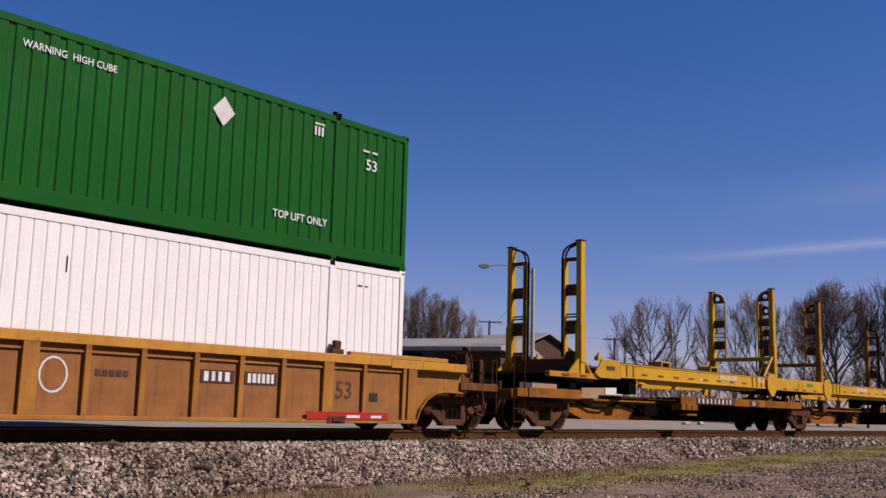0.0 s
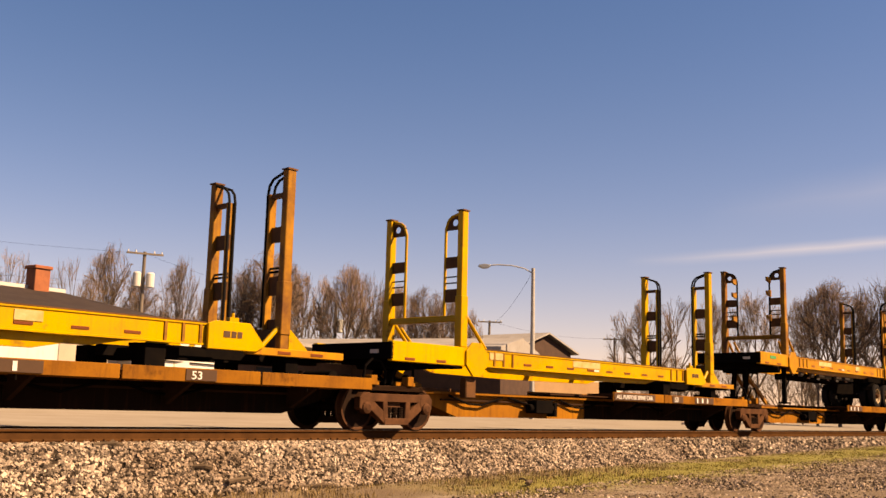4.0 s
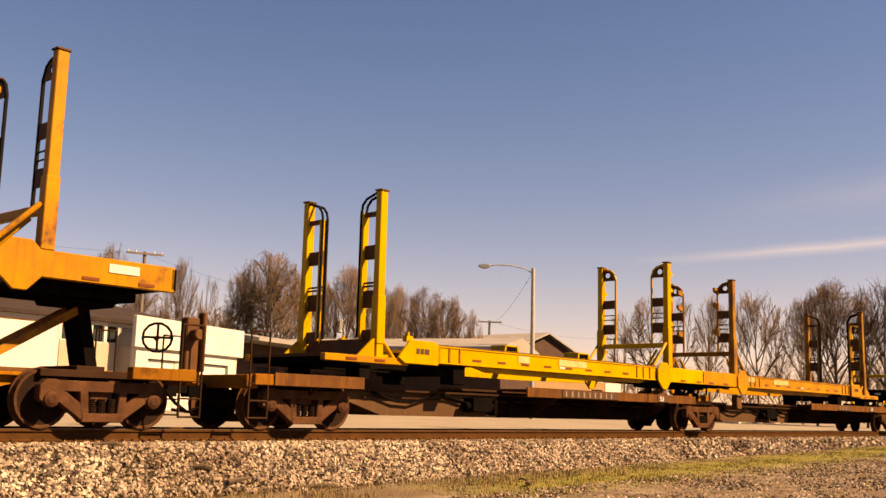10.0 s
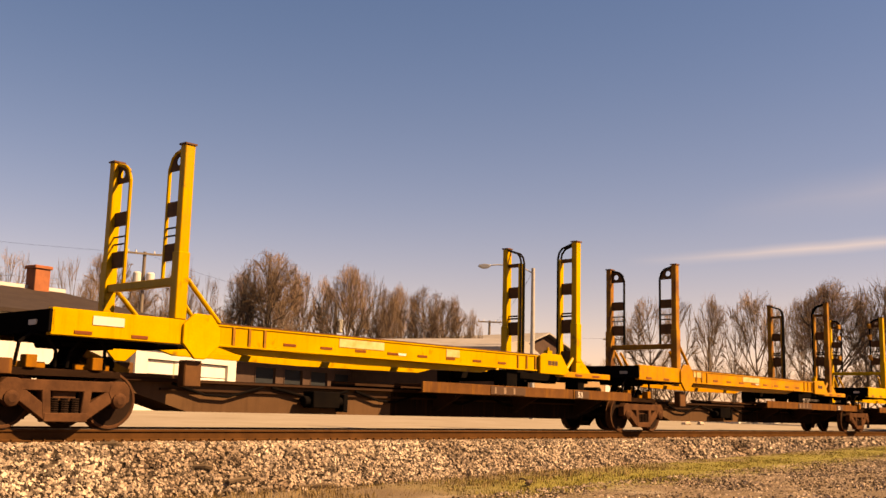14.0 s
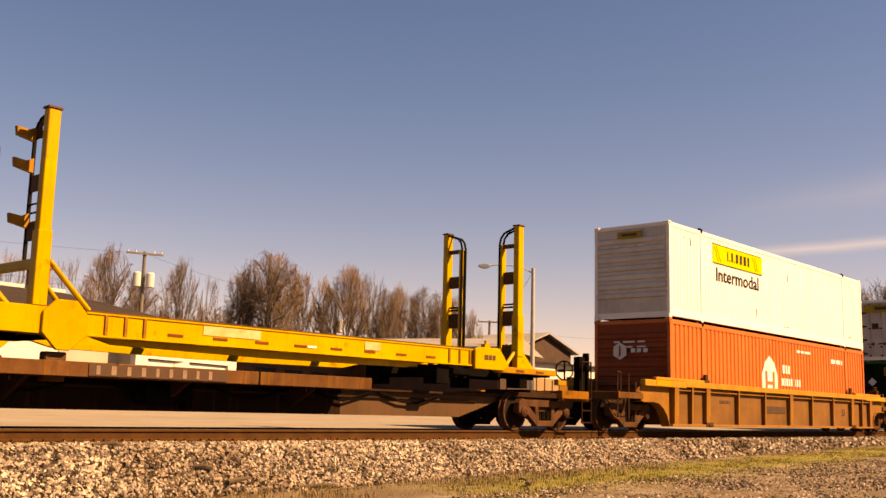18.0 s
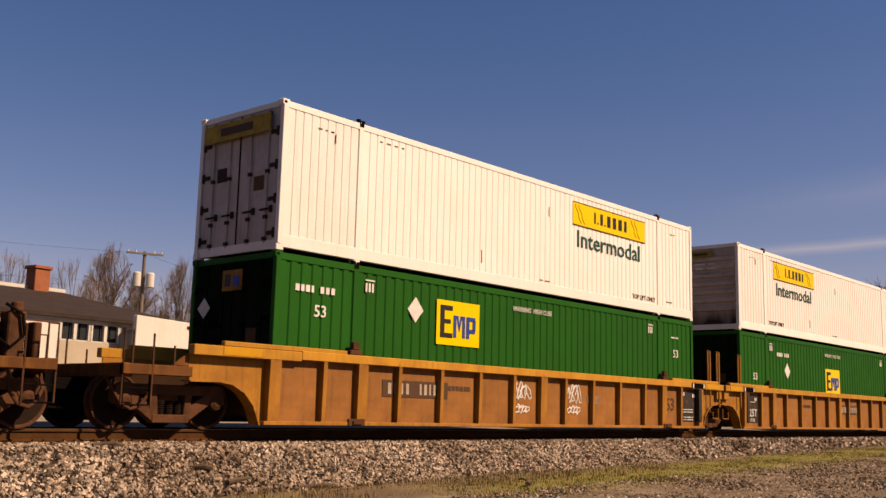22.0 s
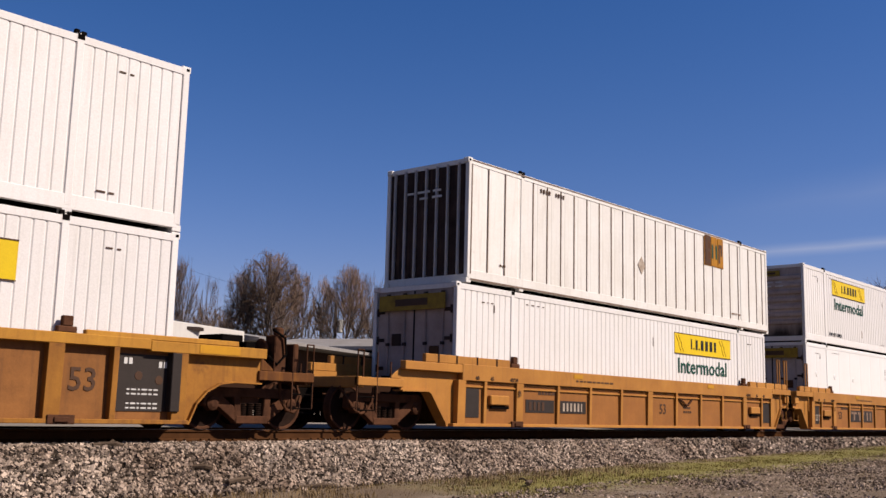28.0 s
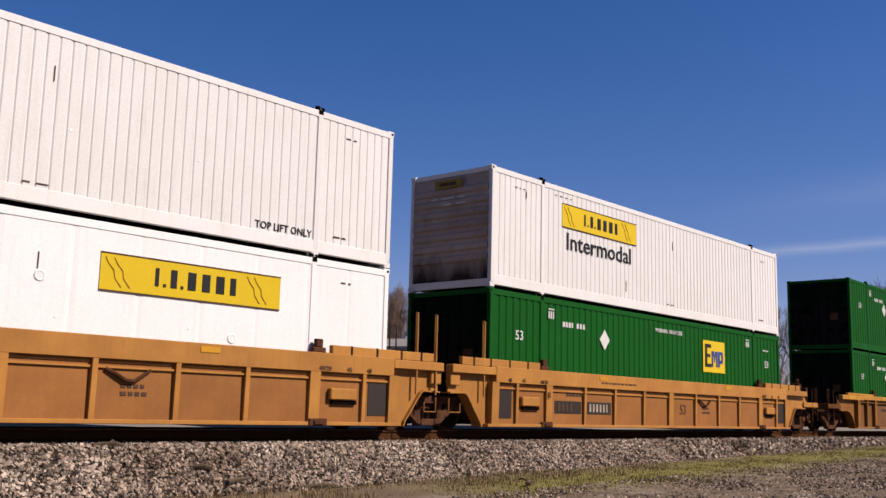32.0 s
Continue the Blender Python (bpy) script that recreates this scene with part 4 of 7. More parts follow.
            piece("lock_bracket", f"wlock{s}", "truck", c, lambda bm: (box(bm, -0.16, 0.16, s * 1.42 - 0.05, s * 1.42 + 0.05, top, top + 0.1), box(bm, -0.07, 0.1, s * 1.4 - 0.05, s * 1.4 + 0.05, top + 0.1, top + 0.26)), pose(e * 6.12, 0, 0), bevel=0.015)
            if style != "new":
              piece("yellow_patch", f"wyel{s}{e}", "car_yellow", c, lambda bm: box(bm, -0.42, 0.42, s * 1.53 - 0.003, s * 1.53 + 0.003, top - 0.17, top - 0.03), pose(e * 8.9, 0, 0))
            piece("jacking_pad", f"wjack{s}{style}", "truck", c, lambda bm: (box(bm, -0.22, 0.22, s * 1.5 - 0.03, s * 1.5 + 0.03, bot - 0.01, bot + 0.13), box(bm, -0.12, 0.12, s * 1.53 - 0.03, s * 1.53 + 0.03, bot + 0.02, bot + 0.1)), pose(e * 6.1, 0, 0), bevel=0.01)
    for xx in (-7.6, -6.05, -4, -2, 0, 2, 4, 6.05, 7.6):
        piece("floor_beam", "wfloor", "car_panel", c, lambda bm: box(bm, -0.15, 0.15, -1.34, 1.34, 0.2, 0.37), pose(xx, 0, 0))
    for e, end in ((-1, left), (1, right)):
        piece("bulkhead", f"wbulk{style}", "car_panel", c, lambda bm: box(bm, -0.03, 0.03, -1.33, 1.33, 0.25, 1.05), pose(e * 8.2, 0, 0))
        reach = 11.0 if end == "coupler" else 9.55
        piece("end_platform", f"wplat{style}{e}{reach}", "spine_dark", c, lambda bm: (box(bm, min(e * 8.22, e * reach), max(e * 8.22, e * reach), -0.62, 0.62, 0.74, 1.02), box(bm, min(e * 8.22, e * 9.3), max(e * 8.22, e * 9.3), -1.32, 1.32, 1.0, 1.06)), bevel=0.01)
        if end == "coupler":
            truck(c, e * 10.0)
            coupler(c, e * 10.85, e)
            piece("end_beam", f"webeam{e}{style}", paint if style == "new" else "edge_rust", c, lambda bm: (box(bm, e * 11.05 - 0.1, e * 11.05 + 0.1, -1.38, 1.38, 0.84, 1.06), box(bm, e * 10.5 - 0.65, e * 10.5 + 0.65, -1.42, -1.3, 0.88, 1.05), box(bm, e * 10.5 - 0.65, e * 10.5 + 0.65, 1.3, 1.42, 0.88, 1.05), prism(bm, [(e * 9.9, 1.05), (e * 10.25, 1.05), (e * 9.9, 1.3)], -1.38, -1.35)), bevel=0.012)
            if e > 0:
              piece("brake_gear", f"wbrake{e}", "black", c, lambda bm: (box(bm, -0.25, 0.25, -0.2, 0.55, 1.06, 1.75), box(bm, -0.12, 0.12, -0.75, -0.45, 1.06, 1.6), tube(bm, (-0.3, -0.5, 1.2), (0.4, -0.5, 1.2), 0.13, 10)), pose(e * 10.15, 0, 0), bevel=0.02)
            for s in (-1, 1):
                y = s * 1.38
                grab(c, f"wg1{e}{s}", [(e * 10.62, y - 0.03, 0.35), (e * 10.62, y - 0.03, 1.55)], "truck")
                grab(c, f"wg3{e}{s}", [(e * 11.14, y, 0.4), (e * 11.14, y, 1.58), (e * 10.98, y, 1.58), (e * 10.98, y, 1.05)], "truck")
                grab(c, f"wg2{e}{s}", [(e * 10.2, y, 1.05), (e * 10.2, y, 1.38)], "truck")
                piece("ladder", f"wlad{e}{s}", "black", c, lambda bm: (pipe(bm, [(e * 11.12, y, 0.4), (e * 11.12, y, 0.9)], 0.018), pipe(bm, [(e * 10.64, y, 0.4), (e * 10.64, y, 0.9)], 0.018), [tube(bm, (e * 10.64, y, 0.4 + 0.26 * k), (e * 11.12, y, 0.4 + 0.26 * k), 0.014, 6) for k in range(2)]))
            for s in (-1, 1):
                piece("hanging_hose", f"whang{e}{s}", "truck", c, lambda bm: pipe(bm, [(e * 10.5, s * 1.2, 0.86), (e * 10.55, s * 1.2, 0.55), (e * 10.68, s * 1.2, 0.38), (e * 10.85, s * 1.2, 0.33), (e * 11.0, s * 1.15, 0.42), (e * 11.1, s * 1.1, 0.6), (e * 11.15, s * 0.9, 0.85)], 0.03, 7), label="brown rubber brake hose hanging in a loop")
            if e > 0:
              piece("brake_housing", f"wbh{e}", "truck", c, lambda bm: (box(bm, -0.14, 0.14, -0.95, -0.65, 1.05, 1.75), tube(bm, (0.05, -0.8, 1.75), (0.05, -0.8, 1.9), 0.1, 10), box(bm, 0.2, 0.32, -1.1, -0.85, 1.05, 1.6)), pose(e * 10.7, 0, 0), "rust-brown handbrake housing", bevel=0.02)
            if e > 0:
              piece("chain_hose", f"wch{e}", "black", c, lambda bm: pipe(bm, [(e * 10.5, -0.95, 1.85), (e * 10.75, -1.0, 1.7), (e * 10.8, -1.0, 1.4), (e * 10.6, -0.98, 1.2), (e * 10.4, -0.95, 1.35)], 0.025, 6))
            if e > 0:
              piece("handbrake_wheel", "wbwheel", "truck", c, lambda bm: disc(bm, [(0.2, -0.02), (0.24, 0.0), (0.2, 0.02)], 0, 0, 16), pose(e * 10.5, -0.6, 1.45, 0, 0, 90))
        else:
            if end == "joint":
                truck(c, e * 9.67)
            piece("connector", f"wconn{e}", "black", c, lambda bm: (box(bm, min(e * 9.2, e * 9.66), max(e * 9.2, e * 9.66), -0.5, 0.5, 0.76, 1.12), box(bm, e * 9.4 - 0.16, e * 9.4 + 0.16, -1.0, -0.6, 0.7, 1.3), tube(bm, (e * 9.35, -1.1, 1.15), (e * 9.35, 1.1, 1.15), 0.12, 10)), bevel=0.02)
            piece("connector_hose", f"wchose{e}", "black", c, lambda bm: pipe(bm, [(e * 9.3, -1.15, 1.25), (e * 9.45, -1.2, 1.05), (e * 9.6, -1.2, 0.9), (e * 9.62, -1.1, 0.75)], 0.035, 7))
            for s in (-1, 1):
                y = s * 1.36
                for q in ((8.8, 9.4) if e > 0 else (-8.5,)):
                    grab(c, f"wj{q}{s}", [(q, y - 0.12 * (s < 0) + 0.12 * (s > 0), 0.75), (q, y - 0.12 * (s < 0) + 0.12 * (s > 0), 2.42), (q + 0.1, y, 2.45), (q + 0.1, y, 1.3)], "car_light", 0.026)
                piece("end_bracket", f"wjb{e}{s}{style}", paint, c, lambda bm: box(bm, e * 9.45 - 0.16, e * 9.45 + 0.16, y - 0.1, y + 0.06, 0.98, 1.42), bevel=0.015)
                if style == "three":
                  piece("slack_strip", f"wstrip{e}{s}", "black", c, lambda bm: box(bm, e * 7.95 - 0.42, e * 7.95 + 0.42, s * 1.531 - 0.004, s * 1.531 + 0.004, 1.27, 1.42), label="black strip on the end chord")
                for q in (7.62, 8.28) if style == "three" else ():
                    piece("white_tick", f"wtick{s}", "ink_white", c, lambda bm: box(bm, -0.03, 0.03, s * 1.538 - 0.003, s * 1.538 + 0.003, 1.28, 1.41), pose(e * q, 0, 0))
                piece("step", f"wjs{e}{s}", paint, c, lambda bm: pipe(bm, [(e * 9.18, y, 0.6), (e * 9.18, y, 0.4), (e * 9.55, y, 0.4), (e * 9.55, y, 0.7)], 0.02))
    y = -skin - 0.016
    if style != "dense":
        bars("ink_brown", c, -5.2 if style != "three" else -3.3, y, 0.86, 0.1, [0.12, 0.1, 0.1, 0.12, 0.2], 0.03)
    rolling(c, x)
    return c


def car_number(c, x, z=0.72, widths=(0.14, 0.12, 0.12, 0.12), z2=0.26):
    """A dark board with pale bars where the car's number stands."""
    flat("number_board", "ink_brown", c, x, x + 2.0, -1.393, z - 0.04, z + z2 + 0.04)
    bars("ink_worn", c, x + 0.15, -1.403, z + 0.02, z2 - 0.04, [0.7 * v for v in widths], 0.09)
    bars("ink_worn", c, x + 1.1, -1.403, z + 0.02, z2 - 0.04, [0.06, 0.08, 0.05, 0.08, 0.07], 0.08)


# ---- spine cars ----
def spine_car(x0, x1, decks, left, right, paint, label, boards=()):
    """One platform of the spine car between the truck centres x0 and x1. decks: stretches with side platforms."""
    mid = (x0 + x1) / 2
    h = (x1 - x0) / 2
    c = thing("spine_car", label, "railcar", "spine cars of the train")
    lit = paint

    def low(x):
        d = h - abs(x)
        return 0.30 if d > 2.6 else 0.30 + 0.36 * (2.6 - d) / 1.3 if d > 1.3 else 0.66 + 0.08 * (1.3 - d)
    # the sill keeps its paint at the bare ends; deck shade is painted on near black
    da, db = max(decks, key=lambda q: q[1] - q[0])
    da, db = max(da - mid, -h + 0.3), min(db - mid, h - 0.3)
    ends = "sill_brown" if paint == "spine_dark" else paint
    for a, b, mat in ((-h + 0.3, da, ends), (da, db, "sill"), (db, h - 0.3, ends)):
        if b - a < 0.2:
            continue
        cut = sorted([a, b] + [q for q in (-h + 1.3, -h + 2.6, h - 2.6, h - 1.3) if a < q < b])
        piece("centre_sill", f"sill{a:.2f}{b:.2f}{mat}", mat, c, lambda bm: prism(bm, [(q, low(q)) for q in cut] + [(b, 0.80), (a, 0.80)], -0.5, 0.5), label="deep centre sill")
    piece("top_flange", f"flange{h:.2f}{paint}", "spine_dark" if paint == "spine_dark" else "spine", c, lambda bm: box(bm, -h + 0.1, h - 0.1, -0.62, 0.62, 0.80, 0.86), bevel=0.008)
    piece("sill_ledge", f"ledge{h:.2f}", "spine_dark", c, lambda bm: (box(bm, -h + 2.0, h - 2.0, -0.56, -0.505, 0.66, 0.70), box(bm, -h + 2.0, h - 2.0, 0.505, 0.56, 0.66, 0.70)))
    for k in range(int((2 * h - 5) / 2.2)):
        piece("brake_pipe", f"bpipe{k % 2}", "black", c, lambda bm: pipe(bm, [(0, -0.6, 0.78), (0.7, -0.6, 0.60 + 0.06 * (k % 2)), (1.2, -0.6, 0.58), (2.0, -0.6, 0.78)], 0.025), pose(-h + 2.2 + k * 2.2, 0, 0))
    for s in (-1, 1):
        for a, b in decks:
            a, b = a - mid, b - mid
            d = piece("side_deck", f"deck{b - a:.2f}{s}{paint}", "spine_dark", c, lambda bm: box(bm, 0, b - a, min(s * 0.6, s * 1.39), max(s * 0.6, s * 1.39), 0.93, 0.985), pose(a, 0, 0), bevel=0.006)
            n = max(1, round((b - a) / 2.9))
            for i in range(n):
                w = (b - a) / n
                piece("deck_edge", f"dedge{w:.2f}{paint}{s}", "edge_rust" if paint == "spine_dark" else paint, d, lambda bm: (box(bm, 0.02, w - 0.02, s * 1.39 - 0.02, s * 1.39 + 0.025, 0.80, 1.03), box(bm, 0.02, w - 0.02, s * 1.39 - 0.10 * (s > 0), s * 1.39 + 0.10 * (s < 0), 0.80, 0.825)), pose(i * w, 0, 0), bevel=0.008)
                piece("deck_bracket", f"dbr{s}{paint}", "spine_dark", d, lambda bm: prism(bm, [(s * 0.5, 0.42), (s * 0.62, 0.42), (s * 1.36, 0.80), (s * 1.36, 0.93), (s * 0.5, 0.93)], -0.04, 0.04, "x"), pose(i * w + w / 2, 0, 0))
                if i % 2 == 0:
                    piece("drop_pin", f"dpin{s}", "black", d, lambda bm: tube(bm, (0, s * 1.36, 0.72), (0, s * 1.36, 0.81), 0.02, 6), pose(i * w + w * 0.4, 0, 0))
    for e, end in ((-1, left), (1, right)):
        piece("end_platform", f"splat{e}{end}", "spine_dark", c, lambda bm: (box(bm, -1.0, 1.0, -0.9, 0.9, 0.80, 0.92), box(bm, -0.25, 0.25, -0.62, 0.62, 0.92, 1.0)), pose(e * h, 0, 0), bevel=0.01)
        if end != "shared":
            truck(c, e * h)
        if end != "coupler":
            # hoses and gear on the shared end
            piece("air_hose", f"shose{e}", "black", c, lambda bm: pipe(bm, [(e * -0.75, -0.8, 0.95), (e * -0.72, -0.84, 1.3), (e * -0.55, -0.86, 1.45), (e * -0.3, -0.86, 1.42), (e * -0.12, -0.84, 1.2), (e * -0.1, -0.8, 0.95)], 0.03, 7), pose(e * h, 0, 0))
            piece("hose_bracket", f"shbr{e}", "spine", c, lambda bm: (box(bm, -0.09, 0.09, -0.95, -0.75, 0.92, 1.12), box(bm, -0.3, 0.3, -0.8, -0.7, 0.92, 1.02)), pose(e * (h - 0.55), 0, 0), bevel=0.01)
            piece("brake_cylinder", f"sbcyl{e}", "black", c, lambda bm: tube(bm, (0, -0.3, 1.05), (0, 0.5, 1.05), 0.14, 12), pose(e * (h - 1.1), 0, 0))
        if end == "coupler":
            coupler(c, e * (h + 1.55), e)
            piece("end_beam", f"sbeam{e}", "spine", c, lambda bm: (box(bm, e * 1.5 - 0.13, e * 1.5 + 0.13, -1.3, 1.3, 0.74, 0.98), box(bm, e * 0.9 - 0.6, e * 0.9 + 0.6, -1.38, -1.2, 0.80, 1.0), box(bm, e * 0.9 - 0.6, e * 0.9 + 0.6, 1.2, 1.38, 0.80, 1.0)), pose(e * h, 0, 0), bevel=0.012)
            if e > 0:
                piece("handbrake_wheel", "sbwheel", "black", c, lambda bm: pipe(bm, [(0.03 * (k % 2), 0.24 * math.cos(k * 0.4488), 0.24 * math.sin(k * 0.4488)) for k in range(15)], 0.022, 6), pose(h + 0.95, -1.0, 1.52, 0, 0, 60))
                piece("wheel_spoke", "sbspoke", "black", c, lambda bm: (box(bm, -0.015, 0.015, -0.23, 0.23, -0.02, 0.02), box(bm, -0.014, 0.014, -0.02, 0.02, -0.23, 0.23), tube(bm, (0, 0, 0), (0.35, 0, 0), 0.04, 8)), pose(h + 0.95, -1.0, 1.52, 0, 0, 60))
                piece("brake_stand", f"sbstand{paint}", "plate" if paint == "spine" else "black", c, lambda bm: (box(bm, -0.13, 0.13, -0.1, 0.1, 0.98, 1.9), box(bm, 0.16, 0.24, -0.16, 0.02, 0.98, 2.0), tube(bm, (0, -0.05, 1.6), (0, -0.3, 1.6), 0.1, 10)), pose(h + 1.55, -1.05, 0), "rusty red handbrake stand", bevel=0.02)
            for s in (-1, 1):
                y = s * 1.36
                piece("ladder", f"slad{e}{s}", "spine_dark", c, lambda bm: (pipe(bm, [(e * 1.62, y, 0.2), (e * 1.62, y, 1.75)], 0.02), pipe(bm, [(e * 1.2, y, 0.2), (e * 1.2, y, 1.3)], 0.02), pipe(bm, [(e * 1.62, y, 1.75), (e * 1.2, y, 1.75), (e * 1.2, y, 1.3)], 0.02), [tube(bm, (e * 1.2, y, 0.22 + 0.3 * k), (e * 1.62, y, 0.22 + 0.3 * k), 0.016, 6) for k in range(3)]), pose(e * h, 0, 0))
    if left == "coupler" and paint == "spine":
        a = decks[1][0] - mid
        step = piece("side_step", "side_step", "spine", c, lambda bm: (box(bm, 0.0, 1.0, -1.44, -1.1, 0.62, 0.8), box(bm, 0.28, 0.9, -1.46, -1.2, 0.46, 0.52)), pose(a, 0, 0), "folded steel side step", bevel=0.012)
        for q in (0.28, 0.62):
            piece("step_gap", "step_gap", "black", step, lambda bm: box(bm, -0.025, 0.025, -1.447, -1.435, 0.62, 0.79), pose(q, 0, 0))
    for bx, words in boards:
        bx -= mid
        if words == "53":
            flat("stencil_board", "ink_brown", c, bx, bx + 0.62, -1.42, 0.825, 1.01)
            lettering("53", "ink_white", c, bx + 0.1, -1.428, 0.845, 0.14, 1.2)
        elif words == "tank":
            piece("air_tank", "air_tank", "car", c, lambda bm: [disc(bm, [(0.1, -0.62), (0.2, -0.56), (0.23, -0.45), (0.23, 0.45), (0.2, 0.56), (0.1, 0.62)], 0, 0, 18)], pose(bx, -0.8, 0.6, 0, 0, 90), "yellow air reservoir", smooth=True)
        elif isinstance(words, str):
            flat("stencil_board", "ink_brown", c, bx, bx + 2.15, -1.42, 0.825, 1.01)
            lettering(words, "ink_white", c, bx + 0.1, -1.428, 0.86, 0.11, 1.12)
        else:
            flat("number_board", "ink_brown", c, bx, bx + words, -1.42, 0.825, 1.01)
            xs = [0.07, 0.09, 0.07] + ([0.08, 0.06, 0.07, 0.08, 0.06, 0.07] if words > 1.6 else [])
            bars("ink_faint" if paint == "spine_dark" else "ink_white", c, bx + 0.12, -1.428, 0.845, 0.14, xs, (words - 0.25 - sum(xs)) / len(xs))
    piece("valve_box", "valve_box", "black", c, lambda bm: (box(bm, -0.35, 0.35, -0.85, -0.52, 0.42, 0.74), tube(bm, (-0.5, -0.7, 0.55), (0.5, -0.7, 0.55), 0.1, 10), box(bm, 0.5, 0.62, -0.8, -0.55, 0.35, 0.7)), pose(-h + 5.6, 0, 0), bevel=0.015)
    rolling(c, mid)
    return c


def hitch(parent_x, tall, paint="spine"):
    """The stand that holds a trailer's kingpin."""
    c = thing("trailer_hitch", "brown steel trailer hitch stand on a spine car", "hitch", "hitches on the spine cars")
    top = 2.08 if tall else 1.38
    piece("hitch_plate", f"hplate{tall}", "black", c, lambda bm: prism(bm, [(-0.45, top - 0.09), (0.45, top - 0.09), (0.5, top), (-0.5, top)], -0.45, 0.45), bevel=0.01)
    for s in (-1, 1):
        piece("hitch_leg", f"hleg{tall}{s}", "black", c, lambda bm: prism(bm, [(-0.35, 0.92), (-0.15, 0.92), (0.1, top - 0.08), (-0.1, top - 0.08)], s * 0.22 - 0.05, s * 0.22 + 0.05))
        piece("hitch_brace", f"hbrace{tall}{s}", "trailer_rust", c, lambda bm: strut(bm, (0.05, s * 0.2, top - 0.15), ((1.75 if tall else 0.9), s * 0.2, 0.93), 0.13, 0.09), label="orange diagonal brace")
    piece("hitch_base", "hbase", "plate", c, lambda bm: box(bm, -0.5, 2.0, -0.5, 0.5, 0.86, 0.93), bevel=0.01)
    return c


# ---- trailers: yellow container chassis with upright end frames ----
def trailer(x, flip, raised, paint, posts, label, variant=0, ht=3.45):
    """x: the train place of the front posts. ht: the height of the posts. Local x runs from the front posts (0) back to the rear posts (R)."""
    c = thing("chassis_trailer", label, "trailer", "trailers on the spine cars")
    zb = 0.44  # from the lower edge of the side beams down to the deck
    T, R = 0.38, 12.05
    for s in (-1, 1):
        a, b = min(s * 1.06, s * 1.2), max(s * 1.06, s * 1.2)
        piece("side_beam", f"tbeam{paint}{s}", paint, c, lambda bm: prism(bm, [(s * 1.06, 0), (s * 1.2, 0), (s * 1.2, 0.03), (s * 1.18, 0.035), (s * 1.18, T - 0.035), (s * 1.2, T - 0.03), (s * 1.2, T), (s * 1.06, T), (s * 1.06, T - 0.03), (s * 1.14, T - 0.035), (s * 1.14, 0.035), (s * 1.06, 0.03)], 0.8, 10.35, "x"))
        piece("top_flange", f"ttopf{s}", "plate", c, lambda bm: box(bm, 0.82, 10.3, s * 1.12 - 0.085, s * 1.12 + 0.085, T + 0.001, T + 0.022), label="dark brown strip along the top flange")
        for q in (1.15, 1.5, 1.85, 9.5, 9.85, 10.2):
            piece("web_stiffener", f"tstiff{s}{paint}", "trailer_rust", c, lambda bm: box(bm, -0.025, 0.025, s * 1.185 - 0.02, s * 1.185 + 0.02, 0.03, T - 0.03), pose(q, 0, 0))
        piece("lower_beam", f"tlow{paint}{s}", paint, c, lambda bm: prism(bm, [(1.0, 0.0), (1.4, -0.1), (4.5, -0.14), (8.3, -0.12), (8.9, 0.0)], s * 0.98 - 0.05, s * 0.98 + 0.05), bevel=0.006)
        # front frame, hub plate
        piece("front_rail", f"tfront{paint}{s}", paint, c, lambda bm: box(bm, -2.28, 0.15, min(s * 1.08, s * 1.22), max(s * 1.08, s * 1.22), -0.02, T + 0.02), bevel=0.01)
        piece("hub_plate", f"thub{paint}{s}", paint, c, lambda bm: prism(bm, [(0.3, -0.25), (0.52, -0.25), (0.8, 0.0), (0.8, 0.3), (0.6, 0.52), (0.26, 0.52), (0.05, 0.32), (0.05, 0.0)], s * 1.24 - 0.03, s * 1.24 + 0.03), label="octagonal plate at the front post", bevel=0.012)
        piece("rear_cap", f"tcap{paint}{s}", paint, c, lambda bm: prism(bm, [(10.3, -0.06), (11.35, -0.06), (11.55, 0.05), (11.2, T + 0.06), (10.45, T + 0.06), (10.3, T)], s * 1.24 - 0.035, s * 1.24 + 0.035), label="sloped cap plate with a small dark mark", bevel=0.012)
        piece("rear_rail", f"trear{paint}{s}", "trailer_old", c, lambda bm: box(bm, 11.2, 13.55, min(s * 1.08, s * 1.22), max(s * 1.08, s * 1.22), -0.10, 0.04), bevel=0.01)
        bars("ink_brown", c, 10.62, s * 1.28, 0.16, 0.11, [0.14, 0.1, 0.1], 0.03, "cap_mark")
        # reflective tape and placards
        for i in range(8):
            flat("tape", "tape_red", c, 2.3 + i * 0.92, 2.6 + i * 0.92, s * 1.186, 0.10, 0.145)
            if i == 3:
                flat("tape", "tape_white", c, 2.62 + i * 0.92, 2.85 + i * 0.92, s * 1.186, 0.10, 0.145)
        for q in (-1.9, -0.9, 11.9, 12.7):
            flat("tape", "tape_red", c, q, q + 0.3, s * 1.226, 0.02 if q < 0 else -0.06, 0.07 if q < 0 else -0.01)
        p0 = 3.0 + (variant % 3) * 0.7
        flat("placard", "placard", c, p0, p0 + 1.25, s * 1.187, 0.17, 0.33, "weathered white placard")
        if variant % 2:
            flat("placard", "placard", c, 6.9, 7.35, s * 1.187, 0.16, 0.32)
        if variant in (1, 3):
            flat("patch", "green_patch", c, -1.5, -1.0, s * 1.228, 0.2, 0.3)
        if variant in (4, 7):
            flat("placard", "tape_white", c, -1.6, -1.05, s * 1.228, 0.18, 0.32, "pale placard on the front rail")
        if variant % 2 == 0:
            flat("placard", "placard", c, 0.98, 1.1 + 0.4, s * 1.19, 0.18, 0.34)
        # front posts: heavy column outside, thin rod inside, plates between
        col = posts
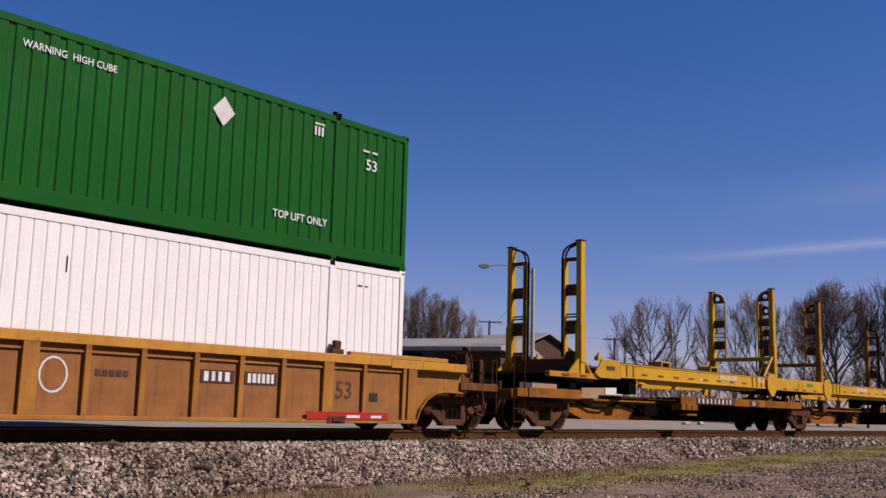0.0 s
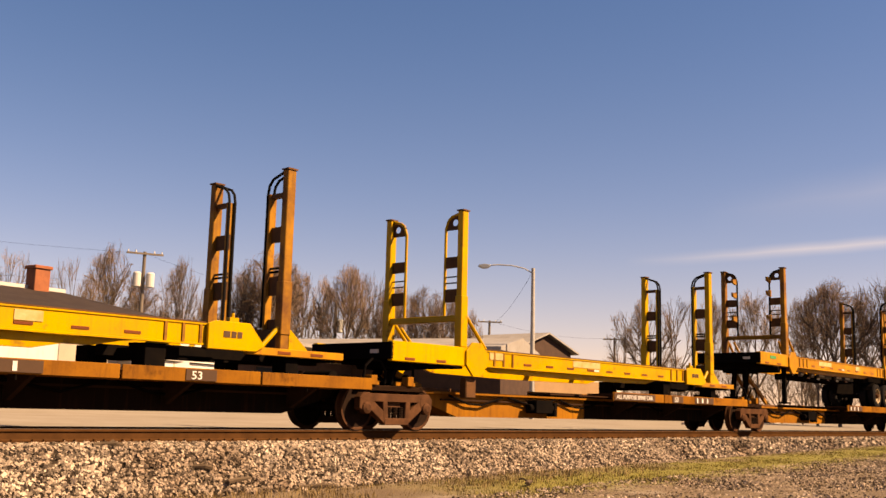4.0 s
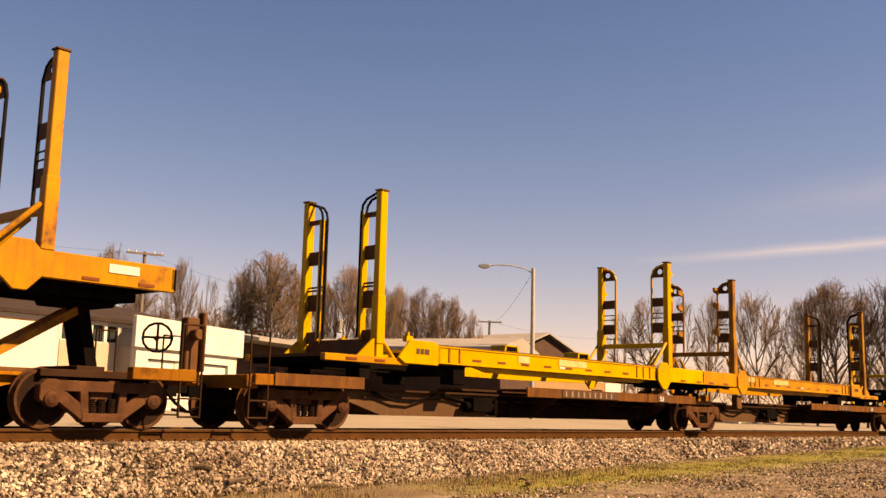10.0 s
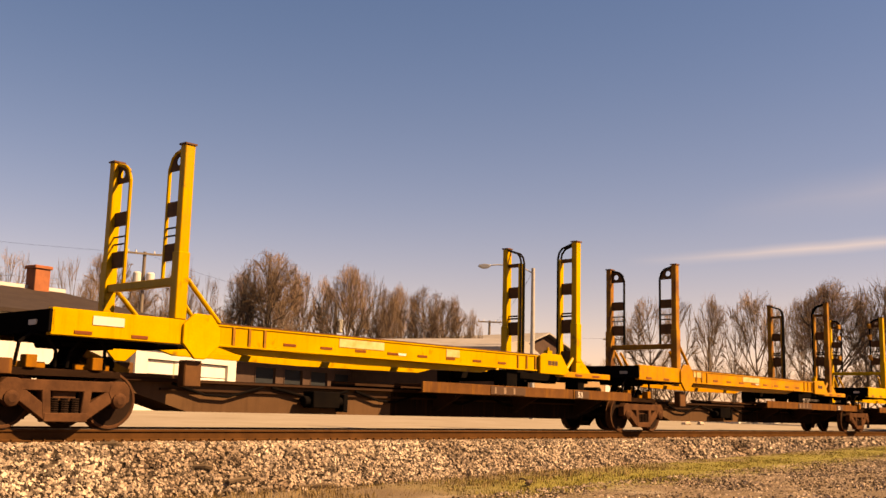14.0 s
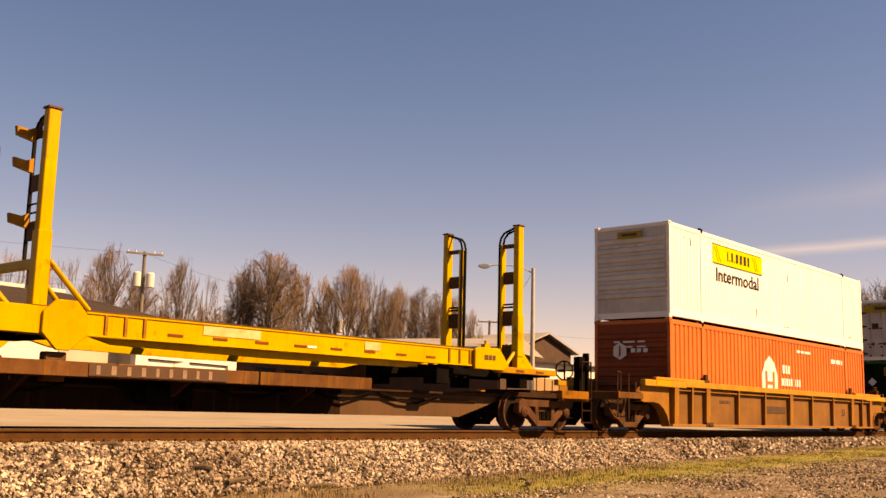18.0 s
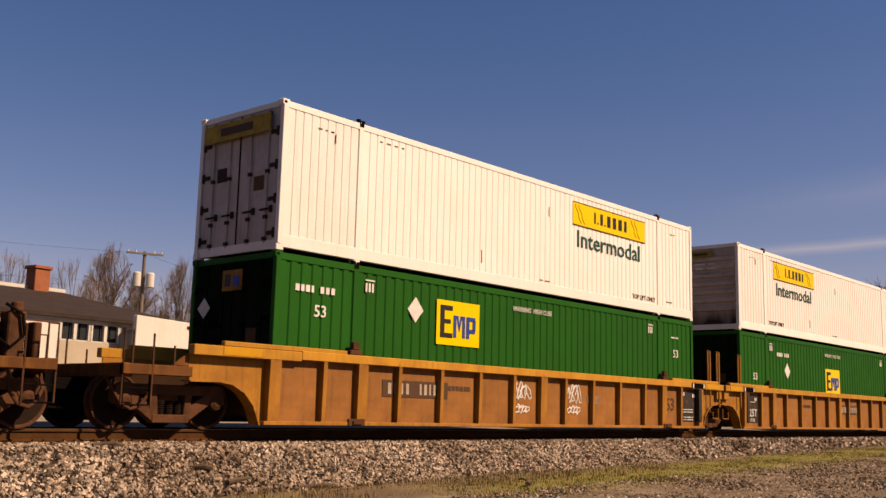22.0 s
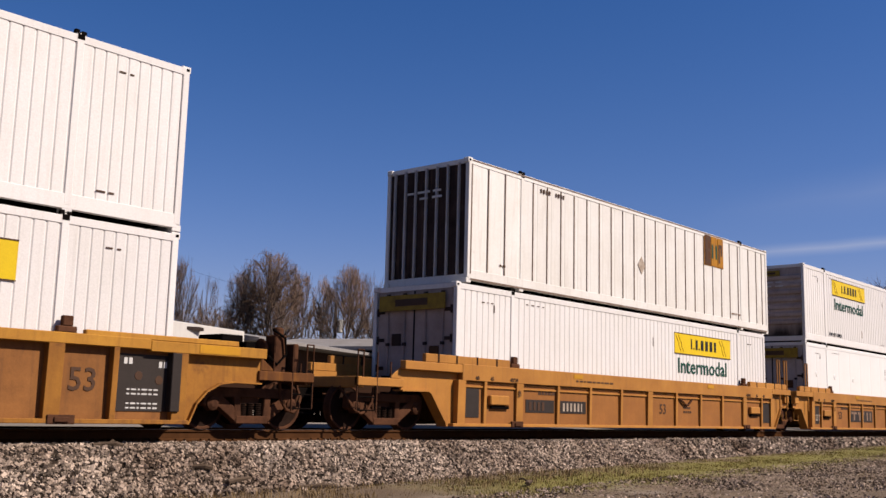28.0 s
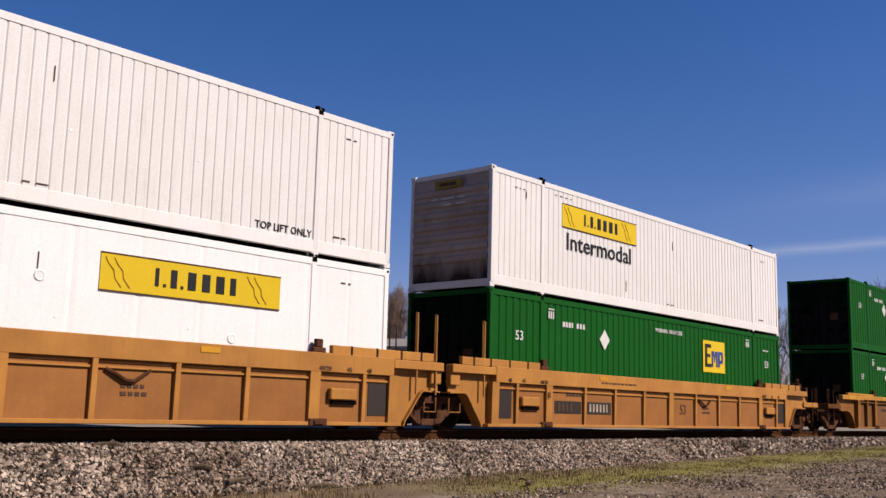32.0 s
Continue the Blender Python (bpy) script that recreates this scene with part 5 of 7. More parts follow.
        h0 = T + 0.02
        piece("front_post", f"tpostB{col}{s}{ht}", col, c, lambda bm: (box(bm, -0.1, 0.1, s * 1.13 - 0.08, s * 1.13 + 0.08, h0 - 0.3, ht), box(bm, -0.115, 0.115, s * 1.13 - 0.1, s * 1.13 + 0.1, h0, 1.55)), bevel=0.012)
        piece("inner_rod", f"trodB{col}{s}{ht}", "pole_black" if variant in (3, 4, 8, 9) else col, c, lambda bm: pipe(bm, [(0, s * 0.62, 1.05), (0, s * 0.62, ht - 0.38), (0, s * 0.7, ht - 0.18), (0, s * 0.8, ht - 0.1), (0, s * 1.14, ht - 0.01)], 0.035, 8))

        def plate_ring(bm):
            # plate with a round hole
            n = 12
            outer = [(s * (0.64 + 0.5 * u), ht - 0.41 + 0.34 * v) for u, v in ((0, 0), (.33, 0), (.66, 0), (1, 0), (1, .33), (1, .66), (1, 1), (.66, .96), (.33, .9), (0, .6), (0, .4), (0, .2))]
            cen = (s * 0.9, ht - 0.24)
            inner = [(cen[0] + 0.085 * math.cos(math.atan2(z - cen[1], y - cen[0])), cen[1] + 0.085 * math.sin(math.atan2(z - cen[1], y - cen[0]))) for y, z in outer]
            for xx, flipd in ((-0.012, 1), (0.012, -1)):
                o = [bm.verts.new((xx, *p)) for p in outer]
                i = [bm.verts.new((xx, *p)) for p in inner]
                for k in range(n):
                    bm.faces.new([o[k], o[(k + 1) % n], i[(k + 1) % n], i[k]][::flipd])
        piece("top_plate", f"tringB{s}{ht}", "plate", c, plate_ring, label="brown plate with a round hole")
        for zz, hh in ((2.2, 0.26), (1.42, 0.3)):
            piece("post_plate", f"tplB{hh}{s}", "plate", c, lambda bm: box(bm, -0.015, 0.015, min(s * 0.6, s * 1.12), max(s * 0.6, s * 1.12), 0, hh), pose(0, 0, zz))
        for zz in (2.0, 1.86):
            piece("post_rung", f"trungB{s}", "pole_black", c, lambda bm: tube(bm, (0, s * 0.62, 0), (0, s * 1.12, 0), 0.016, 6), pose(0, 0, zz))
        if variant == 5:
            for zz in (1.62, 2.35, 2.62, 3.1):
                piece("hook", f"thookn{s}", col, c, lambda bm: prism(bm, [(0, 0), (-0.2, 0.02), (-0.22, 0.07), (-0.06, 0.16), (0, 0.2)], s * 1.13 - 0.03, s * 1.13 + 0.03), pose(-0.1, 0, zz))
        if variant in (1, 3, 6, 9):
            for zz in (1.62, 2.5, 3.0):
                piece("hook", f"thook{s}", col, c, lambda bm: prism(bm, [(0, 0), (-0.3, 0.06), (-0.32, 0.2), (-0.12, 0.18), (0, 0.24)], s * 0.66 - 0.04, s * 0.66 + 0.04), pose(-0.02, 0, zz))
        piece("post_brace", f"tbrB{paint}{s}", paint, c, lambda bm: tube(bm, (0.14, s * 1.15, 1.1), (0.85, s * 1.15, 0.40), 0.045, 8))
        piece("inner_brace", f"tbrC{paint}{s}", paint, c, lambda bm: tube(bm, (0.14, s * 0.85, 0.9), (0.6, s * 0.8, 0.42), 0.04, 8))
        # rear posts
        piece("rear_post", f"tpostA{col}{s}{ht}", col, c, lambda bm: (box(bm, R - 0.1, R + 0.1, s * 1.13 - 0.08, s * 1.13 + 0.08, -0.1, ht), box(bm, R - 0.115, R + 0.115, s * 1.13 - 0.1, s * 1.13 + 0.1, 0.3, 1.3)), bevel=0.012)
        piece("inner_bar", f"tbarA{col}{s}{ht}", col, c, lambda bm: box(bm, R - 0.08, R + 0.08, s * 0.66 - 0.03, s * 0.66 + 0.03, 0.4, ht - 0.42), label="flat inner bar", bevel=0.008)
        piece("hoop_tube", f"trodA{s}{ht}", "pole_black", c, lambda bm: [pipe(bm, [(R + e, s * 0.6, 0.45), (R + e, s * 0.6, ht - 0.42), (R + e, s * 0.64, ht - 0.25), (R + e, s * 0.74, ht - 0.14), (R + e, s * 1.1, ht - 0.02)], 0.028, 7) for e in (-0.07, 0.07)], label="pair of black hooped tubes")
        piece("top_rung", f"ttopr{s}{ht}", "plate", c, lambda bm: box(bm, -0.05, 0.05, min(s * 0.66, s * 1.1), max(s * 0.66, s * 1.1), -0.09, 0.0), pose(R, 0, ht - 0.42))
        for xc in (0.0, R):
            piece("post_cap", f"tcapt{s}", "plate", c, lambda bm: box(bm, -0.12, 0.12, s * 1.13 - 0.1, s * 1.13 + 0.1, 0, 0.03), pose(xc, 0, ht + 0.001))
        for zz, hh in ((2.06, 0.3), (1.05, 0.36)):
            piece("post_plate", f"tplA{hh}{s}", "plate", c, lambda bm: box(bm, -0.015, 0.015, min(s * 0.62, s * 1.12), max(s * 0.62, s * 1.12), 0, hh), pose(R, 0, zz))
        for zz in (1.5, 1.57):
            piece("post_rung", f"trungA{s}", "pole_black", c, lambda bm: tube(bm, (0, s * 0.62, 0), (0, s * 1.12, 0), 0.022, 6), pose(R, 0, zz))
        piece("post_foot", f"tfootA{s}", "plate", c, lambda bm: box(bm, -0.015, 0.015, min(s * 0.62, s * 1.12), max(s * 0.62, s * 1.12), 0.35, 0.6), pose(R, 0, 0))
        piece("post_brace", f"tbrA{paint}{s}", paint, c, lambda bm: tube(bm, (R - 0.1, s * 1.12, 0.42), (R - 0.5, s * 1.12, 0.02), 0.045, 8))
        piece("rear_gusset", f"tgusA{paint}{s}", paint, c, lambda bm: prism(bm, [(R + 0.13, 0.0), (R + 0.65, 0.0), (R + 0.17, 0.4), (R + 0.13, 0.4)], s * 1.16 - 0.02, s * 1.16 + 0.02))
        piece("lamp_bracket", f"tlb{s}", paint, c, lambda bm: (box(bm, -0.1, 0.1, s * 1.0 - 0.06, s * 1.0 + 0.06, 0, 0.12), tube(bm, (0, s * 1.0, 0.12), (0, s * 1.0, 0.2), 0.035, 8)), pose(11.0, 0, T + 0.04))
    piece("rear_beam_plate", "trbp", "plate", c, lambda bm: box(bm, R + 0.1, 13.5, -1.07, 1.07, -0.02, 0.045), label="rust-brown deck plate behind the posts")
    piece("cross_bar", f"tcross{posts}", posts, c, lambda bm: box(bm, -0.07, 0.07, -1.1, 1.1, 0.98, 1.12), bevel=0.01)
    piece("rear_bulkhead", "tbulkA", "plate", c, lambda bm: prism(bm, [(-1.1, 0.0), (1.1, 0.0), (1.1, 0.32), (0.7, 0.42), (-0.7, 0.42), (-1.1, 0.32)], R - 0.07, R - 0.03, "x"), label="low brown steel bulkhead")
    piece("front_deck", "tfdeck", "black", c, lambda bm: (box(bm, -2.3, 0.0, -1.06, 1.06, 0.26, 0.36), box(bm, -2.32, -2.22, -1.22, 1.22, 0.02, 0.37)), bevel=0.008)
    for y in (-0.75, 0.75):
        piece("end_light", "tendl", "tape_white", c, lambda bm: box(bm, -2.345, -2.32, y - 0.12, y + 0.12, 0.14, 0.22))
    for q in (3.2, 5.4, 7.6, 9.4):
        piece("cross_member", f"tcm{paint}", "plate", c, lambda bm: box(bm, -0.06, 0.06, -1.06, 1.06, 0.05, 0.3), pose(q, 0, 0))
    for q in (4.3, 7.4):
        piece("lock_stand", f"tls{paint}", paint, c, lambda bm: (box(bm, -0.3, 0.3, 0.6, 1.05, 0, 0.04), prism(bm, [(-0.3, 0.0), (-0.22, 0.0), (-0.18, 0.19), (-0.24, 0.19)], 0.6, 1.05), prism(bm, [(0.24, 0.0), (0.3, 0.0), (0.26, 0.19), (0.2, 0.19)], 0.6, 1.05), box(bm, -0.24, 0.26, 0.6, 1.05, 0.15, 0.19)), pose(q, 0, T), "yellow open box for a container lock", bevel=0.008)
        # black filler: the shade inside the open box, made solid
        piece("lock_block", "tlsb", "black", c, lambda bm: box(bm, -0.16, 0.2, 0.75, 1.03, 0.04, 0.15), pose(q, 0, T))
    back = 8.3 if raised else 9.3
    piece("rear_frame", f"trframe{back}", "black", c, lambda bm: (box(bm, back, 13.4, -0.62, -0.42, -0.2, 0.0), box(bm, back, 13.4, 0.42, 0.62, -0.2, 0.0), box(bm, 13.3, 13.45, -1.1, 1.1, -0.14, 0.02), box(bm, back + 0.3, back + 0.7, -0.9, 0.9, -0.26, -0.05)), bevel=0.008)
    piece("kingpin_box", f"tking{raised}", "black", c, lambda bm: box(bm, -1.9, 0.6, -0.7, 0.7, -0.2 if raised else -0.055, 0.26), bevel=0.01)
    if raised:
        for s in (-1, 1):
            piece("landing_leg", f"tleg{s}", "black", c, lambda bm: (box(bm, 0.7, 0.84, s * 0.75 - 0.07, s * 0.75 + 0.07, -1.28, 0.0), box(bm, 0.55, 1.0, s * 0.75 - 0.15, s * 0.75 + 0.15, -1.30, -1.24), strut(bm, (0.77, s * 0.75, -0.9), (1.6, s * 0.75, -0.05), 0.06, 0.05)), bevel=0.008)
        piece("tool_rack", "track", "black", c, lambda bm: box(bm, 3.0, 8.2, -0.55, 0.55, -0.34, -0.12))
        for k in range(5):
            flat("tape", "tape_white" if k % 2 else "tape_red", c, 3.4 + k, 3.65 + k, -0.57, -0.3, -0.24)
        for k, (q, ln) in enumerate(((1.7, 0.22), (2.5, 0.26), (3.55, 0.3), (4.3, 1.35), (6.1, 0.75), (7.1, 1.0))):
            piece("label_box", f"tlbox{ln}", "lamp_grey", c, lambda bm: box(bm, 0, ln, -0.66, -0.58, 0, 0.22), pose(q, 0, -0.24), "grey box with worn white writing", bevel=0.01)
            bars("tape_white", c, q + 0.08, -0.668, -0.18, 0.06, [0.06, 0.04, 0.07] * (2 if ln > 0.5 else 1), 0.03)
        for ax in (9.65, 10.85):
            for s in (-1, 1):
                for y in (0.62, 0.98):
                    w = piece("tyre", "tyre", "rubber", c, lambda bm: disc(bm, [(0.30, -0.13), (0.42, -0.14), (0.49, -0.11), (0.505, -0.05), (0.505, 0.05), (0.49, 0.11), (0.42, 0.14), (0.30, 0.13), (0.30, -0.13)], 0, 0, 28, caps=False), pose(ax, s * y, -0.79), smooth=False)
                    if y > 0.9:
                        piece("rim", f"rim{s}", "rim", w, lambda bm: disc(bm, [(0.05, s * 0.12), (0.09, s * 0.12), (0.11, s * 0.03), (0.19, s * 0.0), (0.25, s * 0.05), (0.27, s * 0.12), (0.302, s * 0.14), (0.302, s * -0.12), (0.1, s * -0.12)], 0, 0, 20), label="cream steel rim")
                        piece("hub", f"whub{s}", "truck", w, lambda bm: disc(bm, [(0.03, s * 0.17), (0.085, s * 0.16), (0.1, s * 0.1), (0.12, s * 0.03)], 0, 0, 14))
                        for k in range(8):
                            piece("hand_hole", f"whole{s}", "black", w, lambda bm: box(bm, -0.028, 0.028, -0.004, 0.004, -0.022, 0.022), pose(0.2 * math.cos(k * 0.785), s * 0.012, 0.2 * math.sin(k * 0.785)))
            piece("axle", "taxle", "black", c, lambda bm: tube(bm, (0, -1.0, 0), (0, 1.0, 0), 0.08, 10), pose(ax, 0, -0.79))
        piece("bogie", "tbogie", "black", c, lambda bm: (box(bm, 9.0, 11.5, -0.55, -0.4, -0.7, -0.2), box(bm, 9.0, 11.5, 0.4, 0.55, -0.7, -0.2), box(bm, 12.2, 12.3, -1.0, 1.0, -0.75, -0.66), box(bm, 12.22, 12.28, -0.6, -0.5, -0.7, -0.1), box(bm, 12.22, 12.28, 0.5, 0.6, -0.7, -0.1)))
        for s in (-1, 1):
            piece("mud_guard", f"tmud{s}", "black", c, lambda bm: [strut(bm, (ax + 0.56 * math.cos(a), s * 0.8, -0.79 + 0.56 * math.sin(a)), (ax + 0.56 * math.cos(a + 0.35), s * 0.8, -0.79 + 0.56 * math.sin(a + 0.35)), 0.015, 0.5) for ax in (9.65,) for a in (1.3, 1.65, 2.0, 2.35)])
    else:
        for s in (-1, 1):
            piece("skid", f"tskid{s}", "black", c, lambda bm: box(bm, 9.2, 9.6, s * 0.9 - 0.2, s * 0.9 + 0.2, -zb + 0.01, -0.02), bevel=0.01)
            piece("skid", f"tskidr{s}", "black", c, lambda bm: box(bm, 12.2, 12.5, s * 0.9 - 0.2, s * 0.9 + 0.2, -zb + 0.01, -0.14), bevel=0.01)
            piece("front_bracket", f"tfbr{s}", "plate", c, lambda bm: (box(bm, 0.2, 0.55, s * 1.05 - 0.1, s * 1.05 + 0.1, -0.72, -0.27),), bevel=0.02)
    z = 1.44 + (0.85 if raised else 0.0)
    rolling(c, x, z, 180 if flip else 0)
    return c


# ---- setting ----
M["asphalt"] = material("pale_worn_pavement", (0.31, 0.27, 0.225), 0.9, second=(0.24, 0.2, 0.16), scale=0.35, amount=0.9, fine=12, bump=0.3, stain=(0.2, 0.17, 0.14), stain_scale=0.25, stain_at=0.66, shine=0.0)
M["bark"] = material("grey_brown_bark", (0.17, 0.125, 0.095), 0.95, second=(0.08, 0.056, 0.045), scale=2.0, amount=0.8, bump=0.5, spread=0.2)
M["twig"] = material("bare_twigs", (0.33, 0.215, 0.145), 0.95, second=(0.2, 0.125, 0.088), scale=0.3, amount=0.8, spread=0.2)
M["grass_green"] = material("spring_grass", (0.185, 0.165, 0.034), 0.9, second=(0.23, 0.165, 0.055), scale=0.9, amount=0.8, spread=0.1)
M["grass_dry"] = material("dry_grass", (0.27, 0.185, 0.092), 0.95, second=(0.17, 0.108, 0.053), scale=0.9, amount=0.9, spread=0.1)
islands(M["grass_green"], 0.6, 1.3)
islands(M["grass_dry"], 0.6, 1.3)
M["shingle"] = material("dark_brown_shingles", (0.045, 0.03, 0.024), 0.95, second=(0.028, 0.019, 0.016), scale=1.5, amount=0.8, fine=14, bump=0.5)
M["tin"] = material("pale_tin_roof", (0.33, 0.31, 0.29), 0.6, second=(0.25, 0.22, 0.19), scale=0.8, amount=0.7, streaks=0.4)
M["wall_white"] = material("white_painted_wall", (0.68, 0.65, 0.6), 0.8, second=(0.62, 0.57, 0.5), scale=0.5, amount=0.7, streaks=0.25)
M["wall_cream"] = material("cream_siding", (0.46, 0.39, 0.3), 0.8, second=(0.36, 0.29, 0.22), scale=0.5, amount=0.7)
M["wall_tan"] = material("tan_painted_wall", (0.36, 0.22, 0.12), 0.85, second=(0.28, 0.165, 0.09), scale=0.6, amount=0.7, streaks=0.2)
M["wall_brown"] = material("brown_brick_wall", (0.09, 0.05, 0.036), 0.9, second=(0.055, 0.033, 0.026), scale=2, amount=0.8, fine=18, bump=0.4)
M["brick"] = material("red_brick", (0.36, 0.12, 0.06), 0.9, second=(0.25, 0.085, 0.05), scale=4, amount=0.8)
M["pole"] = material("weathered_wood_pole", (0.2, 0.165, 0.135), 0.9, second=(0.13, 0.1, 0.08), scale=2, amount=0.8)
M["lamp_pole"] = material("grey_steel_pole", (0.42, 0.4, 0.37), 0.6, second=(0.33, 0.3, 0.27), amount=0.6)
M["glass"] = material("dark_window_glass", (0.03, 0.035, 0.04), 0.08, amount=0.2, bump=0.0)


def ground_z(x, y):
    """The lie of the land: a low verge that rises along the track, the track bed's level behind it."""
    verge = -0.95 + 0.017 * min(max(x - 12, -2), 28)
    if y <= 13.3:
        return verge
    if y <= 18.6:
        return -1.30
    return -0.13 + 0.016 * min(max(y - 20, 0), 20)


def ground_sheet():
    xs = [-900, -300, -100, -40, -15, -5] + [0 + 1.0 * i for i in range(0, 61)] + [70, 90, 130, 200, 400, 1200]
    ys = [-900, -300, -100, -40, -15, -5, 0, 2] + [3 + 0.5 * i for i in range(0, 20)] + [12.9, 13.25, 13.6, 14.4, 18.2, 18.75, 19.5, 22, 26, 32, 40, 60, 100, 200, 500, 1500]
    bm = bmesh.new()
    grid = []
    for y in ys:
        row = []
        for x in xs:
            z = ground_z(x, y)
            if -20 < x < 70 and 0 < y < 13.2:
                z += 0.05 * noise.noise((x * 0.5, y * 0.5, 3.0)) + 0.025 * noise.noise((x * 2.1, y * 2.1, 7.0))
            if y > 60:
                z += 0.01 * min(y - 60, 200)
            row.append(bm.verts.new((x, y, z)))
        grid.append(row)
    for a, b in zip(grid, grid[1:]):
        for i in range(len(xs) - 1):
            bm.faces.new((a[i], a[i + 1], b[i + 1], b[i]))
    me = bpy.data.meshes.new("ground")
    bm.to_mesh(me)
    bm.free()
    m = material("verge_and_gravel", (0.205, 0.147, 0.096), 0.95, second=(0.12, 0.082, 0.053), scale=1.4, amount=0.9, fine=28, bump=0.8, bump_dist=0.03, stain=(0.3, 0.245, 0.19), stain_scale=0.7, stain_at=0.56)
    n, l = m.node_tree.nodes, m.node_tree.links
    b = n["Principled BSDF"]
    src = b.inputs["Base Color"].links[0].from_socket
    tc = n.new("ShaderNodeTexCoord")
    sp = n.new("ShaderNodeSeparateXYZ")
    l.new(tc.outputs["Object"], sp.inputs[0])
    nz = n.new("ShaderNodeTexNoise")
    nz.inputs["Scale"].default_value, nz.inputs["Detail"].default_value = 0.8, 6
    l.new(tc.outputs["Object"], nz.inputs["Vector"])

    def mth(op, a, c):
        q = n.new("ShaderNodeMath")
        q.operation = op
        for i, v in ((0, a), (1, c)):
            if isinstance(v, (int, float)):
                q.inputs[i].default_value = v
            else:
                l.new(v, q.inputs[i])
        return q.outputs[0]

    def band(v, lo, hi):
        r = n.new("ShaderNodeMapRange")
        r.inputs[1].default_value, r.inputs[2].default_value = lo, hi
        l.new(v, r.inputs[0])
        return r.outputs[0]
    wob = mth("ADD", sp.outputs["Y"], mth("MULTIPLY", mth("SUBTRACT", nz.outputs["Fac"], 0.5), 3.0))
    strip = mth("MULTIPLY", mth("MULTIPLY", band(wob, 9.4, 10.6), band(wob, 13.2, 12.2)), band(sp.outputs["X"], 12.5, 16.0))
    # unseen ground past the verge gravel, darkened to cut the light it bounces
    dull = mth("MAXIMUM", band(mth("ADD", wob, sp.outputs["X"]), 9.5, 7.0), band(wob, 4.5, 3.0))
    col = src
    for fac, c in ((strip, (0.125, 0.108, 0.03, 1)), (band(sp.outputs["Y"], 18.0, 19.0), (0.14, 0.11, 0.065, 1)), (dull, (0.035, 0.032, 0.018, 1))):
        x = n.new("ShaderNodeMix")
        x.data_type = "RGBA"
        l.new(fac, x.inputs[0])
        l.new(col, x.inputs[6])
        x.inputs[7].default_value = c
        col = x.outputs[2]
    l.new(col, b.inputs["Base Color"])
    me.materials.append(m)
    return tagged(new("ground", me), "verge of gravel, dry grass and a green strip beside the track", "ground", kind="structure")


ground_sheet()


def slab(name, key, mat, build, label, category, kind="structure", bevel=0.0):
    ob = new(name, mesh_of(key, mat, build, bevel))
    return tagged(ob, label, category, kind=kind)


slab("pavement", "pavement", "asphalt", lambda bm: prism(bm, [(19.6, -0.4), (19.6, -0.11), (40.0, 0.225), (46.0, 0.225), (46.0, -0.4)], -60, 160, "x"), "pale worn pavement of a lot beyond the track", "pavement")

# track bed, ties, rails
BED = [(13.3, -1.05), (13.36, -0.92), (14.15, -0.27), (14.45, -0.235), (17.15, -0.235), (17.5, -0.27), (18.4, -0.52), (18.6, -0.6)]
slab("track_bed", "track_bed", "bed", lambda bm: prism(bm, BED, -160, 260, "x"), "crushed stone ballast bed of the track, near black for shaded gaps", "track bed")
ties = thing("track", "single railway track of rusty rails on weathered ties", "track", kind="structure")
for i in range(-40, 150):
    piece("tie", "tie", "tie", ties, lambda bm: box(bm, -0.11, 0.11, -1.3, 1.3, -0.36, -0.2), pose(0.51 * i + 0.2 + 0.02 * math.sin(i * 7.1), TRACK_Y + 0.03 * math.sin(i * 3.7), 0, 0, 0, 0.6 * math.sin(i * 2.3)), bevel=0.012)
RAIL = [(-0.07, -0.19), (0.07, -0.19), (0.07, -0.175), (0.012, -0.15), (0.009, -0.05), (0.036, -0.038), (0.036, -0.006), (0.028, 0.0), (-0.028, 0.0), (-0.036, -0.006), (-0.036, -0.038), (-0.009, -0.05), (-0.012, -0.15), (-0.07, -0.175)]
for s in (-1, 1):
    piece("rail", "rail", "rail", ties, lambda bm: prism(bm, RAIL, -160, 260, "x"), pose(0, TRACK_Y + s * 0.755, 0))
    piece("rail_head", "rail_head", "railhead", ties, lambda bm: box(bm, -160, 260, -0.026, 0.026, 0.0, 0.003), pose(0, TRACK_Y + s * 0.755, 0))
for i in range(0, 110):
    for d in (-0.09, 0.09):
        piece("spike", "spike", "rail", ties, lambda bm: (box(bm, -0.012, 0.012, -0.02, 0.02, -0.2, -0.155), box(bm, -0.1, 0.1, -0.06, 0.0, -0.2, -0.185)), pose(0.51 * i + 0.2 + d, TRACK_Y - 0.755 - 0.085, 0))


def bed_z(y):
    for (a, za), (b, zb) in zip(BED, BED[1:]):
        if a <= y <= b and b > a:
            return za + (zb - za) * (y - a) / (b - a)
    return -0.9


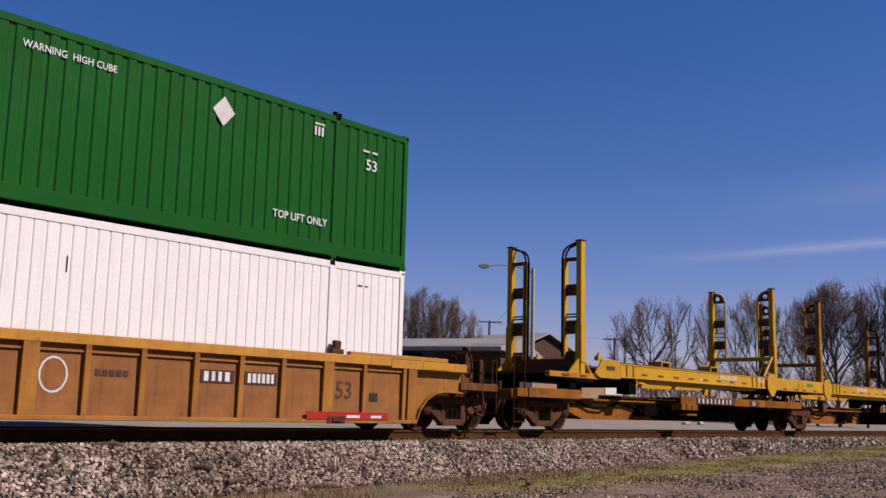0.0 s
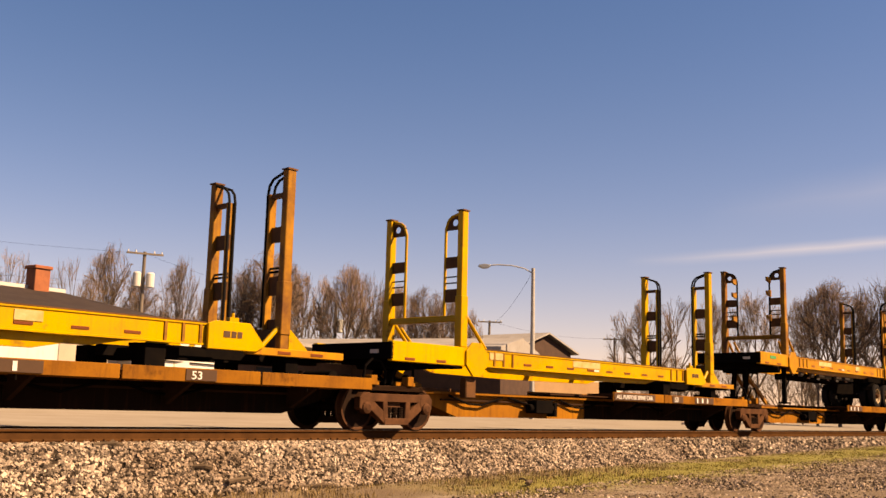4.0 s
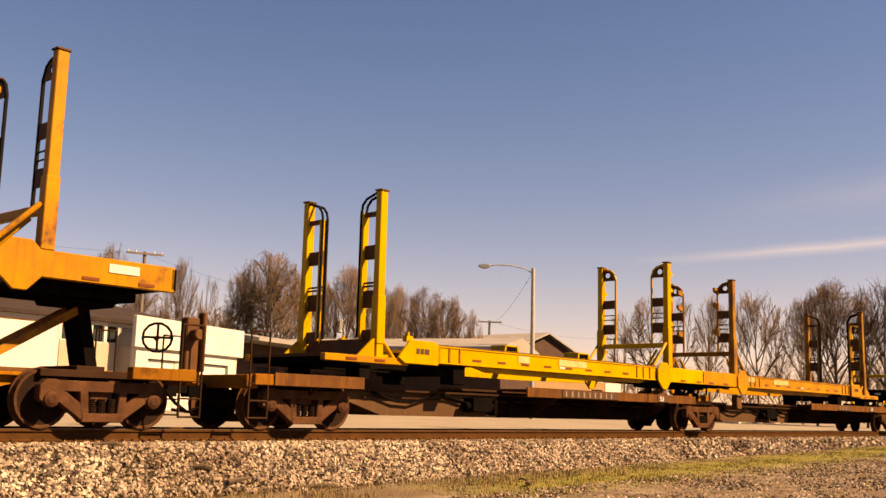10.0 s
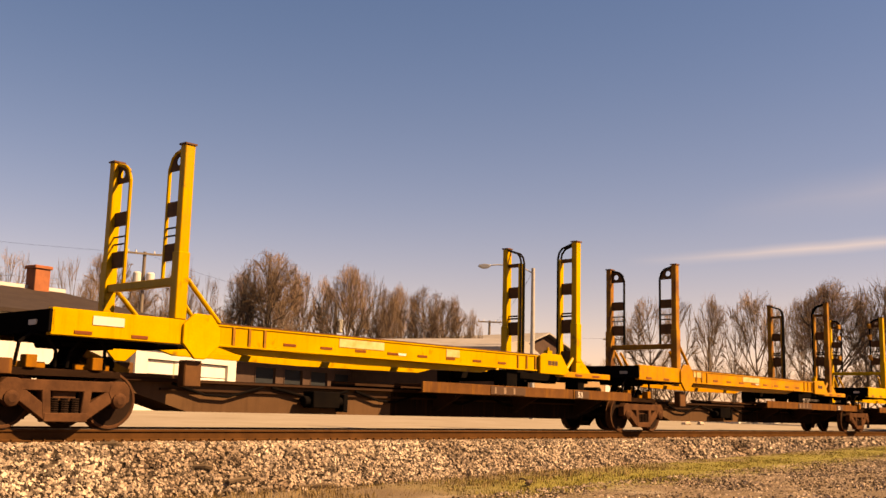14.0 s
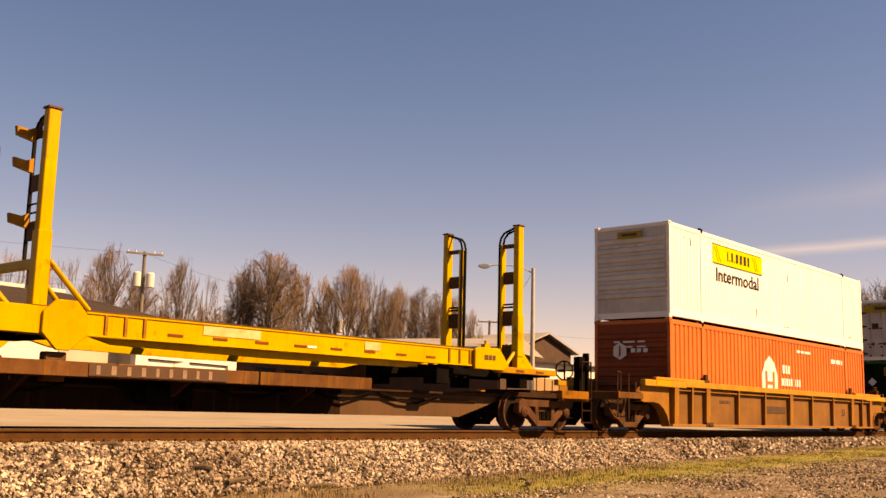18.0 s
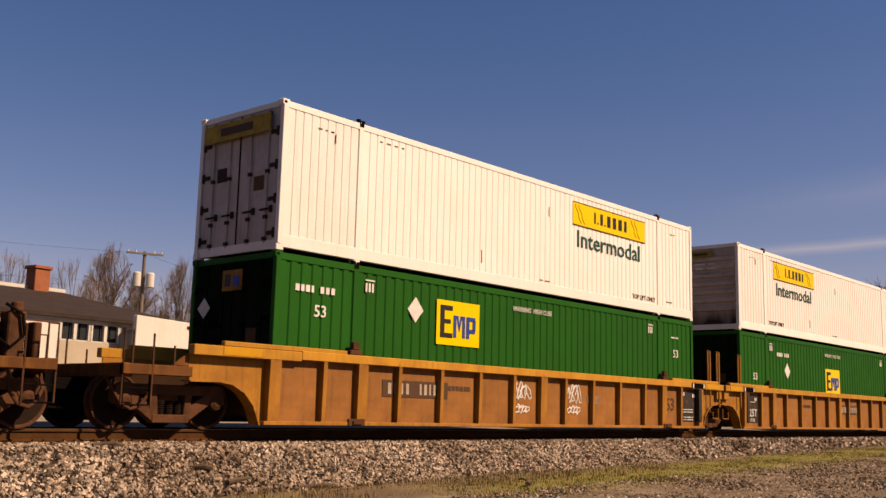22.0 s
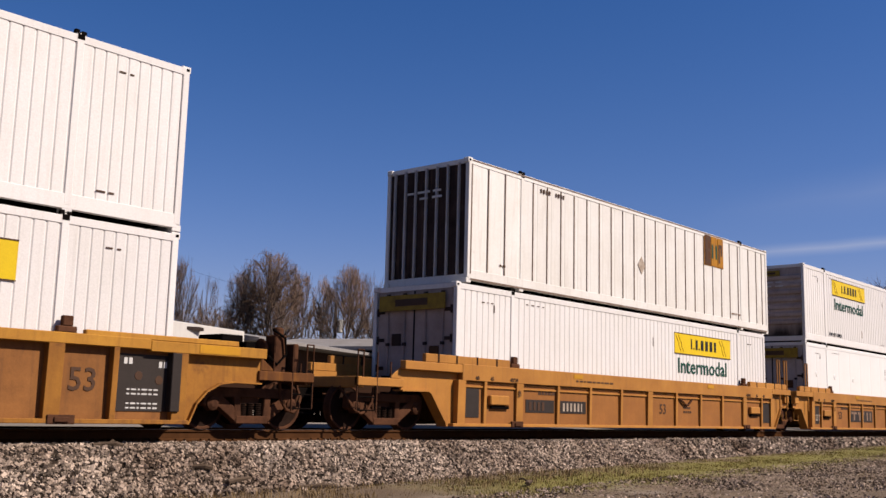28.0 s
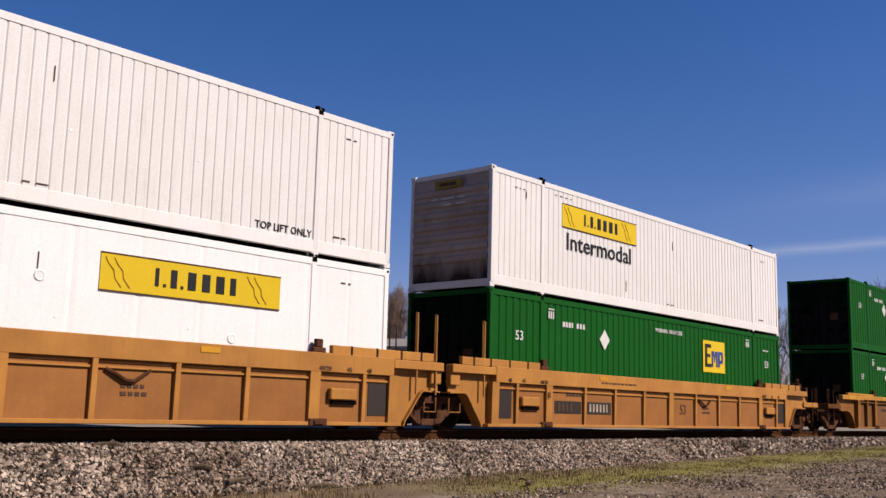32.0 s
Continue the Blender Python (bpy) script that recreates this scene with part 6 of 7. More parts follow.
def stones(count, x0, x1, y0, y1, size, key, on_verge=False, seed=3, label="loose crushed ballast stones"):
    """Crushed stone, each an uneven block of its own."""
    rng = np.random.default_rng(seed)
    cube = np.array([(a, b, c) for a in (-1, 1) for b in (-1, 1) for c in (-1, 1)], float)
    quads = np.array([(0, 1, 3, 2), (4, 6, 7, 5), (0, 4, 5, 1), (2, 3, 7, 6), (0, 2, 6, 4), (1, 5, 7, 3)])
    xs, ys = rng.uniform(x0, x1, count), rng.uniform(y0, y1, count)
    q = rng.normal(size=(count, 4))
    q /= np.linalg.norm(q, axis=1)[:, None]
    a, b, c, d = q.T
    turn = np.stack([1 - 2 * (c * c + d * d), 2 * (b * c - a * d), 2 * (b * d + a * c), 2 * (b * c + a * d), 1 - 2 * (b * b + d * d), 2 * (c * d - a * b), 2 * (b * d - a * c), 2 * (c * d + a * b), 1 - 2 * (b * b + c * c)], 1).reshape(-1, 3, 3)
    grow = rng.uniform(0.55, 1.1, (count, 1, 3)) * size * rng.choice((0.6, 0.8, 1.0, 1.25), (count, 1, 1))
    verts = cube[None] * (rng.uniform(0.62, 1.0, (count, 8, 1)) + rng.uniform(-0.2, 0.2, (count, 8, 3))) * grow
    base = [ground_z(x, y) if on_verge else bed_z(y) + size * 0.1 for x, y in zip(xs, ys)]
    verts = np.einsum("nij,nkj->nki", turn, verts) + np.stack([xs, ys, base], 1)[:, None]
    faces = (quads[None] + 8 * np.arange(count)[:, None, None]).reshape(-1, 4)
    me = bpy.data.meshes.new(key)
    me.from_pydata(verts.reshape(-1, 3).tolist(), [], faces.tolist())
    me.materials.append(M["stone"])
    return tagged(new("ballast_stones" if not on_verge else "gravel", me), label, "ballast" if not on_verge else "gravel", kind="stuff")


stones(34000, 4.0, 26.0, 13.3, 14.95, 0.031, "stones_a", seed=3)
stones(14000, 26.0, 58.0, 13.3, 14.95, 0.042, "stones_b", seed=4)
stones(5000, 4.0, 60.0, 15.1, 18.5, 0.045, "stones_c", seed=5)
stones(18000, 6.0, 34.0, 5.5, 10.8, 0.022, "verge_gravel", True, 6, "pale loose gravel on the verge")


def blades(count, x0, x1, y0, y1, mat, height, key, label, seed, cover=0.5):
    """Grass: thin bent blades in tufts."""
    rng = np.random.default_rng(seed)
    verts, faces = [], []
    while len(faces) < count:
        cx, cy = rng.uniform(x0, x1), rng.uniform(y0, y1)
        if noise.noise((cx * 0.45, cy * 0.8, seed)) < -0.25 + 0.5 * (0.5 - cover):
            continue
        for _ in range(7):
            x, y = cx + rng.normal(0, 0.07), cy + rng.normal(0, 0.07)
            z = ground_z(x, y) - 0.01
            a, h, w = rng.uniform(0, 6.28), height * rng.uniform(0.4, 1.2), rng.uniform(0.003, 0.007)
            dx, dy = math.cos(a), math.sin(a)
            lean = rng.uniform(0.1, 0.7) * h
            i = len(verts)
            verts += [(x - dy * w, y + dx * w, z), (x + dy * w, y - dx * w, z), (x + dx * lean * 0.4 + dy * w * 0.8, y + dy * lean * 0.4 - dx * w * 0.8, z + h * 0.6), (x + dx * lean * 0.4 - dy * w * 0.8, y + dy * lean * 0.4 + dx * w * 0.8, z + h * 0.6), (x + dx * lean, y + dy * lean, z + h)]
            faces += [(i, i + 1, i + 2, i + 3), (i + 3, i + 2, i + 4)]
    me = bpy.data.meshes.new(key)
    me.from_pydata(verts, [], faces)
    me.materials.append(M[mat])
    return tagged(new("grass", me), label, "grass", kind="stuff")


blades(44000, 13.0, 52.0, 10.0, 13.25, "grass_green", 0.055, "grass_green", "short green grass in a strip along the ballast", 11, 0.7)
blades(20000, 5.0, 45.0, 6.0, 13.4, "grass_dry", 0.06, "grass_dry", "tufts of dry straw-coloured grass", 12, 0.4)
blades(9000, 5.0, 22.0, 11.5, 13.5, "grass_dry", 0.13, "grass_dry_edge", "dry grass at the foot of the ballast", 13, 0.8)


def branch_thing(x, y, ln, turn, name="dead_branch", label="dark dead branch lying on the ballast"):
    z = max(bed_z(y) if y > 13.36 else ground_z(x, y), -1.0)
    c = thing(name, label, "branch", m=pose(x, y, z + 0.03, 0, 0, turn))
    piece("stem", f"stem{ln}", "wood", c, lambda bm: pipe(bm, [(-ln / 2, 0, 0), (-ln / 5, 0.03, 0.02), (ln / 4, -0.02, 0.03), (ln / 2, 0.03, 0.0)], 0.04, 6))
    piece("side_shoot", f"shoot{ln}", "wood", c, lambda bm: pipe(bm, [(0, 0, 0.02), (ln / 4, 0.12, 0.08), (ln / 3, 0.2, 0.06)], 0.018, 5))


branch_thing(12.1, 13.30, 0.75, -12)
branch_thing(10.6, 13.50, 0.8, 20)
branch_thing(9.9, 13.75, 0.5, -25)
branch_thing(8.6, 14.25, 0.45, -15)
branch_thing(15.6, 11.4, 0.35, 30)


# buildings beyond the pavement
def wall_with(c, w, z0, z1, mat, openings, key, name="wall", depth=0.25):
    """A wall along x with real openings (x0, x1, z0, z1), facing -y."""
    def build(bm):
        edges = sorted({0.0, w, *[o[0] for o in openings], *[o[1] for o in openings]})
        for a, b in zip(edges, edges[1:]):
            cuts = sorted((o[2], o[3]) for o in openings if o[0] <= a and o[1] >= b)
            z = z0
            for lo, hi in cuts:
                if lo > z + 0.01:
                    box(bm, a, b, 0, depth, z, lo)
                z = hi
            if z < z1 - 0.01:
                box(bm, a, b, 0, depth, z, z1)
        bmesh.ops.remove_doubles(bm, verts=bm.verts[:], dist=0.001)
    return piece(name, key, mat, c, build)


house = thing("house", "low house with a dark shingled hip roof and pale walls", "building", m=pose(5.6, 34.8, -0.12, 0, 0, 6))
wall_with(house, 20.4, 0, 3.7, "wall_white", [(14.0, 18.6, 2.9, 3.55)], "house_front")
for i in range(10):
    piece("high_window", "hhigh", "glass", house, lambda bm: box(bm, 0.03, 0.43, 0.1, 0.13, 2.9, 3.55), pose(14.0 + 0.46 * i, 0, 0), "narrow window under the eave")
    piece("mullion", "hmull", "wall_white", house, lambda bm: box(bm, -0.07, 0.07, -0.02, 0.14, 2.9, 3.55), pose(14.0 + 0.46 * i + 0.2 * (i % 3), 0, 0))
for x0, x1 in ((2.2, 5.1), (5.2, 8.1), (8.2, 11.1), (11.2, 13.9)):
    piece("door_panel", f"hpanel{x1 - x0:.2f}", "wall_white", house, lambda bm: box(bm, 0, x1 - x0, -0.05, -0.003, 0.05, 3.45), pose(x0, 0, 0), "white sliding door panel with rust stains", bevel=0.015)
    piece("door_rail", f"hrail{x1 - x0:.2f}", "plate", house, lambda bm: box(bm, 0, x1 - x0, -0.04, -0.003, 3.46, 3.52), pose(x0, 0, 0))
piece("wall_panel", "hcream", "wall_cream", house, lambda bm: box(bm, 14.0, 19.6, -0.03, -0.003, 0.0, 2.86), label="cream wall panel")
piece("side_wall", "house_side", "wall_cream", house, lambda bm: (box(bm, 20.15, 20.4, 0.25, 14, 0, 3.7), box(bm, 0, 0.25, 0.25, 14, 0, 3.7), box(bm, 0.25, 20.15, 13.75, 14, 0, 3.7)))


def hip(bm):
    a = [bm.verts.new(p) for p in ((-0.7, -0.22, 3.84), (20.9, -0.22, 3.84), (20.9, 14.8, 3.84), (-0.7, 14.8, 3.84))]
    r = [bm.verts.new(p) for p in ((6.0, 7.0, 5.5), (18.6, 7.0, 5.5))]
    b = [bm.verts.new((v.co.x, v.co.y, 3.7)) for v in a]
    for f in ((a[0], a[1], r[1], r[0]), (a[1], a[2], r[1]), (a[2], a[3], r[0], r[1]), (a[3], a[0], r[0])):
        bm.faces.new(f)
    for i in range(4):
        bm.faces.new((b[i], b[(i + 1) % 4], a[(i + 1) % 4], a[i]))
    bm.faces.new(b[::-1])


roof = piece("roof", "house_roof", "shingle", house, hip, label="dark brown shingle roof")
piece("ridge_trim", "house_ridge", "wall_white", roof, lambda bm: (box(bm, 12.0, 18.8, 6.85, 7.15, 5.46, 5.62),))
chim = piece("chimney", "chimney", "brick", house, lambda bm: (box(bm, 16.9, 17.65, 6.4, 7.1, 4.8, 6.35), box(bm, 16.83, 17.72, 6.33, 7.17, 6.35, 6.5)), label="red brick chimney", bevel=0.02)
annex = thing("house", "small house behind with a tan roof", "building", m=pose(14.0, 52.0, -0.12, 0, 0, 8))
piece("wall", "annex_wall", "wall_cream", annex, lambda bm: box(bm, 0, 22, 0, 8, 0, 3.6))
piece("roof", "annex_roof", "tin", annex, lambda bm: prism(bm, [(-0.6, 3.5), (4.0, 5.2), (8.6, 3.5)], -0.5, 22.5, "x"))

store = thing("garage_building", "white flat-roofed garage building with a deep white fascia", "building", m=pose(22.5, 35.7, -0.12, 0, 0, 21))
wall_with(store, 7.5, 0, 2.75, "wall_white", [(0.8, 6.8, 0.0, 2.35)], "store_front")
piece("garage_door", "store_door", "wall_white", store, lambda bm: [box(bm, 0.8, 6.8, 0.14, 0.2, 0.02 + 0.58 * k, 0.57 + 0.58 * k) for k in range(4)], label="white sectional garage door", bevel=0.01)
piece("fascia", "store_fascia", "wall_white", store, lambda bm: box(bm, -0.3, 7.8, -0.16, 0.04, 2.75, 4.0), label="white parapet fascia", bevel=0.02)
piece("side_wall", "store_side", "wall_cream", store, lambda bm: (box(bm, 0, 0.25, 0.25, 11, 0, 2.75), box(bm, 7.25, 7.5, 0.25, 11, 0, 2.75), box(bm, 0.25, 7.25, 10.75, 11, 0, 2.75)))
piece("roof", "store_roof", "tin", store, lambda bm: (box(bm, 0.1, 7.7, 0.045, 11.2, 3.3, 3.5), box(bm, 0.0, 7.5, 0.045, 11.0, 2.76, 3.3)))

shop = thing("shop_building", "low brown brick shop with a grey sloping roof", "building", m=pose(29.3, 39.3, -0.12, 0, 0, 19.2))
wall_with(shop, 26.0, 0, 3.6, "wall_brown", [(3.0 + 2.8 * i, 4.9 + 2.8 * i, 0.7, 2.5) for i in range(8)], "shop_front")
for i in range(8):
    wdw = piece("window", "swin", "glass", shop, lambda bm: box(bm, 0, 1.9, 0.12, 0.15, 0.7, 2.5), pose(3.0 + 2.8 * i, 0, 0))
    piece("window_frame", "swinf", "wall_brown", wdw, lambda bm: (box(bm, -0.06, 0.0, -0.03, 0.0, 0.64, 2.56), box(bm, 1.9, 1.96, -0.03, 0.0, 0.64, 2.56), box(bm, 0, 1.9, -0.03, 0.0, 2.5, 2.56), box(bm, 0, 1.9, -0.03, 0.0, 0.64, 0.7)))
piece("side_wall", "shop_side", "wall_brown", shop, lambda bm: (box(bm, 0, 0.25, 0.25, 8, 0, 3.6), box(bm, 25.75, 26.0, 0.25, 8, 0, 3.6), box(bm, 0.25, 25.75, 7.75, 8, 0, 3.6)))
piece("roof", "shop_roof", "tin", shop, lambda bm: prism(bm, [(-1.7, 3.6), (-1.7, 3.75), (4.0, 4.55), (9.0, 3.75), (9.0, 3.6)], 0.5, 26.6, "x"), label="grey sheet roof with a deep eave")

shed = thing("shed", "long shed with a pale tin gable roof and dark gable end", "building", m=pose(59.2, 44.6, -0.12, 0, 0, 0))
for k, (x0, x1, y0, y1) in enumerate(((0, 0.2, 0, 22), (6.6, 6.8, 0, 22), (0.2, 6.6, 21.8, 22))):
    piece("wall", f"shed_wall{k}", "wall_brown", shed, lambda bm: box(bm, x0, x1, y0, y1, 0, 5.2))
piece("gable_wall", "shed_gable", "wall_brown", shed, lambda bm: prism(bm, [(0, 0), (6.8, 0), (6.8, 5.2), (3.4, 6.4), (0, 5.2)], -0.2, 0.0))
piece("roof", "shed_roof", "tin", shed, lambda bm: prism(bm, [(-0.6, 5.08), (-0.6, 5.2), (3.4, 6.55), (7.4, 5.2), (7.4, 5.08), (3.4, 6.43)], -0.6, 22.5), bevel=0.0, label="pale tin roof")

long_shed = thing("shed", "long low shed with a grey sheet roof and dark wall", "building", m=pose(42.9, 50.1, 0.0, 0, 0, -70.0))
piece("wall", "long_wall", "wall_brown", long_shed, lambda bm: box(bm, 0.4, 14.9, -3.0, 4.0, 0, 4.06))
piece("roof", "long_roof", "tin", long_shed, lambda bm: prism(bm, [(-4.2, 3.81), (-4.2, 4.01), (0, 4.76), (4.6, 3.86)], 0, 15.3, "x"), label="grey sheet roof with a deep eave")
low = thing("store_building", "low white building with a tan base across the lot", "building", m=pose(53.4, 40.0, 0.0, 0, 0, 0))
piece("wall", "low_tan", "wall_tan", low, lambda bm: box(bm, 0, 12.6, 0, 6, 0, 2.75), label="tan lower wall")
piece("upper_wall", "low_white", "wall_white", low, lambda bm: box(bm, 0.1, 12.5, 0.1, 5.9, 2.75, 3.75))
piece("roof", "low_roof", "shingle", low, lambda bm: box(bm, -0.2, 12.8, -0.2, 6.2, 3.75, 3.85))
piece("corner_panel", "low_corner", "wall_white", low, lambda bm: box(bm, 10.5, 12.6, -0.04, -0.003, 1.9, 2.72), label="white panel at the corner")

# street lamp, utility poles, wires
lamp = thing("street_lamp", "tall grey street lamp with a curved arm and cobra head", "street lamp", m=pose(45.8, 33.35, -0.1))
piece("pole", "lamp_pole", "lamp_pole", lamp, lambda bm: tube(bm, (0, 0, 0), (0, 0, 8.55), 0.15, 12, 0.10))
piece("arm", "lamp_arm", "lamp_pole", lamp, lambda bm: pipe(bm, [(0, 0, 8.25), (-0.35, 0.35, 8.52), (-0.85, 0.85, 8.66), (-1.4, 1.4, 8.68), (-1.8, 1.8, 8.62)], 0.035, 6))
piece("lamp_head", "lamp_head", "steel", lamp, lambda bm: prism(bm, [(-0.35, 0.0), (-0.3, 0.1), (0.0, 0.14), (0.3, 0.08), (0.35, 0.0), (0.1, -0.12), (-0.2, -0.1)], -0.13, 0.13), pose(-1.95, 1.95, 8.56, 0, 0, 135), bevel=0.02)


def utility_pole(x, y, h, arms, cans, turn, label="weathered wooden utility pole with a crossarm"):
    c = thing("utility_pole", label, "utility pole", "utility poles", m=pose(x, y, -0.1, 0, 0, turn))
    piece("pole", f"upole{h}", "pole", c, lambda bm: tube(bm, (0, 0, 0), (0, 0, h), 0.17, 10, 0.11))
    for k in range(arms):
        piece("crossarm", f"uarm", "pole", c, lambda bm: box(bm, -1.2, 1.2, -0.06, 0.06, -0.06, 0.06), pose(0, -0.13, h - 0.15 - k * 0.9))
        for q in (-1.1, -0.6, 0.6, 1.1):
            piece("insulator", "uins", "wall_white", c, lambda bm: tube(bm, (0, 0, 0.06), (0, 0, 0.22), 0.05, 8, 0.035), pose(q, -0.13, h - 0.15 - k * 0.9))
    for q in cans:
        piece("transformer", "ucan", "wall_white", c, lambda bm: disc(bm, [(0.2, -0.5), (0.27, -0.45), (0.27, 0.42), (0.2, 0.5)], 0, 0, 16), pose(q, -0.2, h - 1.9, 90), "pale transformer can")
    return c


utility_pole(37.3, 59.0, 10.5, 1, (-0.45, 0.42), -20)
utility_pole(52.9, 57.0, 8.6, 0, (0.3,), -20, "weathered wooden utility pole with one transformer")
utility_pole(93.1, 57.1, 8.6, 1, (), -55)
utility_pole(78.0, 62.0, 9.4, 1, (), -40)
utility_pole(88.5, 44.0, 8.0, 0, (), 0, "thin far utility pole")
wires = thing("overhead_wires", "thin dark overhead wires between the poles", "wire", kind="structure")


def sag(a, b, drop, n=14):
    a, b = Vector(a), Vector(b)
    return [a.lerp(b, i / n) - Vector((0, 0, drop * 4 * (i / n) * (1 - i / n))) for i in range(n + 1)]


for k, (a, b) in enumerate((((0, 62, 10.2), (37.3, 59, 10.3)), ((37.3, 59, 10.3), (52.9, 57, 8.6)), ((52.9, 57, 8.5), (78, 62, 9.2)), ((0, 62, 8.2), (37.3, 59, 8.3)), ((78, 62, 8.9), (45.8, 33.35, 8.3)), ((78, 62, 9.3), (93.1, 57.1, 8.5)))):
    piece("wire", f"wire{k}", "black", wires, lambda bm: pipe(bm, sag(a, b, 0.6), 0.008, 4))


# ---- bare trees ----
def limb_mesh(segments, sides, mat, key):
    """Tapered tubes for all (p, q, r0, r1) of a list, joined."""
    verts, faces = [], []
    for p, q, r0, r1 in segments:
        w = (q - p).normalized()
        u = w.orthogonal().normalized()
        v = w.cross(u)
        i = len(verts)
        for c, r in ((p, r0), (q, r1)):
            for k in range(sides):
                a = 2 * math.pi * k / sides
                verts.append(tuple(c + (u * math.cos(a) + v * math.sin(a)) * r))
        for k in range(sides):
            n = (k + 1) % sides
            faces.append((i + k, i + n, i + sides + n, i + sides + k))
    me = bpy.data.meshes.new(key)
    me.from_pydata(verts, [], faces)
    me.materials.append(M[mat])
    return me


def tree_mesh(seed, low, dense=1.0, wispy=0.0):
    """A winter tree 10 m tall and 6 m wide: forking limbs that rise into a rounded crown and divide into fine twigs."""
    rng = random.Random(seed)
    thick, fine = [], []
    mid, tall = (low * 10 + 10) / 2, (10 - low * 10) / 2

    def inside(q):
        edge = rng.uniform(0.86, 1.04) + 0.24 * noise.noise((q.x * 0.7 + seed * 7.0, q.y * 0.7, q.z * 0.7))
        return (q.x / 3.0) ** 2 + (q.y / 3.0) ** 2 + ((q.z - mid) / tall) ** 2 < edge * edge

    def shoot(p, d, length, rad, level):
        steps = 5 if level == 1 else 4 if level == 2 else 2
        for i in range(steps):
            d = (d + Vector((rng.gauss(0, 0.13), rng.gauss(0, 0.13), rng.gauss(0.05, 0.10)))).normalized()
            q = p + d * (length / steps)
            if (level > 1 or i > 2) and not inside(q):
                return
            r = rad * (1 - 0.4 * i / steps)
            (thick if rad > 0.016 else fine).append((p, q, r, r * 0.84))
            p = q
            if level < 4 and (i > 0 or level > 1):
                for _ in range(max(1, round((2.4, 2.6, 2.0)[level - 1] * dense * rng.uniform(0.6, 1.4)))):
                    u = d.orthogonal().normalized()
                    u.rotate(Matrix.Rotation(rng.uniform(0, 6.283), 3, d))
                    a = rng.uniform(0.3, 0.85)
                    shoot(p, (d * math.cos(a) + u * math.sin(a)).normalized(), max(length * rng.uniform(0.36, 0.6), 0.5), max(rad * 0.5, 0.0068), level + 1)

    p, d = Vector((0, 0, 0)), Vector((0, 0, 1))
    n = 9
    for i in range(n):
        d = (d + Vector((rng.gauss(0, 0.06), rng.gauss(0, 0.06), 0.2))).normalized()
        q = p + d * (8.2 / n)
        r = 0.17 * (1 - 0.85 * i / n)
        thick.append((p, q, r, 0.17 * (1 - 0.85 * (i + 1) / n)))
        p = q
        f = (p.z / 10 - low) / (1 - low)
        if f > -0.04:
            for _ in range(2 if wispy else 3):
                az = rng.uniform(0, 6.283)
                out = 0.95 - 0.6 * f
                shoot(p, Vector((math.cos(az) * out, math.sin(az) * out, 0.85 + 0.4 * f)).normalized(), (4.8 - 2.4 * f) * rng.uniform(0.75, 1.1), max(r * 0.55, 0.02), 1)
    top = max(q.z for _, q, _, _ in fine)
    reach = sorted(math.hypot(q.x, q.y) for _, q, _, _ in fine)[int(0.985 * len(fine))]
    spread = Vector((3.0 / reach, 3.0 / reach, 10 / top))
    thick, fine = [[(p * spread, q * spread, a, b) for p, q, a, b in part] for part in (thick, fine)]
    return limb_mesh(thick, 5, "bark", "trunk_mesh"), limb_mesh(fine, 3, "twig", "crown_mesh")


KINDS = [tree_mesh(1, 0.26, 0.82), tree_mesh(2, 0.2, 0.95), tree_mesh(3, 0.24, 0.86), tree_mesh(5, 0.16, 1.1), tree_mesh(8, 0.32, 0.7, 1.0)]
SCRUB = tree_mesh(11, 0.08, 0.55)


def tree(x, y, h, k, turn, wide=1.0, mesh=None):
    c = thing("tree", "bare winter tree with fine grey-brown twigs", "tree", "bare trees behind the buildings")
    c.matrix_basis = pose(x, y, -0.2, 0, 0, turn)
    for me, name in zip(mesh or KINDS[k % 5], ("trunk", "crown")):
        ob = new(name, me)
        ob.parent = c
        s = h / 10
        ob.matrix_basis = Matrix.Diagonal((s * wide, s * wide, s, 1))


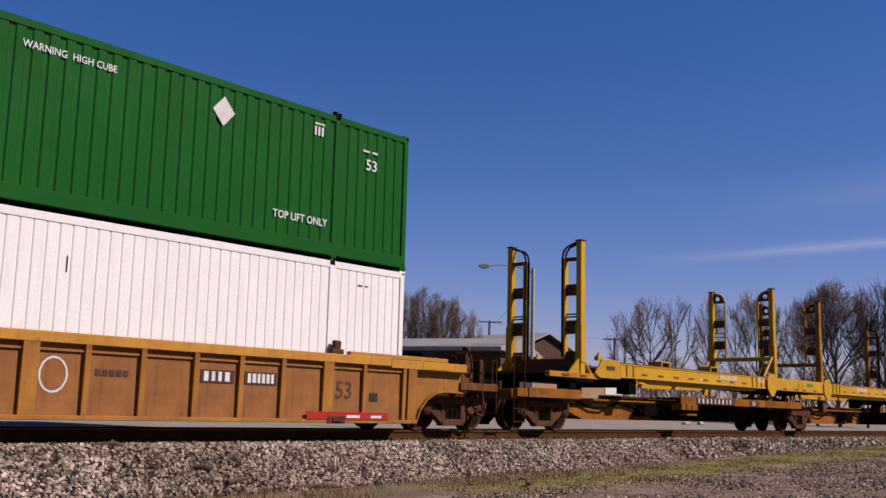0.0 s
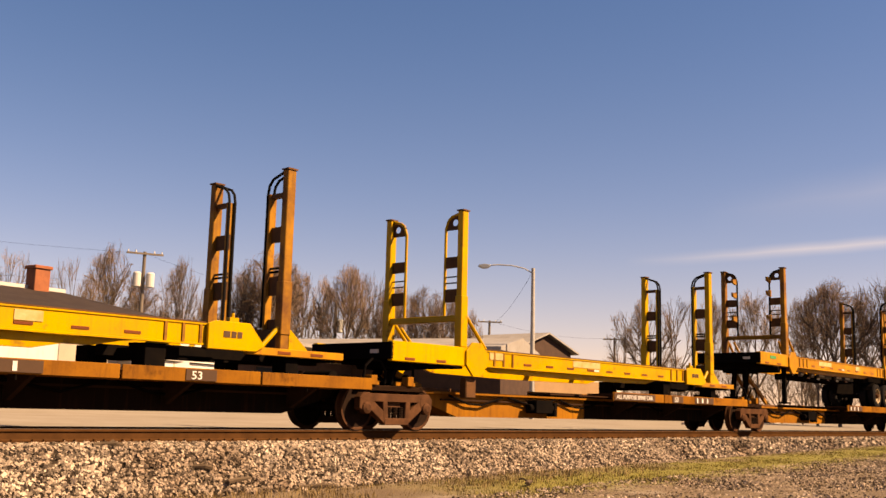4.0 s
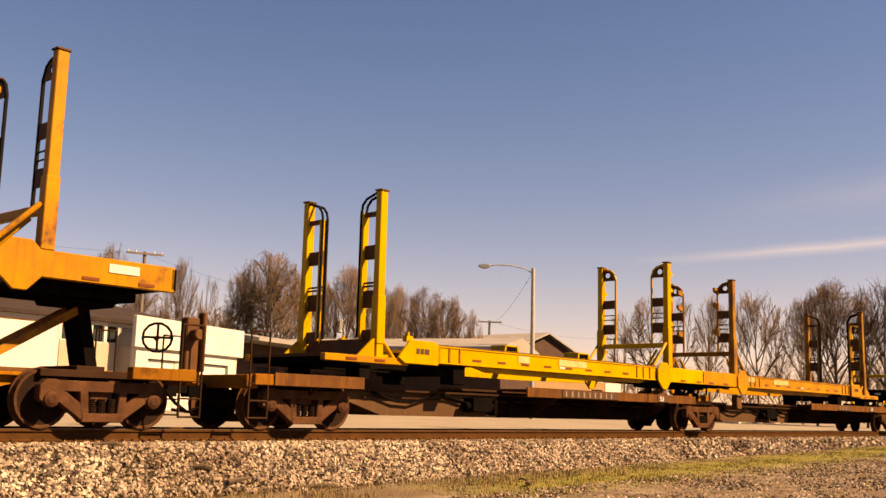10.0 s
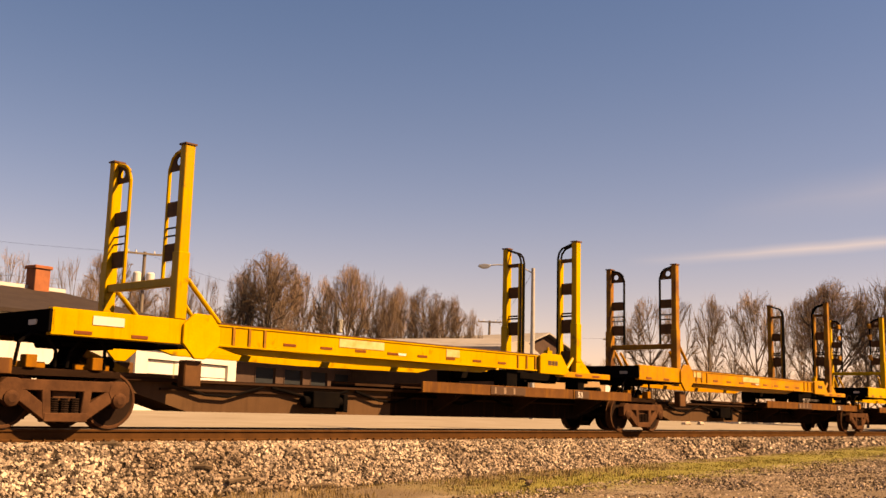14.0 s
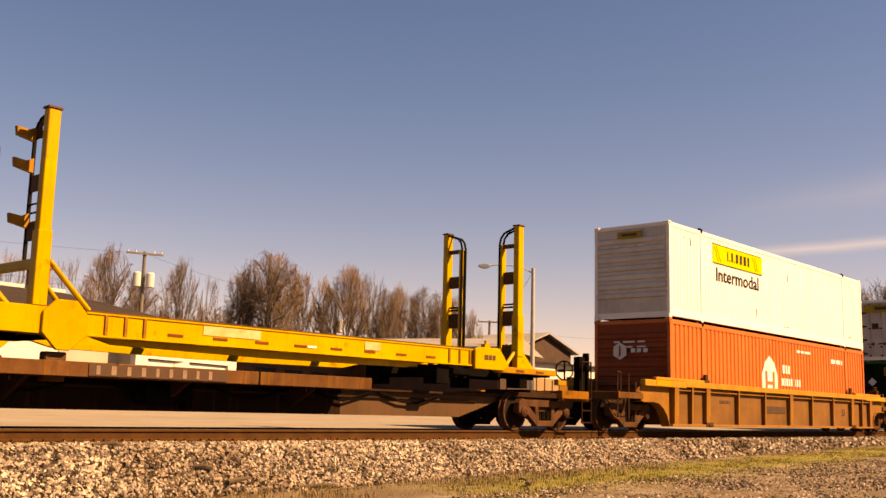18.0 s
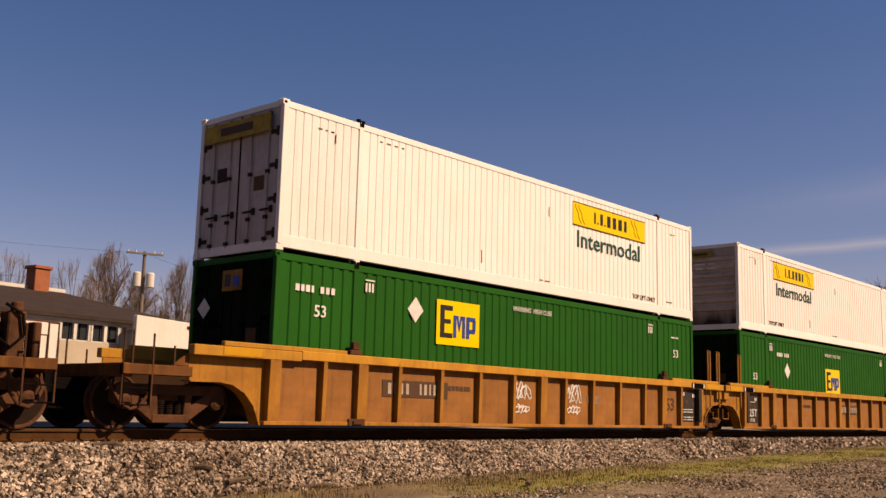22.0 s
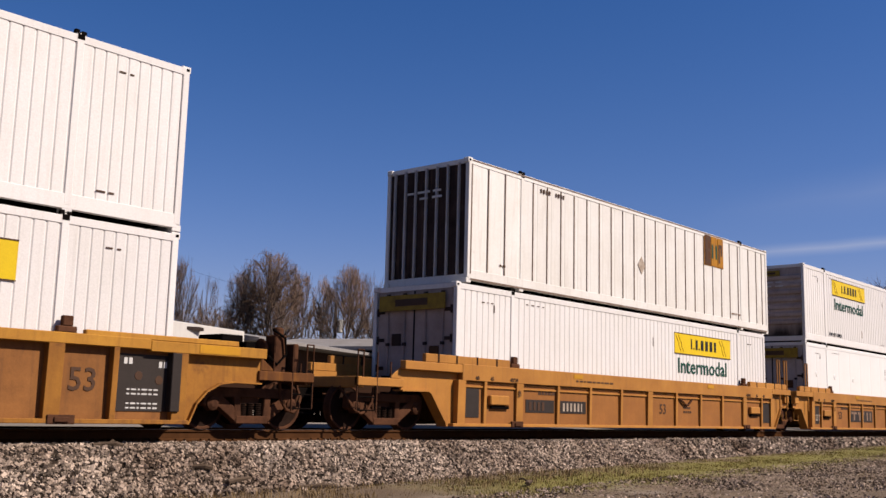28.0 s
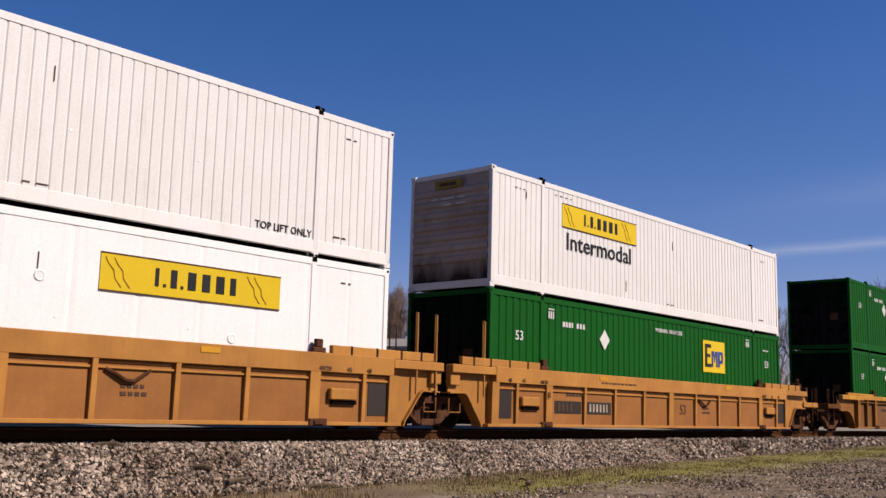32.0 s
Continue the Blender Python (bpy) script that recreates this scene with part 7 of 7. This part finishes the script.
for x, y, h, k, wide in (
    (37.0, 76.5, 12.5, 4, 0.48),
    (34.9, 77.5, 11.9, 0, 0.62),
    (42.2, 81.8, 12.0, 4, 0.43),
    (42.0, 77.3, 12.6, 4, 0.42),
    (42.8, 72.3, 13.5, 2, 0.57),
    (39.5, 69.6, 10.5, 0, 0.49),
    (48.1, 76.1, 12.1, 1, 0.51),
    (49.9, 74.9, 12.0, 4, 0.34),
    (45.2, 66.0, 12.2, 2, 0.40),
    (49.9, 68.8, 11.4, 4, 0.30),
    (45.3, 56.0, 11.7, 3, 0.83),
    (45.7, 59.5, 10.6, 1, 0.50),
    (49.6, 57.6, 11.1, 1, 0.45),
    (49.4, 52.4, 11.1, 1, 0.63),
    (52.2, 52.5, 10.7, 0, 0.51),
    (51.7, 57.1, 10.7, 2, 0.47),
    (53.7, 50.9, 10.0, 1, 0.48),
    (53.4, 48.3, 9.5, 3, 0.56),
    (56.9, 48.8, 9.3, 1, 0.59),
    (60.3, 49.5, 8.7, 0, 0.35),
    (50.2, 48.8, 8.9, 3, 0.45),
    (72.8, 43.9, 9.4, 4, 0.56),
    (73.0, 41.5, 10.5, 0, 0.75),
    (77.7, 41.3, 10.8, 4, 0.58),
    (77.0, 38.2, 10.9, 2, 0.46),
    (81.4, 38.5, 10.6, 4, 0.50),
    (74.9, 33.3, 10.7, 2, 0.63),
    (78.4, 32.9, 10.0, 4, 0.51),
    (78.0, 31.1, 10.4, 0, 0.48),
    (74.7, 28.7, 10.5, 2, 0.60),
    (71.5, 25.9, 10.7, 1, 0.80),
    (75.8, 25.5, 10.7, 0, 0.60),
    (72.4, 23.0, 10.8, 2, 0.63),
    (74.9, 21.8, 10.7, 1, 0.77),
    (77.3, 20.7, 10.5, 0, 0.73),
):
    tree(x, y, h, k, (x * 37 + y * 11) % 360, wide)
woods = random.Random(21)
for i in range(48):
    b = 0.42 + 0.90 * i / 48 + woods.uniform(-0.01, 0.01)
    d = woods.uniform(112, 150)
    lo, hi = (7, 9) if b < 0.49 else (11, 13.5) if b < 0.66 else (7, 9.5) if b < 0.885 else (2.5, 4) if b < 0.98 else (5, 7.5) if b < 1.02 else (6.5, 9)
    tree(d * math.sin(b), d * math.cos(b), woods.uniform(lo, hi) * d / 130, i, woods.uniform(0, 360), 1.0, SCRUB)
hill = bmesh.new()
prism(hill, [(190, -2), (215, 2.5), (260, 4), (330, -2)], -200, 520, "x")
me = bpy.data.meshes.new("far_ridge")
hill.to_mesh(me)
hill.free()
me.materials.append(M["twig"])
tagged(new("backdrop_ridge", me), "low wooded ridge in the far distance", "hill", kind="structure")

# pale broken lumps lying on the far pavement
for k, (x, y, d) in enumerate(((51.6, 27.1, 0.3), (53.9, 27.4, 0.25), (65.3, 30.8, 0.45), (70.4, 32.6, 0.55), (74.1, 33.2, 0.5), (75.4, 32.5, 0.6))):
    lump = thing("concrete_lump", "pale broken concrete lump lying on the pavement", "rubble", "lumps on the pavement", m=pose(x, y, -0.12 + 0.0164 * (y - 19.6), 0, 0, 50 * k))
    piece("lump", f"lump{k}", "wall_white" if k > 1 else "stone", lump, lambda bm: prism(bm, [(-d, 0), (d, 0), (d * 0.9, d * 0.5), (d * 0.3, d * 0.9), (-d * 0.5, d * 0.7), (-d * 0.95, d * 0.35)], -d * 0.5, d * 0.55), bevel=0.04)

# ---- the train ----
LOW, HIGH = 0.385, 3.29
CAR = "rust-stained yellow ribbed well car"

a = well_car(-146.35, "dense", "coupler", "coupler", CAR + ", carrying a green over a white container")
lettering("53", "ink_brown", a, 6.1, -1.448, 0.62, 0.33)
flat("red_band", "red", a, 5.35, 7.5, -1.512, 0.215, 0.36, "red band along the lower edge")
bars("ink_white", a, 6.35, -1.522, 0.25, 0.05, [0.35], 0.05)
bars("ink_white", a, 7.0, -1.522, 0.25, 0.05, [0.3], 0.05)
for x0, x1, ws in ((3.02, 3.72, (0.09, 0.07, 0.07, 0.1)), (3.94, 4.66, (0.07, 0.08, 0.06, 0.07, 0.07, 0.06))):
    flat("number_board", "ink_brown", a, x0, x1, -1.448, 0.8, 1.02)
    bars("ink_white", a, x0 + 0.06, -1.458, 0.83, 0.16, ws, (x1 - x0 - 0.1 - sum(ws)) / len(ws))
piece("chalk_ring", "chalk_ring", "ink_white", a, lambda bm: [tube(bm, (0.22 * math.cos(i * 0.42), 0, 0.26 * math.sin(i * 0.42)), (0.22 * math.cos(i * 0.42 + 0.42), 0, 0.26 * math.sin(i * 0.42 + 0.42)), 0.022, 4) for i in range(15)], pose(0.4, -1.443, 0.82) @ Matrix.Diagonal((1, 0.3, 1, 1)))
flat("stencil_panel", "grey", a, 7.02, 7.24, -1.448, 0.58, 0.74)
bars("ink_brown", a, 1.08, -1.448, 0.83, 0.1, [0.1, 0.08, 0.1, 0.09, 0.08], 0.03)
c = container("white", -146.35, LOW, "doors", label="white ribbed freight container under a green one")
small_marks(c, "ink")
c = container("green", -146.35, HIGH)
emp_marks(c, None, (3.28, 2.3), 1.94, -0.45, 4.5)

SPINE = "rusty yellow spine car platform with a deep centre sill"
J1 = [-132.9, -117.05, -99.85, -82.54, -65.25, -48.86]
spine_car(J1[0], J1[1], [(-134.0, -131.75), (-126.55, -117.65)], "coupler", "joint", "spine", SPINE, [(-125.6, 2.6), (-121.85, "53")])
spine_car(J1[1], J1[2], [(-109.3, -100.9)], "shared", "joint", "spine", SPINE, [(-109.1, 1.3), (-105.3, "53")])
spine_car(J1[2], J1[3], [(-91.95, -83.75)], "shared", "joint", "spine", SPINE, [(-91.9, "ALL PURPOSE SPINE CAR"), (-88.75, "53"), (-87.4, 1.2)])
spine_car(J1[3], J1[4], [(-74.8, -66.45)], "shared", "joint", "spine", SPINE, [(-74.6, 1.4), (-70.2, "53")])
spine_car(J1[4], J1[5], [(-63.85, -55.3)], "shared", "coupler", "spine", SPINE, [(-59.3, 2.6), (-54.6, "tank")])
J2 = [-44.6, -28.5, -11.05, 6.35, 23.55, 39.9]
DARK = "grimy dark brown platform of an articulated spine car"
spine_car(J2[0], J2[1], [(-45.7, -43.4), (-38.05, -29.6)], "coupler", "joint", "spine_dark", DARK, [(-36.6, 2.6), (-31.9, "53")])
spine_car(J2[1], J2[2], [(-20.7, -12.1)], "shared", "joint", "spine_dark", DARK, [(-18.1, 1.3), (-14.6, "53")])
spine_car(J2[2], J2[3], [(-3.3, 5.15)], "shared", "joint", "spine_dark", DARK, [(-1.0, 1.3), (2.4, "53")])
spine_car(J2[3], J2[4], [(13.9, 22.4)], "shared", "joint", "spine_dark", DARK, [(16.5, 1.2), (20.2, "53")])
spine_car(J2[4], J2[5], [(25.05, 33.55)], "shared", "coupler", "spine_dark", DARK, [(27.4, 2.6)])

YEL = "yellow steel chassis trailer with tall end posts"
OLD = "faded orange chassis trailer with rusty posts"
for i, (x, flip, up, paint, posts, tall) in enumerate(((-119.33, 1, 0, "trailer", "trailer", 3.49), (-115.1, 0, 0, "trailer", "trailer_rust", 3.43), (-97.9, 0, 0, "trailer", "trailer", 3.49), (-80.0, 0, 1, "trailer_old", "trailer_rust", 3.51),
                                                        (-50.08, 1, 1, "trailer_old", "trailer_old", 3.57), (-30.78, 1, 0, "trailer", "trailer", 3.48), (-26.46, 0, 0, "trailer_old", "trailer_rust", 3.44), (-9.2, 0, 0, "trailer", "trailer", 3.42),
                                                        (8.15, 0, 0, "trailer_old", "trailer_rust", 3.48), (26.62, 0, 0, "trailer", "trailer", 3.46))):
    trailer(x, flip, up, paint, posts, (YEL if paint == "trailer" else OLD) + (", raised on wheels" if up else ", lying low"), i, tall)
    h = hitch(x, bool(up))
    rolling(h, x + (1.2 if flip else -1.2), 0.0, 180 if flip else 0)

e = well_car(53.92, "single", "coupler", "coupler", CAR + ", carrying a white over an orange container")
lettering("53", "ink_brown", e, 5.15, -1.393, 0.62, 0.26)
flat("stencil_panel", "ink_brown", e, -2.0, -0.2, -1.393, 0.62, 0.85)
c = container("orange", 53.92, LOW, "ribs")
b = piece("house_mark", "hubmark", "ink_white", c, lambda bm: (prism(bm, [(0, 0), (1.25, 0), (1.25, 1.1), (1.0, 1.5), (0.62, 1.72), (0.25, 1.5), (0, 1.1)], -0.006, 0.006)), pose(-1.8, NEAR, 0.45), "white arched mark")
for x0, x1, z0, z1 in ((0.26, 0.4, 0.35, 1.2), (0.85, 0.99, 0.35, 1.2), (0.4, 0.85, 0.76, 0.86)):
    flat("mark_stroke", "orange", b, x0, x1, -0.012, z0, z1)
bars("ink_white", c, -0.1, NEAR, 1.62, 0.3, [0.2, 0.14, 0.16], 0.07)
bars("ink_white", c, -0.2, NEAR, 1.2, 0.26, [0.18, 0.1, 0.14, 0.14, 0.14], 0.06)
bars("ink_white", c, 0.98, NEAR, 1.2, 0.26, [0.06, 0.16, 0.12], 0.07)
bars("ink_white", c, 1.2, NEAR, 2.42, 0.09, [0.3, 0.3, 0.5], 0.08)
bars("ink_white", c, 4.5, NEAR, 2.2, 0.16, [0.4, 0.5, 0.1], 0.08)
hexm = piece("end_mark", "hexmark", "ink_white", c, lambda bm: prism(bm, [(0.26 * math.cos(math.radians(30 + 60 * k)), 0.26 * math.sin(math.radians(30 + 60 * k))) for k in range(6)], -0.004, 0.004, "x"), pose(-CL / 2 - 0.085, 0.35, 1.95), "white hexagon mark")
piece("mark_stroke", "hexbar", "orange_end", hexm, lambda bm: box(bm, -0.009, -0.005, -0.03, 0.03, -0.16, 0.16))
for q in (0.0, 0.2, 0.42):
    piece("end_mark", "hexletters", "ink_white", c, lambda bm: box(bm, -0.004, 0.004, -0.07, 0.07, 0, 0.12), pose(-CL / 2 - 0.085, -0.1 - q, 1.9))
c = container("white", 53.92, HIGH, "ribs")
hunt_sign(c, -5.27, ink="ink")
small_marks(c, "ink_brown")

f = well_car(77.32, "three", "coupler", "joint", CAR + ", carrying a white over a green container")
g = well_car(96.72, "three", "shared", "joint", CAR + ", the middle unit of three")
h = well_car(116.13, "three", "shared", "coupler", CAR + ", under two white containers")
for car in (f, g, h):
    for s in (1,) if car == f else (-1, 1):
        flat("stencil_panel", "grey", car, s * 7.55 - 0.5, s * 7.55 + 0.5, -1.395, 0.3, 1.2, "dark grey stencil panel")
        bars("ink_white", car, s * 7.55 - 0.4, -1.403, 1.04, 0.1, [0.06, 0.06], 0.03)
        bars("ink_white", car, s * 7.55 + 0.24, -1.403, 1.0, 0.1, [0.06, 0.06], 0.03)
        for zz in ((0.34, 0.41, 0.56, 0.63) if s > 0 else (0.34, 0.40, 0.95)):
            bars("ink_white", car, s * 7.55 - 0.32, -1.403, zz, 0.025, [0.05, 0.09, 0.04, 0.1, 0.06, 0.08], 0.03)
        for q, zz in ((-0.12, 0.86), (0.26, 0.8)):
            piece("round_stencil", "rstencil", "ink_brown", car, lambda bm: disc(bm, [(0.02, -0.004), (0.07, -0.004), (0.075, 0.003)], 0, 0, 12), pose(s * 7.55 + q, -1.403, zz))
        piece("dark_rib", f"drib{s}", "grey", car, lambda bm: box(bm, -0.09, 0.09, -1.54, -1.38, 0.3, 1.25), pose(s * 7.55 + s * 0.5, 0, 0), bevel=0.01)
    lettering("53", "ink_brown", car, 6.22, -1.395, 0.6, 0.36)
    flat("faded_patch", "ink_faint", car, 2.15, 2.7, -1.391, 0.7, 0.9)
for car in (g, h):
    lettering("125T", "ink_white", car, -7.92, -1.41, 0.5, 0.24, 1.1)
car_number(f, -5.3)
car_number(g, 0.35)
car_number(h, 2.5)
scr = random.Random(4)
for car, x in ((f, -1.0), (f, 1.15), (h, 3.7)):
    for k in range(4):
        piece("chalk_scrawl", f"scrawl{k}{x}", "ink_white", car, lambda bm: pipe(bm, [(0.16 * k + 0.14 * math.cos(a * 0.9 + k) * scr.uniform(0.5, 1.1), 0, 0.28 + 0.22 * math.sin(a * 1.1 + 2 * k) * scr.uniform(0.4, 1.1)) for a in range(9)], 0.02, 4), pose(x + 0.08, -1.395, 0.62) @ Matrix.Diagonal((1.1, 0.35, 1.1, 1)))
        piece("chalk_scrawl", f"scrawm{k}{x}", "ink_white", car, lambda bm: pipe(bm, [(0.1 * k + 0.07 * math.cos(a * 1.3 + k), 0, 0.1 * math.sin(a * 1.4 + k) * scr.uniform(0.4, 1.1)) for a in range(7)], 0.017, 4), pose(x + 0.2, -1.395, 0.52) @ Matrix.Diagonal((1.3, 0.35, 1.2, 1)))
for x, low, up, sign, logo, front in ((77.32, "green", "white", 1.62, ((-3.6, 1.46), (-4.28, 2.13), 1.75, -0.88, None, -7.6), "doors"), (96.72, "green", "white", -5.27, ((-0.75, 1.0), (-4.31, 1.72), 1.33, -0.72), "ribs")):
    c = container(low, x, LOW, "doors")
    emp_marks(c, *logo)
    c = container(up, x, HIGH, front, sooty_shade=x > 80)
    hunt_sign(c, sign)
    small_marks(c, "ink_brown")
    lettering("TOP LIFT ONLY", "ink_brown", c, 4.58 if sign > 0 else -5.75, NEAR, 0.36, 0.13)
c = container("white", 116.13, LOW, "doors", sooty_shade=True)
hunt_sign(c, 1.68, 1.76)
small_marks(c, "ink_brown")
c = container("white", 116.13, HIGH, "ribs", sooty_shade=True)
hunt_sign(c, -5.27)
small_marks(c, "ink_brown")
lettering("TOP LIFT ONLY", "ink_brown", c, -5.75, NEAR, 0.36, 0.13)

NEWCAR = "lighter yellow well car with deep top chord"
i_ = well_car(139.57, "new", "coupler", "joint", NEWCAR + ", carrying two white containers")
j_ = well_car(159.34, "new", "shared", "joint", NEWCAR + ", middle of three")
k_ = well_car(178.87, "new", "shared", "coupler", NEWCAR + ", carrying two containers")
for car in (i_, j_, k_):
    for s in (-1, 1):
        flat("stencil_panel", "grey", car, s * 7.77 - 0.33, s * 7.77 + 0.33, -1.448, 0.3, 0.93, "dark grey stencil panel")
        piece("step_box", "nstep", "car_light", car, lambda bm: box(bm, -0.38, 0.3, -1.55, -1.44, 0.58, 0.8), pose(s * 6.75, 0, 0), bevel=0.02)
        piece("step_hole", "nhole", "black", car, lambda bm: box(bm, -0.3, 0.34, -1.5, -1.443, 0.5, 0.575), pose(s * 6.75, 0, 0))
        flat("yellow_patch", "car_yellow", car, s * 3.6 - 0.2, s * 3.6 + 0.2, -1.53, 1.3, 1.4)
        for q, word in ((7.55, "48"), (7.02, "45"), (6.3, "40/20")):
            lettering(word, "ink_brown", car, s * q - 0.12 * (1 + (s > 0)), -1.531, 1.12, 0.09, 1.1)
    lettering("53", "ink_brown", car, -5.5 if car == j_ else 0.6, -1.448, 0.5, 0.28)
    bars("ink_brown", car, -3.7, -1.531, 1.22, 0.04, [0.1, 0.14, 0.08, 0.2, 0.12, 0.16, 0.1, 0.2, 0.14], 0.06)
    bars("ink_brown", car, 2.0, -1.448, 0.66, 0.06, [0.08, 0.07, 0.08, 0.07], 0.04)
    bars("ink_brown", car, 2.0, -1.448, 0.54, 0.06, [0.1, 0.08, 0.08, 0.09], 0.04)
    if car != j_:
        for x0, ws, ink in ((-5.7, (0.1, 0.09, 0.09, 0.1), "ink_brown"), (-4.3, (0.08, 0.08, 0.08, 0.08, 0.08, 0.05), "ink_worn")):
            flat("number_board", "grey", car, x0, x0 + 1.15, -1.448, 0.44, 0.74)
            bars(ink, car, x0 + 0.12, -1.458, 0.49, 0.2, ws, 0.08)
    else:
        for x0, x1 in ((-4.25, -3.06), (-2.94, -1.75)):
            flat("logo_board", "grey", car, x0, x1, -1.448, 0.4, 0.84, "dark board with worn tan strokes")
        for x0, x1, z0, z1 in ((-4.15, -3.55, 0.7, 0.78), (-3.92, -3.76, 0.46, 0.7), (-3.45, -3.1, 0.7, 0.78), (-3.3, -3.14, 0.46, 0.7), (-2.88, -2.7, 0.7, 0.78), (-2.45, -2.3, 0.46, 0.78), (-2.1, -1.95, 0.46, 0.78)):
            flat("logo_stroke", "ink_faint", car, x0, x1, -1.458, z0, z1)
        lettering("125T", "ink_worn", car, -7.95, -1.458, 0.42, 0.22, 0.9)
    lettering("C" if car == j_ else "B", "ink_brown", car, -6.1, -1.54, 0.8, 0.14)
    piece("brake_hose", "nhose", "truck", car, lambda bm: pipe(bm, [(0, 0, 0.95), (0.2, -0.02, 0.86), (0.35, -0.02, 0.78), (0.5, -0.02, 0.77), (0.62, -0.02, 0.84), (0.8, 0, 0.95)], 0.03), pose(1.7, -1.47, 0))
c = container("white", 139.57, LOW, "doors", sooty_shade=True)
hunt_sign(c, 1.8, 1.88)
small_marks(c, "ink_brown")
c = container("white_old", 139.9, HIGH, "posts")
b = flat("logo_board", "trailer_old", c, 3.45, 4.75, NEAR + 0.004, 1.84, 2.82, "faded square with yellow, dark and blue strokes")
for x0, x1, z0, z1, col in ((0.02, 0.42, 0.02, 0.96, "plate"), (0.46, 0.86, 0.02, 0.96, "trailer_old"), (0.9, 1.28, 0.02, 0.96, "trailer_old"), (0.08, 0.2, 0.1, 0.9, "ink_brown"), (0.2, 0.4, 0.1, 0.2, "ink_brown"), (0.2, 0.36, 0.45, 0.54, "ink_brown"), (0.2, 0.4, 0.8, 0.9, "ink_brown"), (0.48, 0.58, 0.25, 0.7, "ink_green"), (0.74, 0.84, 0.25, 0.7, "ink_green"), (0.94, 1.04, 0.15, 0.75, "ink_brown"), (1.04, 1.2, 0.63, 0.75, "ink_brown"), (1.1, 1.2, 0.4, 0.63, "ink_brown")):
    flat("logo_stroke", col, b, x0, x1, -0.012 - (0.006 if col not in ("trailer_old", "plate") else 0), z0, z1)
piece("placard_diamond", "faded_diamond", "ink_worn", c, lambda bm: prism(bm, [(0, -0.25), (0.2, 0), (0, 0.25), (-0.2, 0)], -0.01, 0.01), pose(-0.4, NEAR, 1.33), "faded diamond placard")
bars("ink_brown", c, -5.3, NEAR - 0.008, 2.55, 0.1, [0.06, 0.08, 0.06, 0.07], 0.05)
bars("ink_brown", c, -4.65, NEAR - 0.008, 2.55, 0.1, [0.05, 0.07, 0.06, 0.05], 0.05)
bars("ink_brown", c, -6.9, NEAR - 0.008, 0.5, 0.05, [0.06, 0.1], 0.05)
bars("ink_faint", c, 5.3, NEAR - 0.008, 0.45, 0.05, [0.2, 0.1, 0.16], 0.08)
c = container("white_plain", 159.34, LOW, "doors")
for x, z in ((-7.1, 1.75), (-5.3, 1.7), (-3.3, 1.65), (0.6, 1.9), (4.2, 1.2)):
    piece("dent", "wide_dent", "white_plain", c, lambda bm: disc(bm, [(0.05, -0.006), (0.075, -0.012), (0.09, -0.004), (0.095, 0.004)], 0, 0, 16), pose(x, NEAR + 0.004, z))
hunt_sign(c, 1.58, 1.78, words=False)
small_marks(c, "ink_brown")
c = container("white", 159.34, HIGH, "ribs", sooty_shade=True)
hunt_sign(c, -5.27)
small_marks(c, "ink_brown")
lettering("TOP LIFT ONLY", "ink", c, 4.57, NEAR, 0.34, 0.14)
lettering("TOP LIFT ONLY", "ink", c, -5.75, NEAR, 0.36, 0.14)
c = container("green", 178.87, LOW, "doors")
emp_marks(c, (2.4, 1.42), (-3.2, 2.0), 1.75, -0.5)
c = container("white", 178.87, HIGH, "ribs", sooty_shade=True)
hunt_sign(c, -5.2, 1.84, ink="ink")
small_marks(c, "ink_brown")
well_car(202.2, "single", "coupler", "coupler", CAR + ", carrying two green containers")
for z in (LOW, HIGH):
    c = container("green", 202.2, z, "doors")
    emp_marks(c, None, (-4.0, 1.9))

motions()
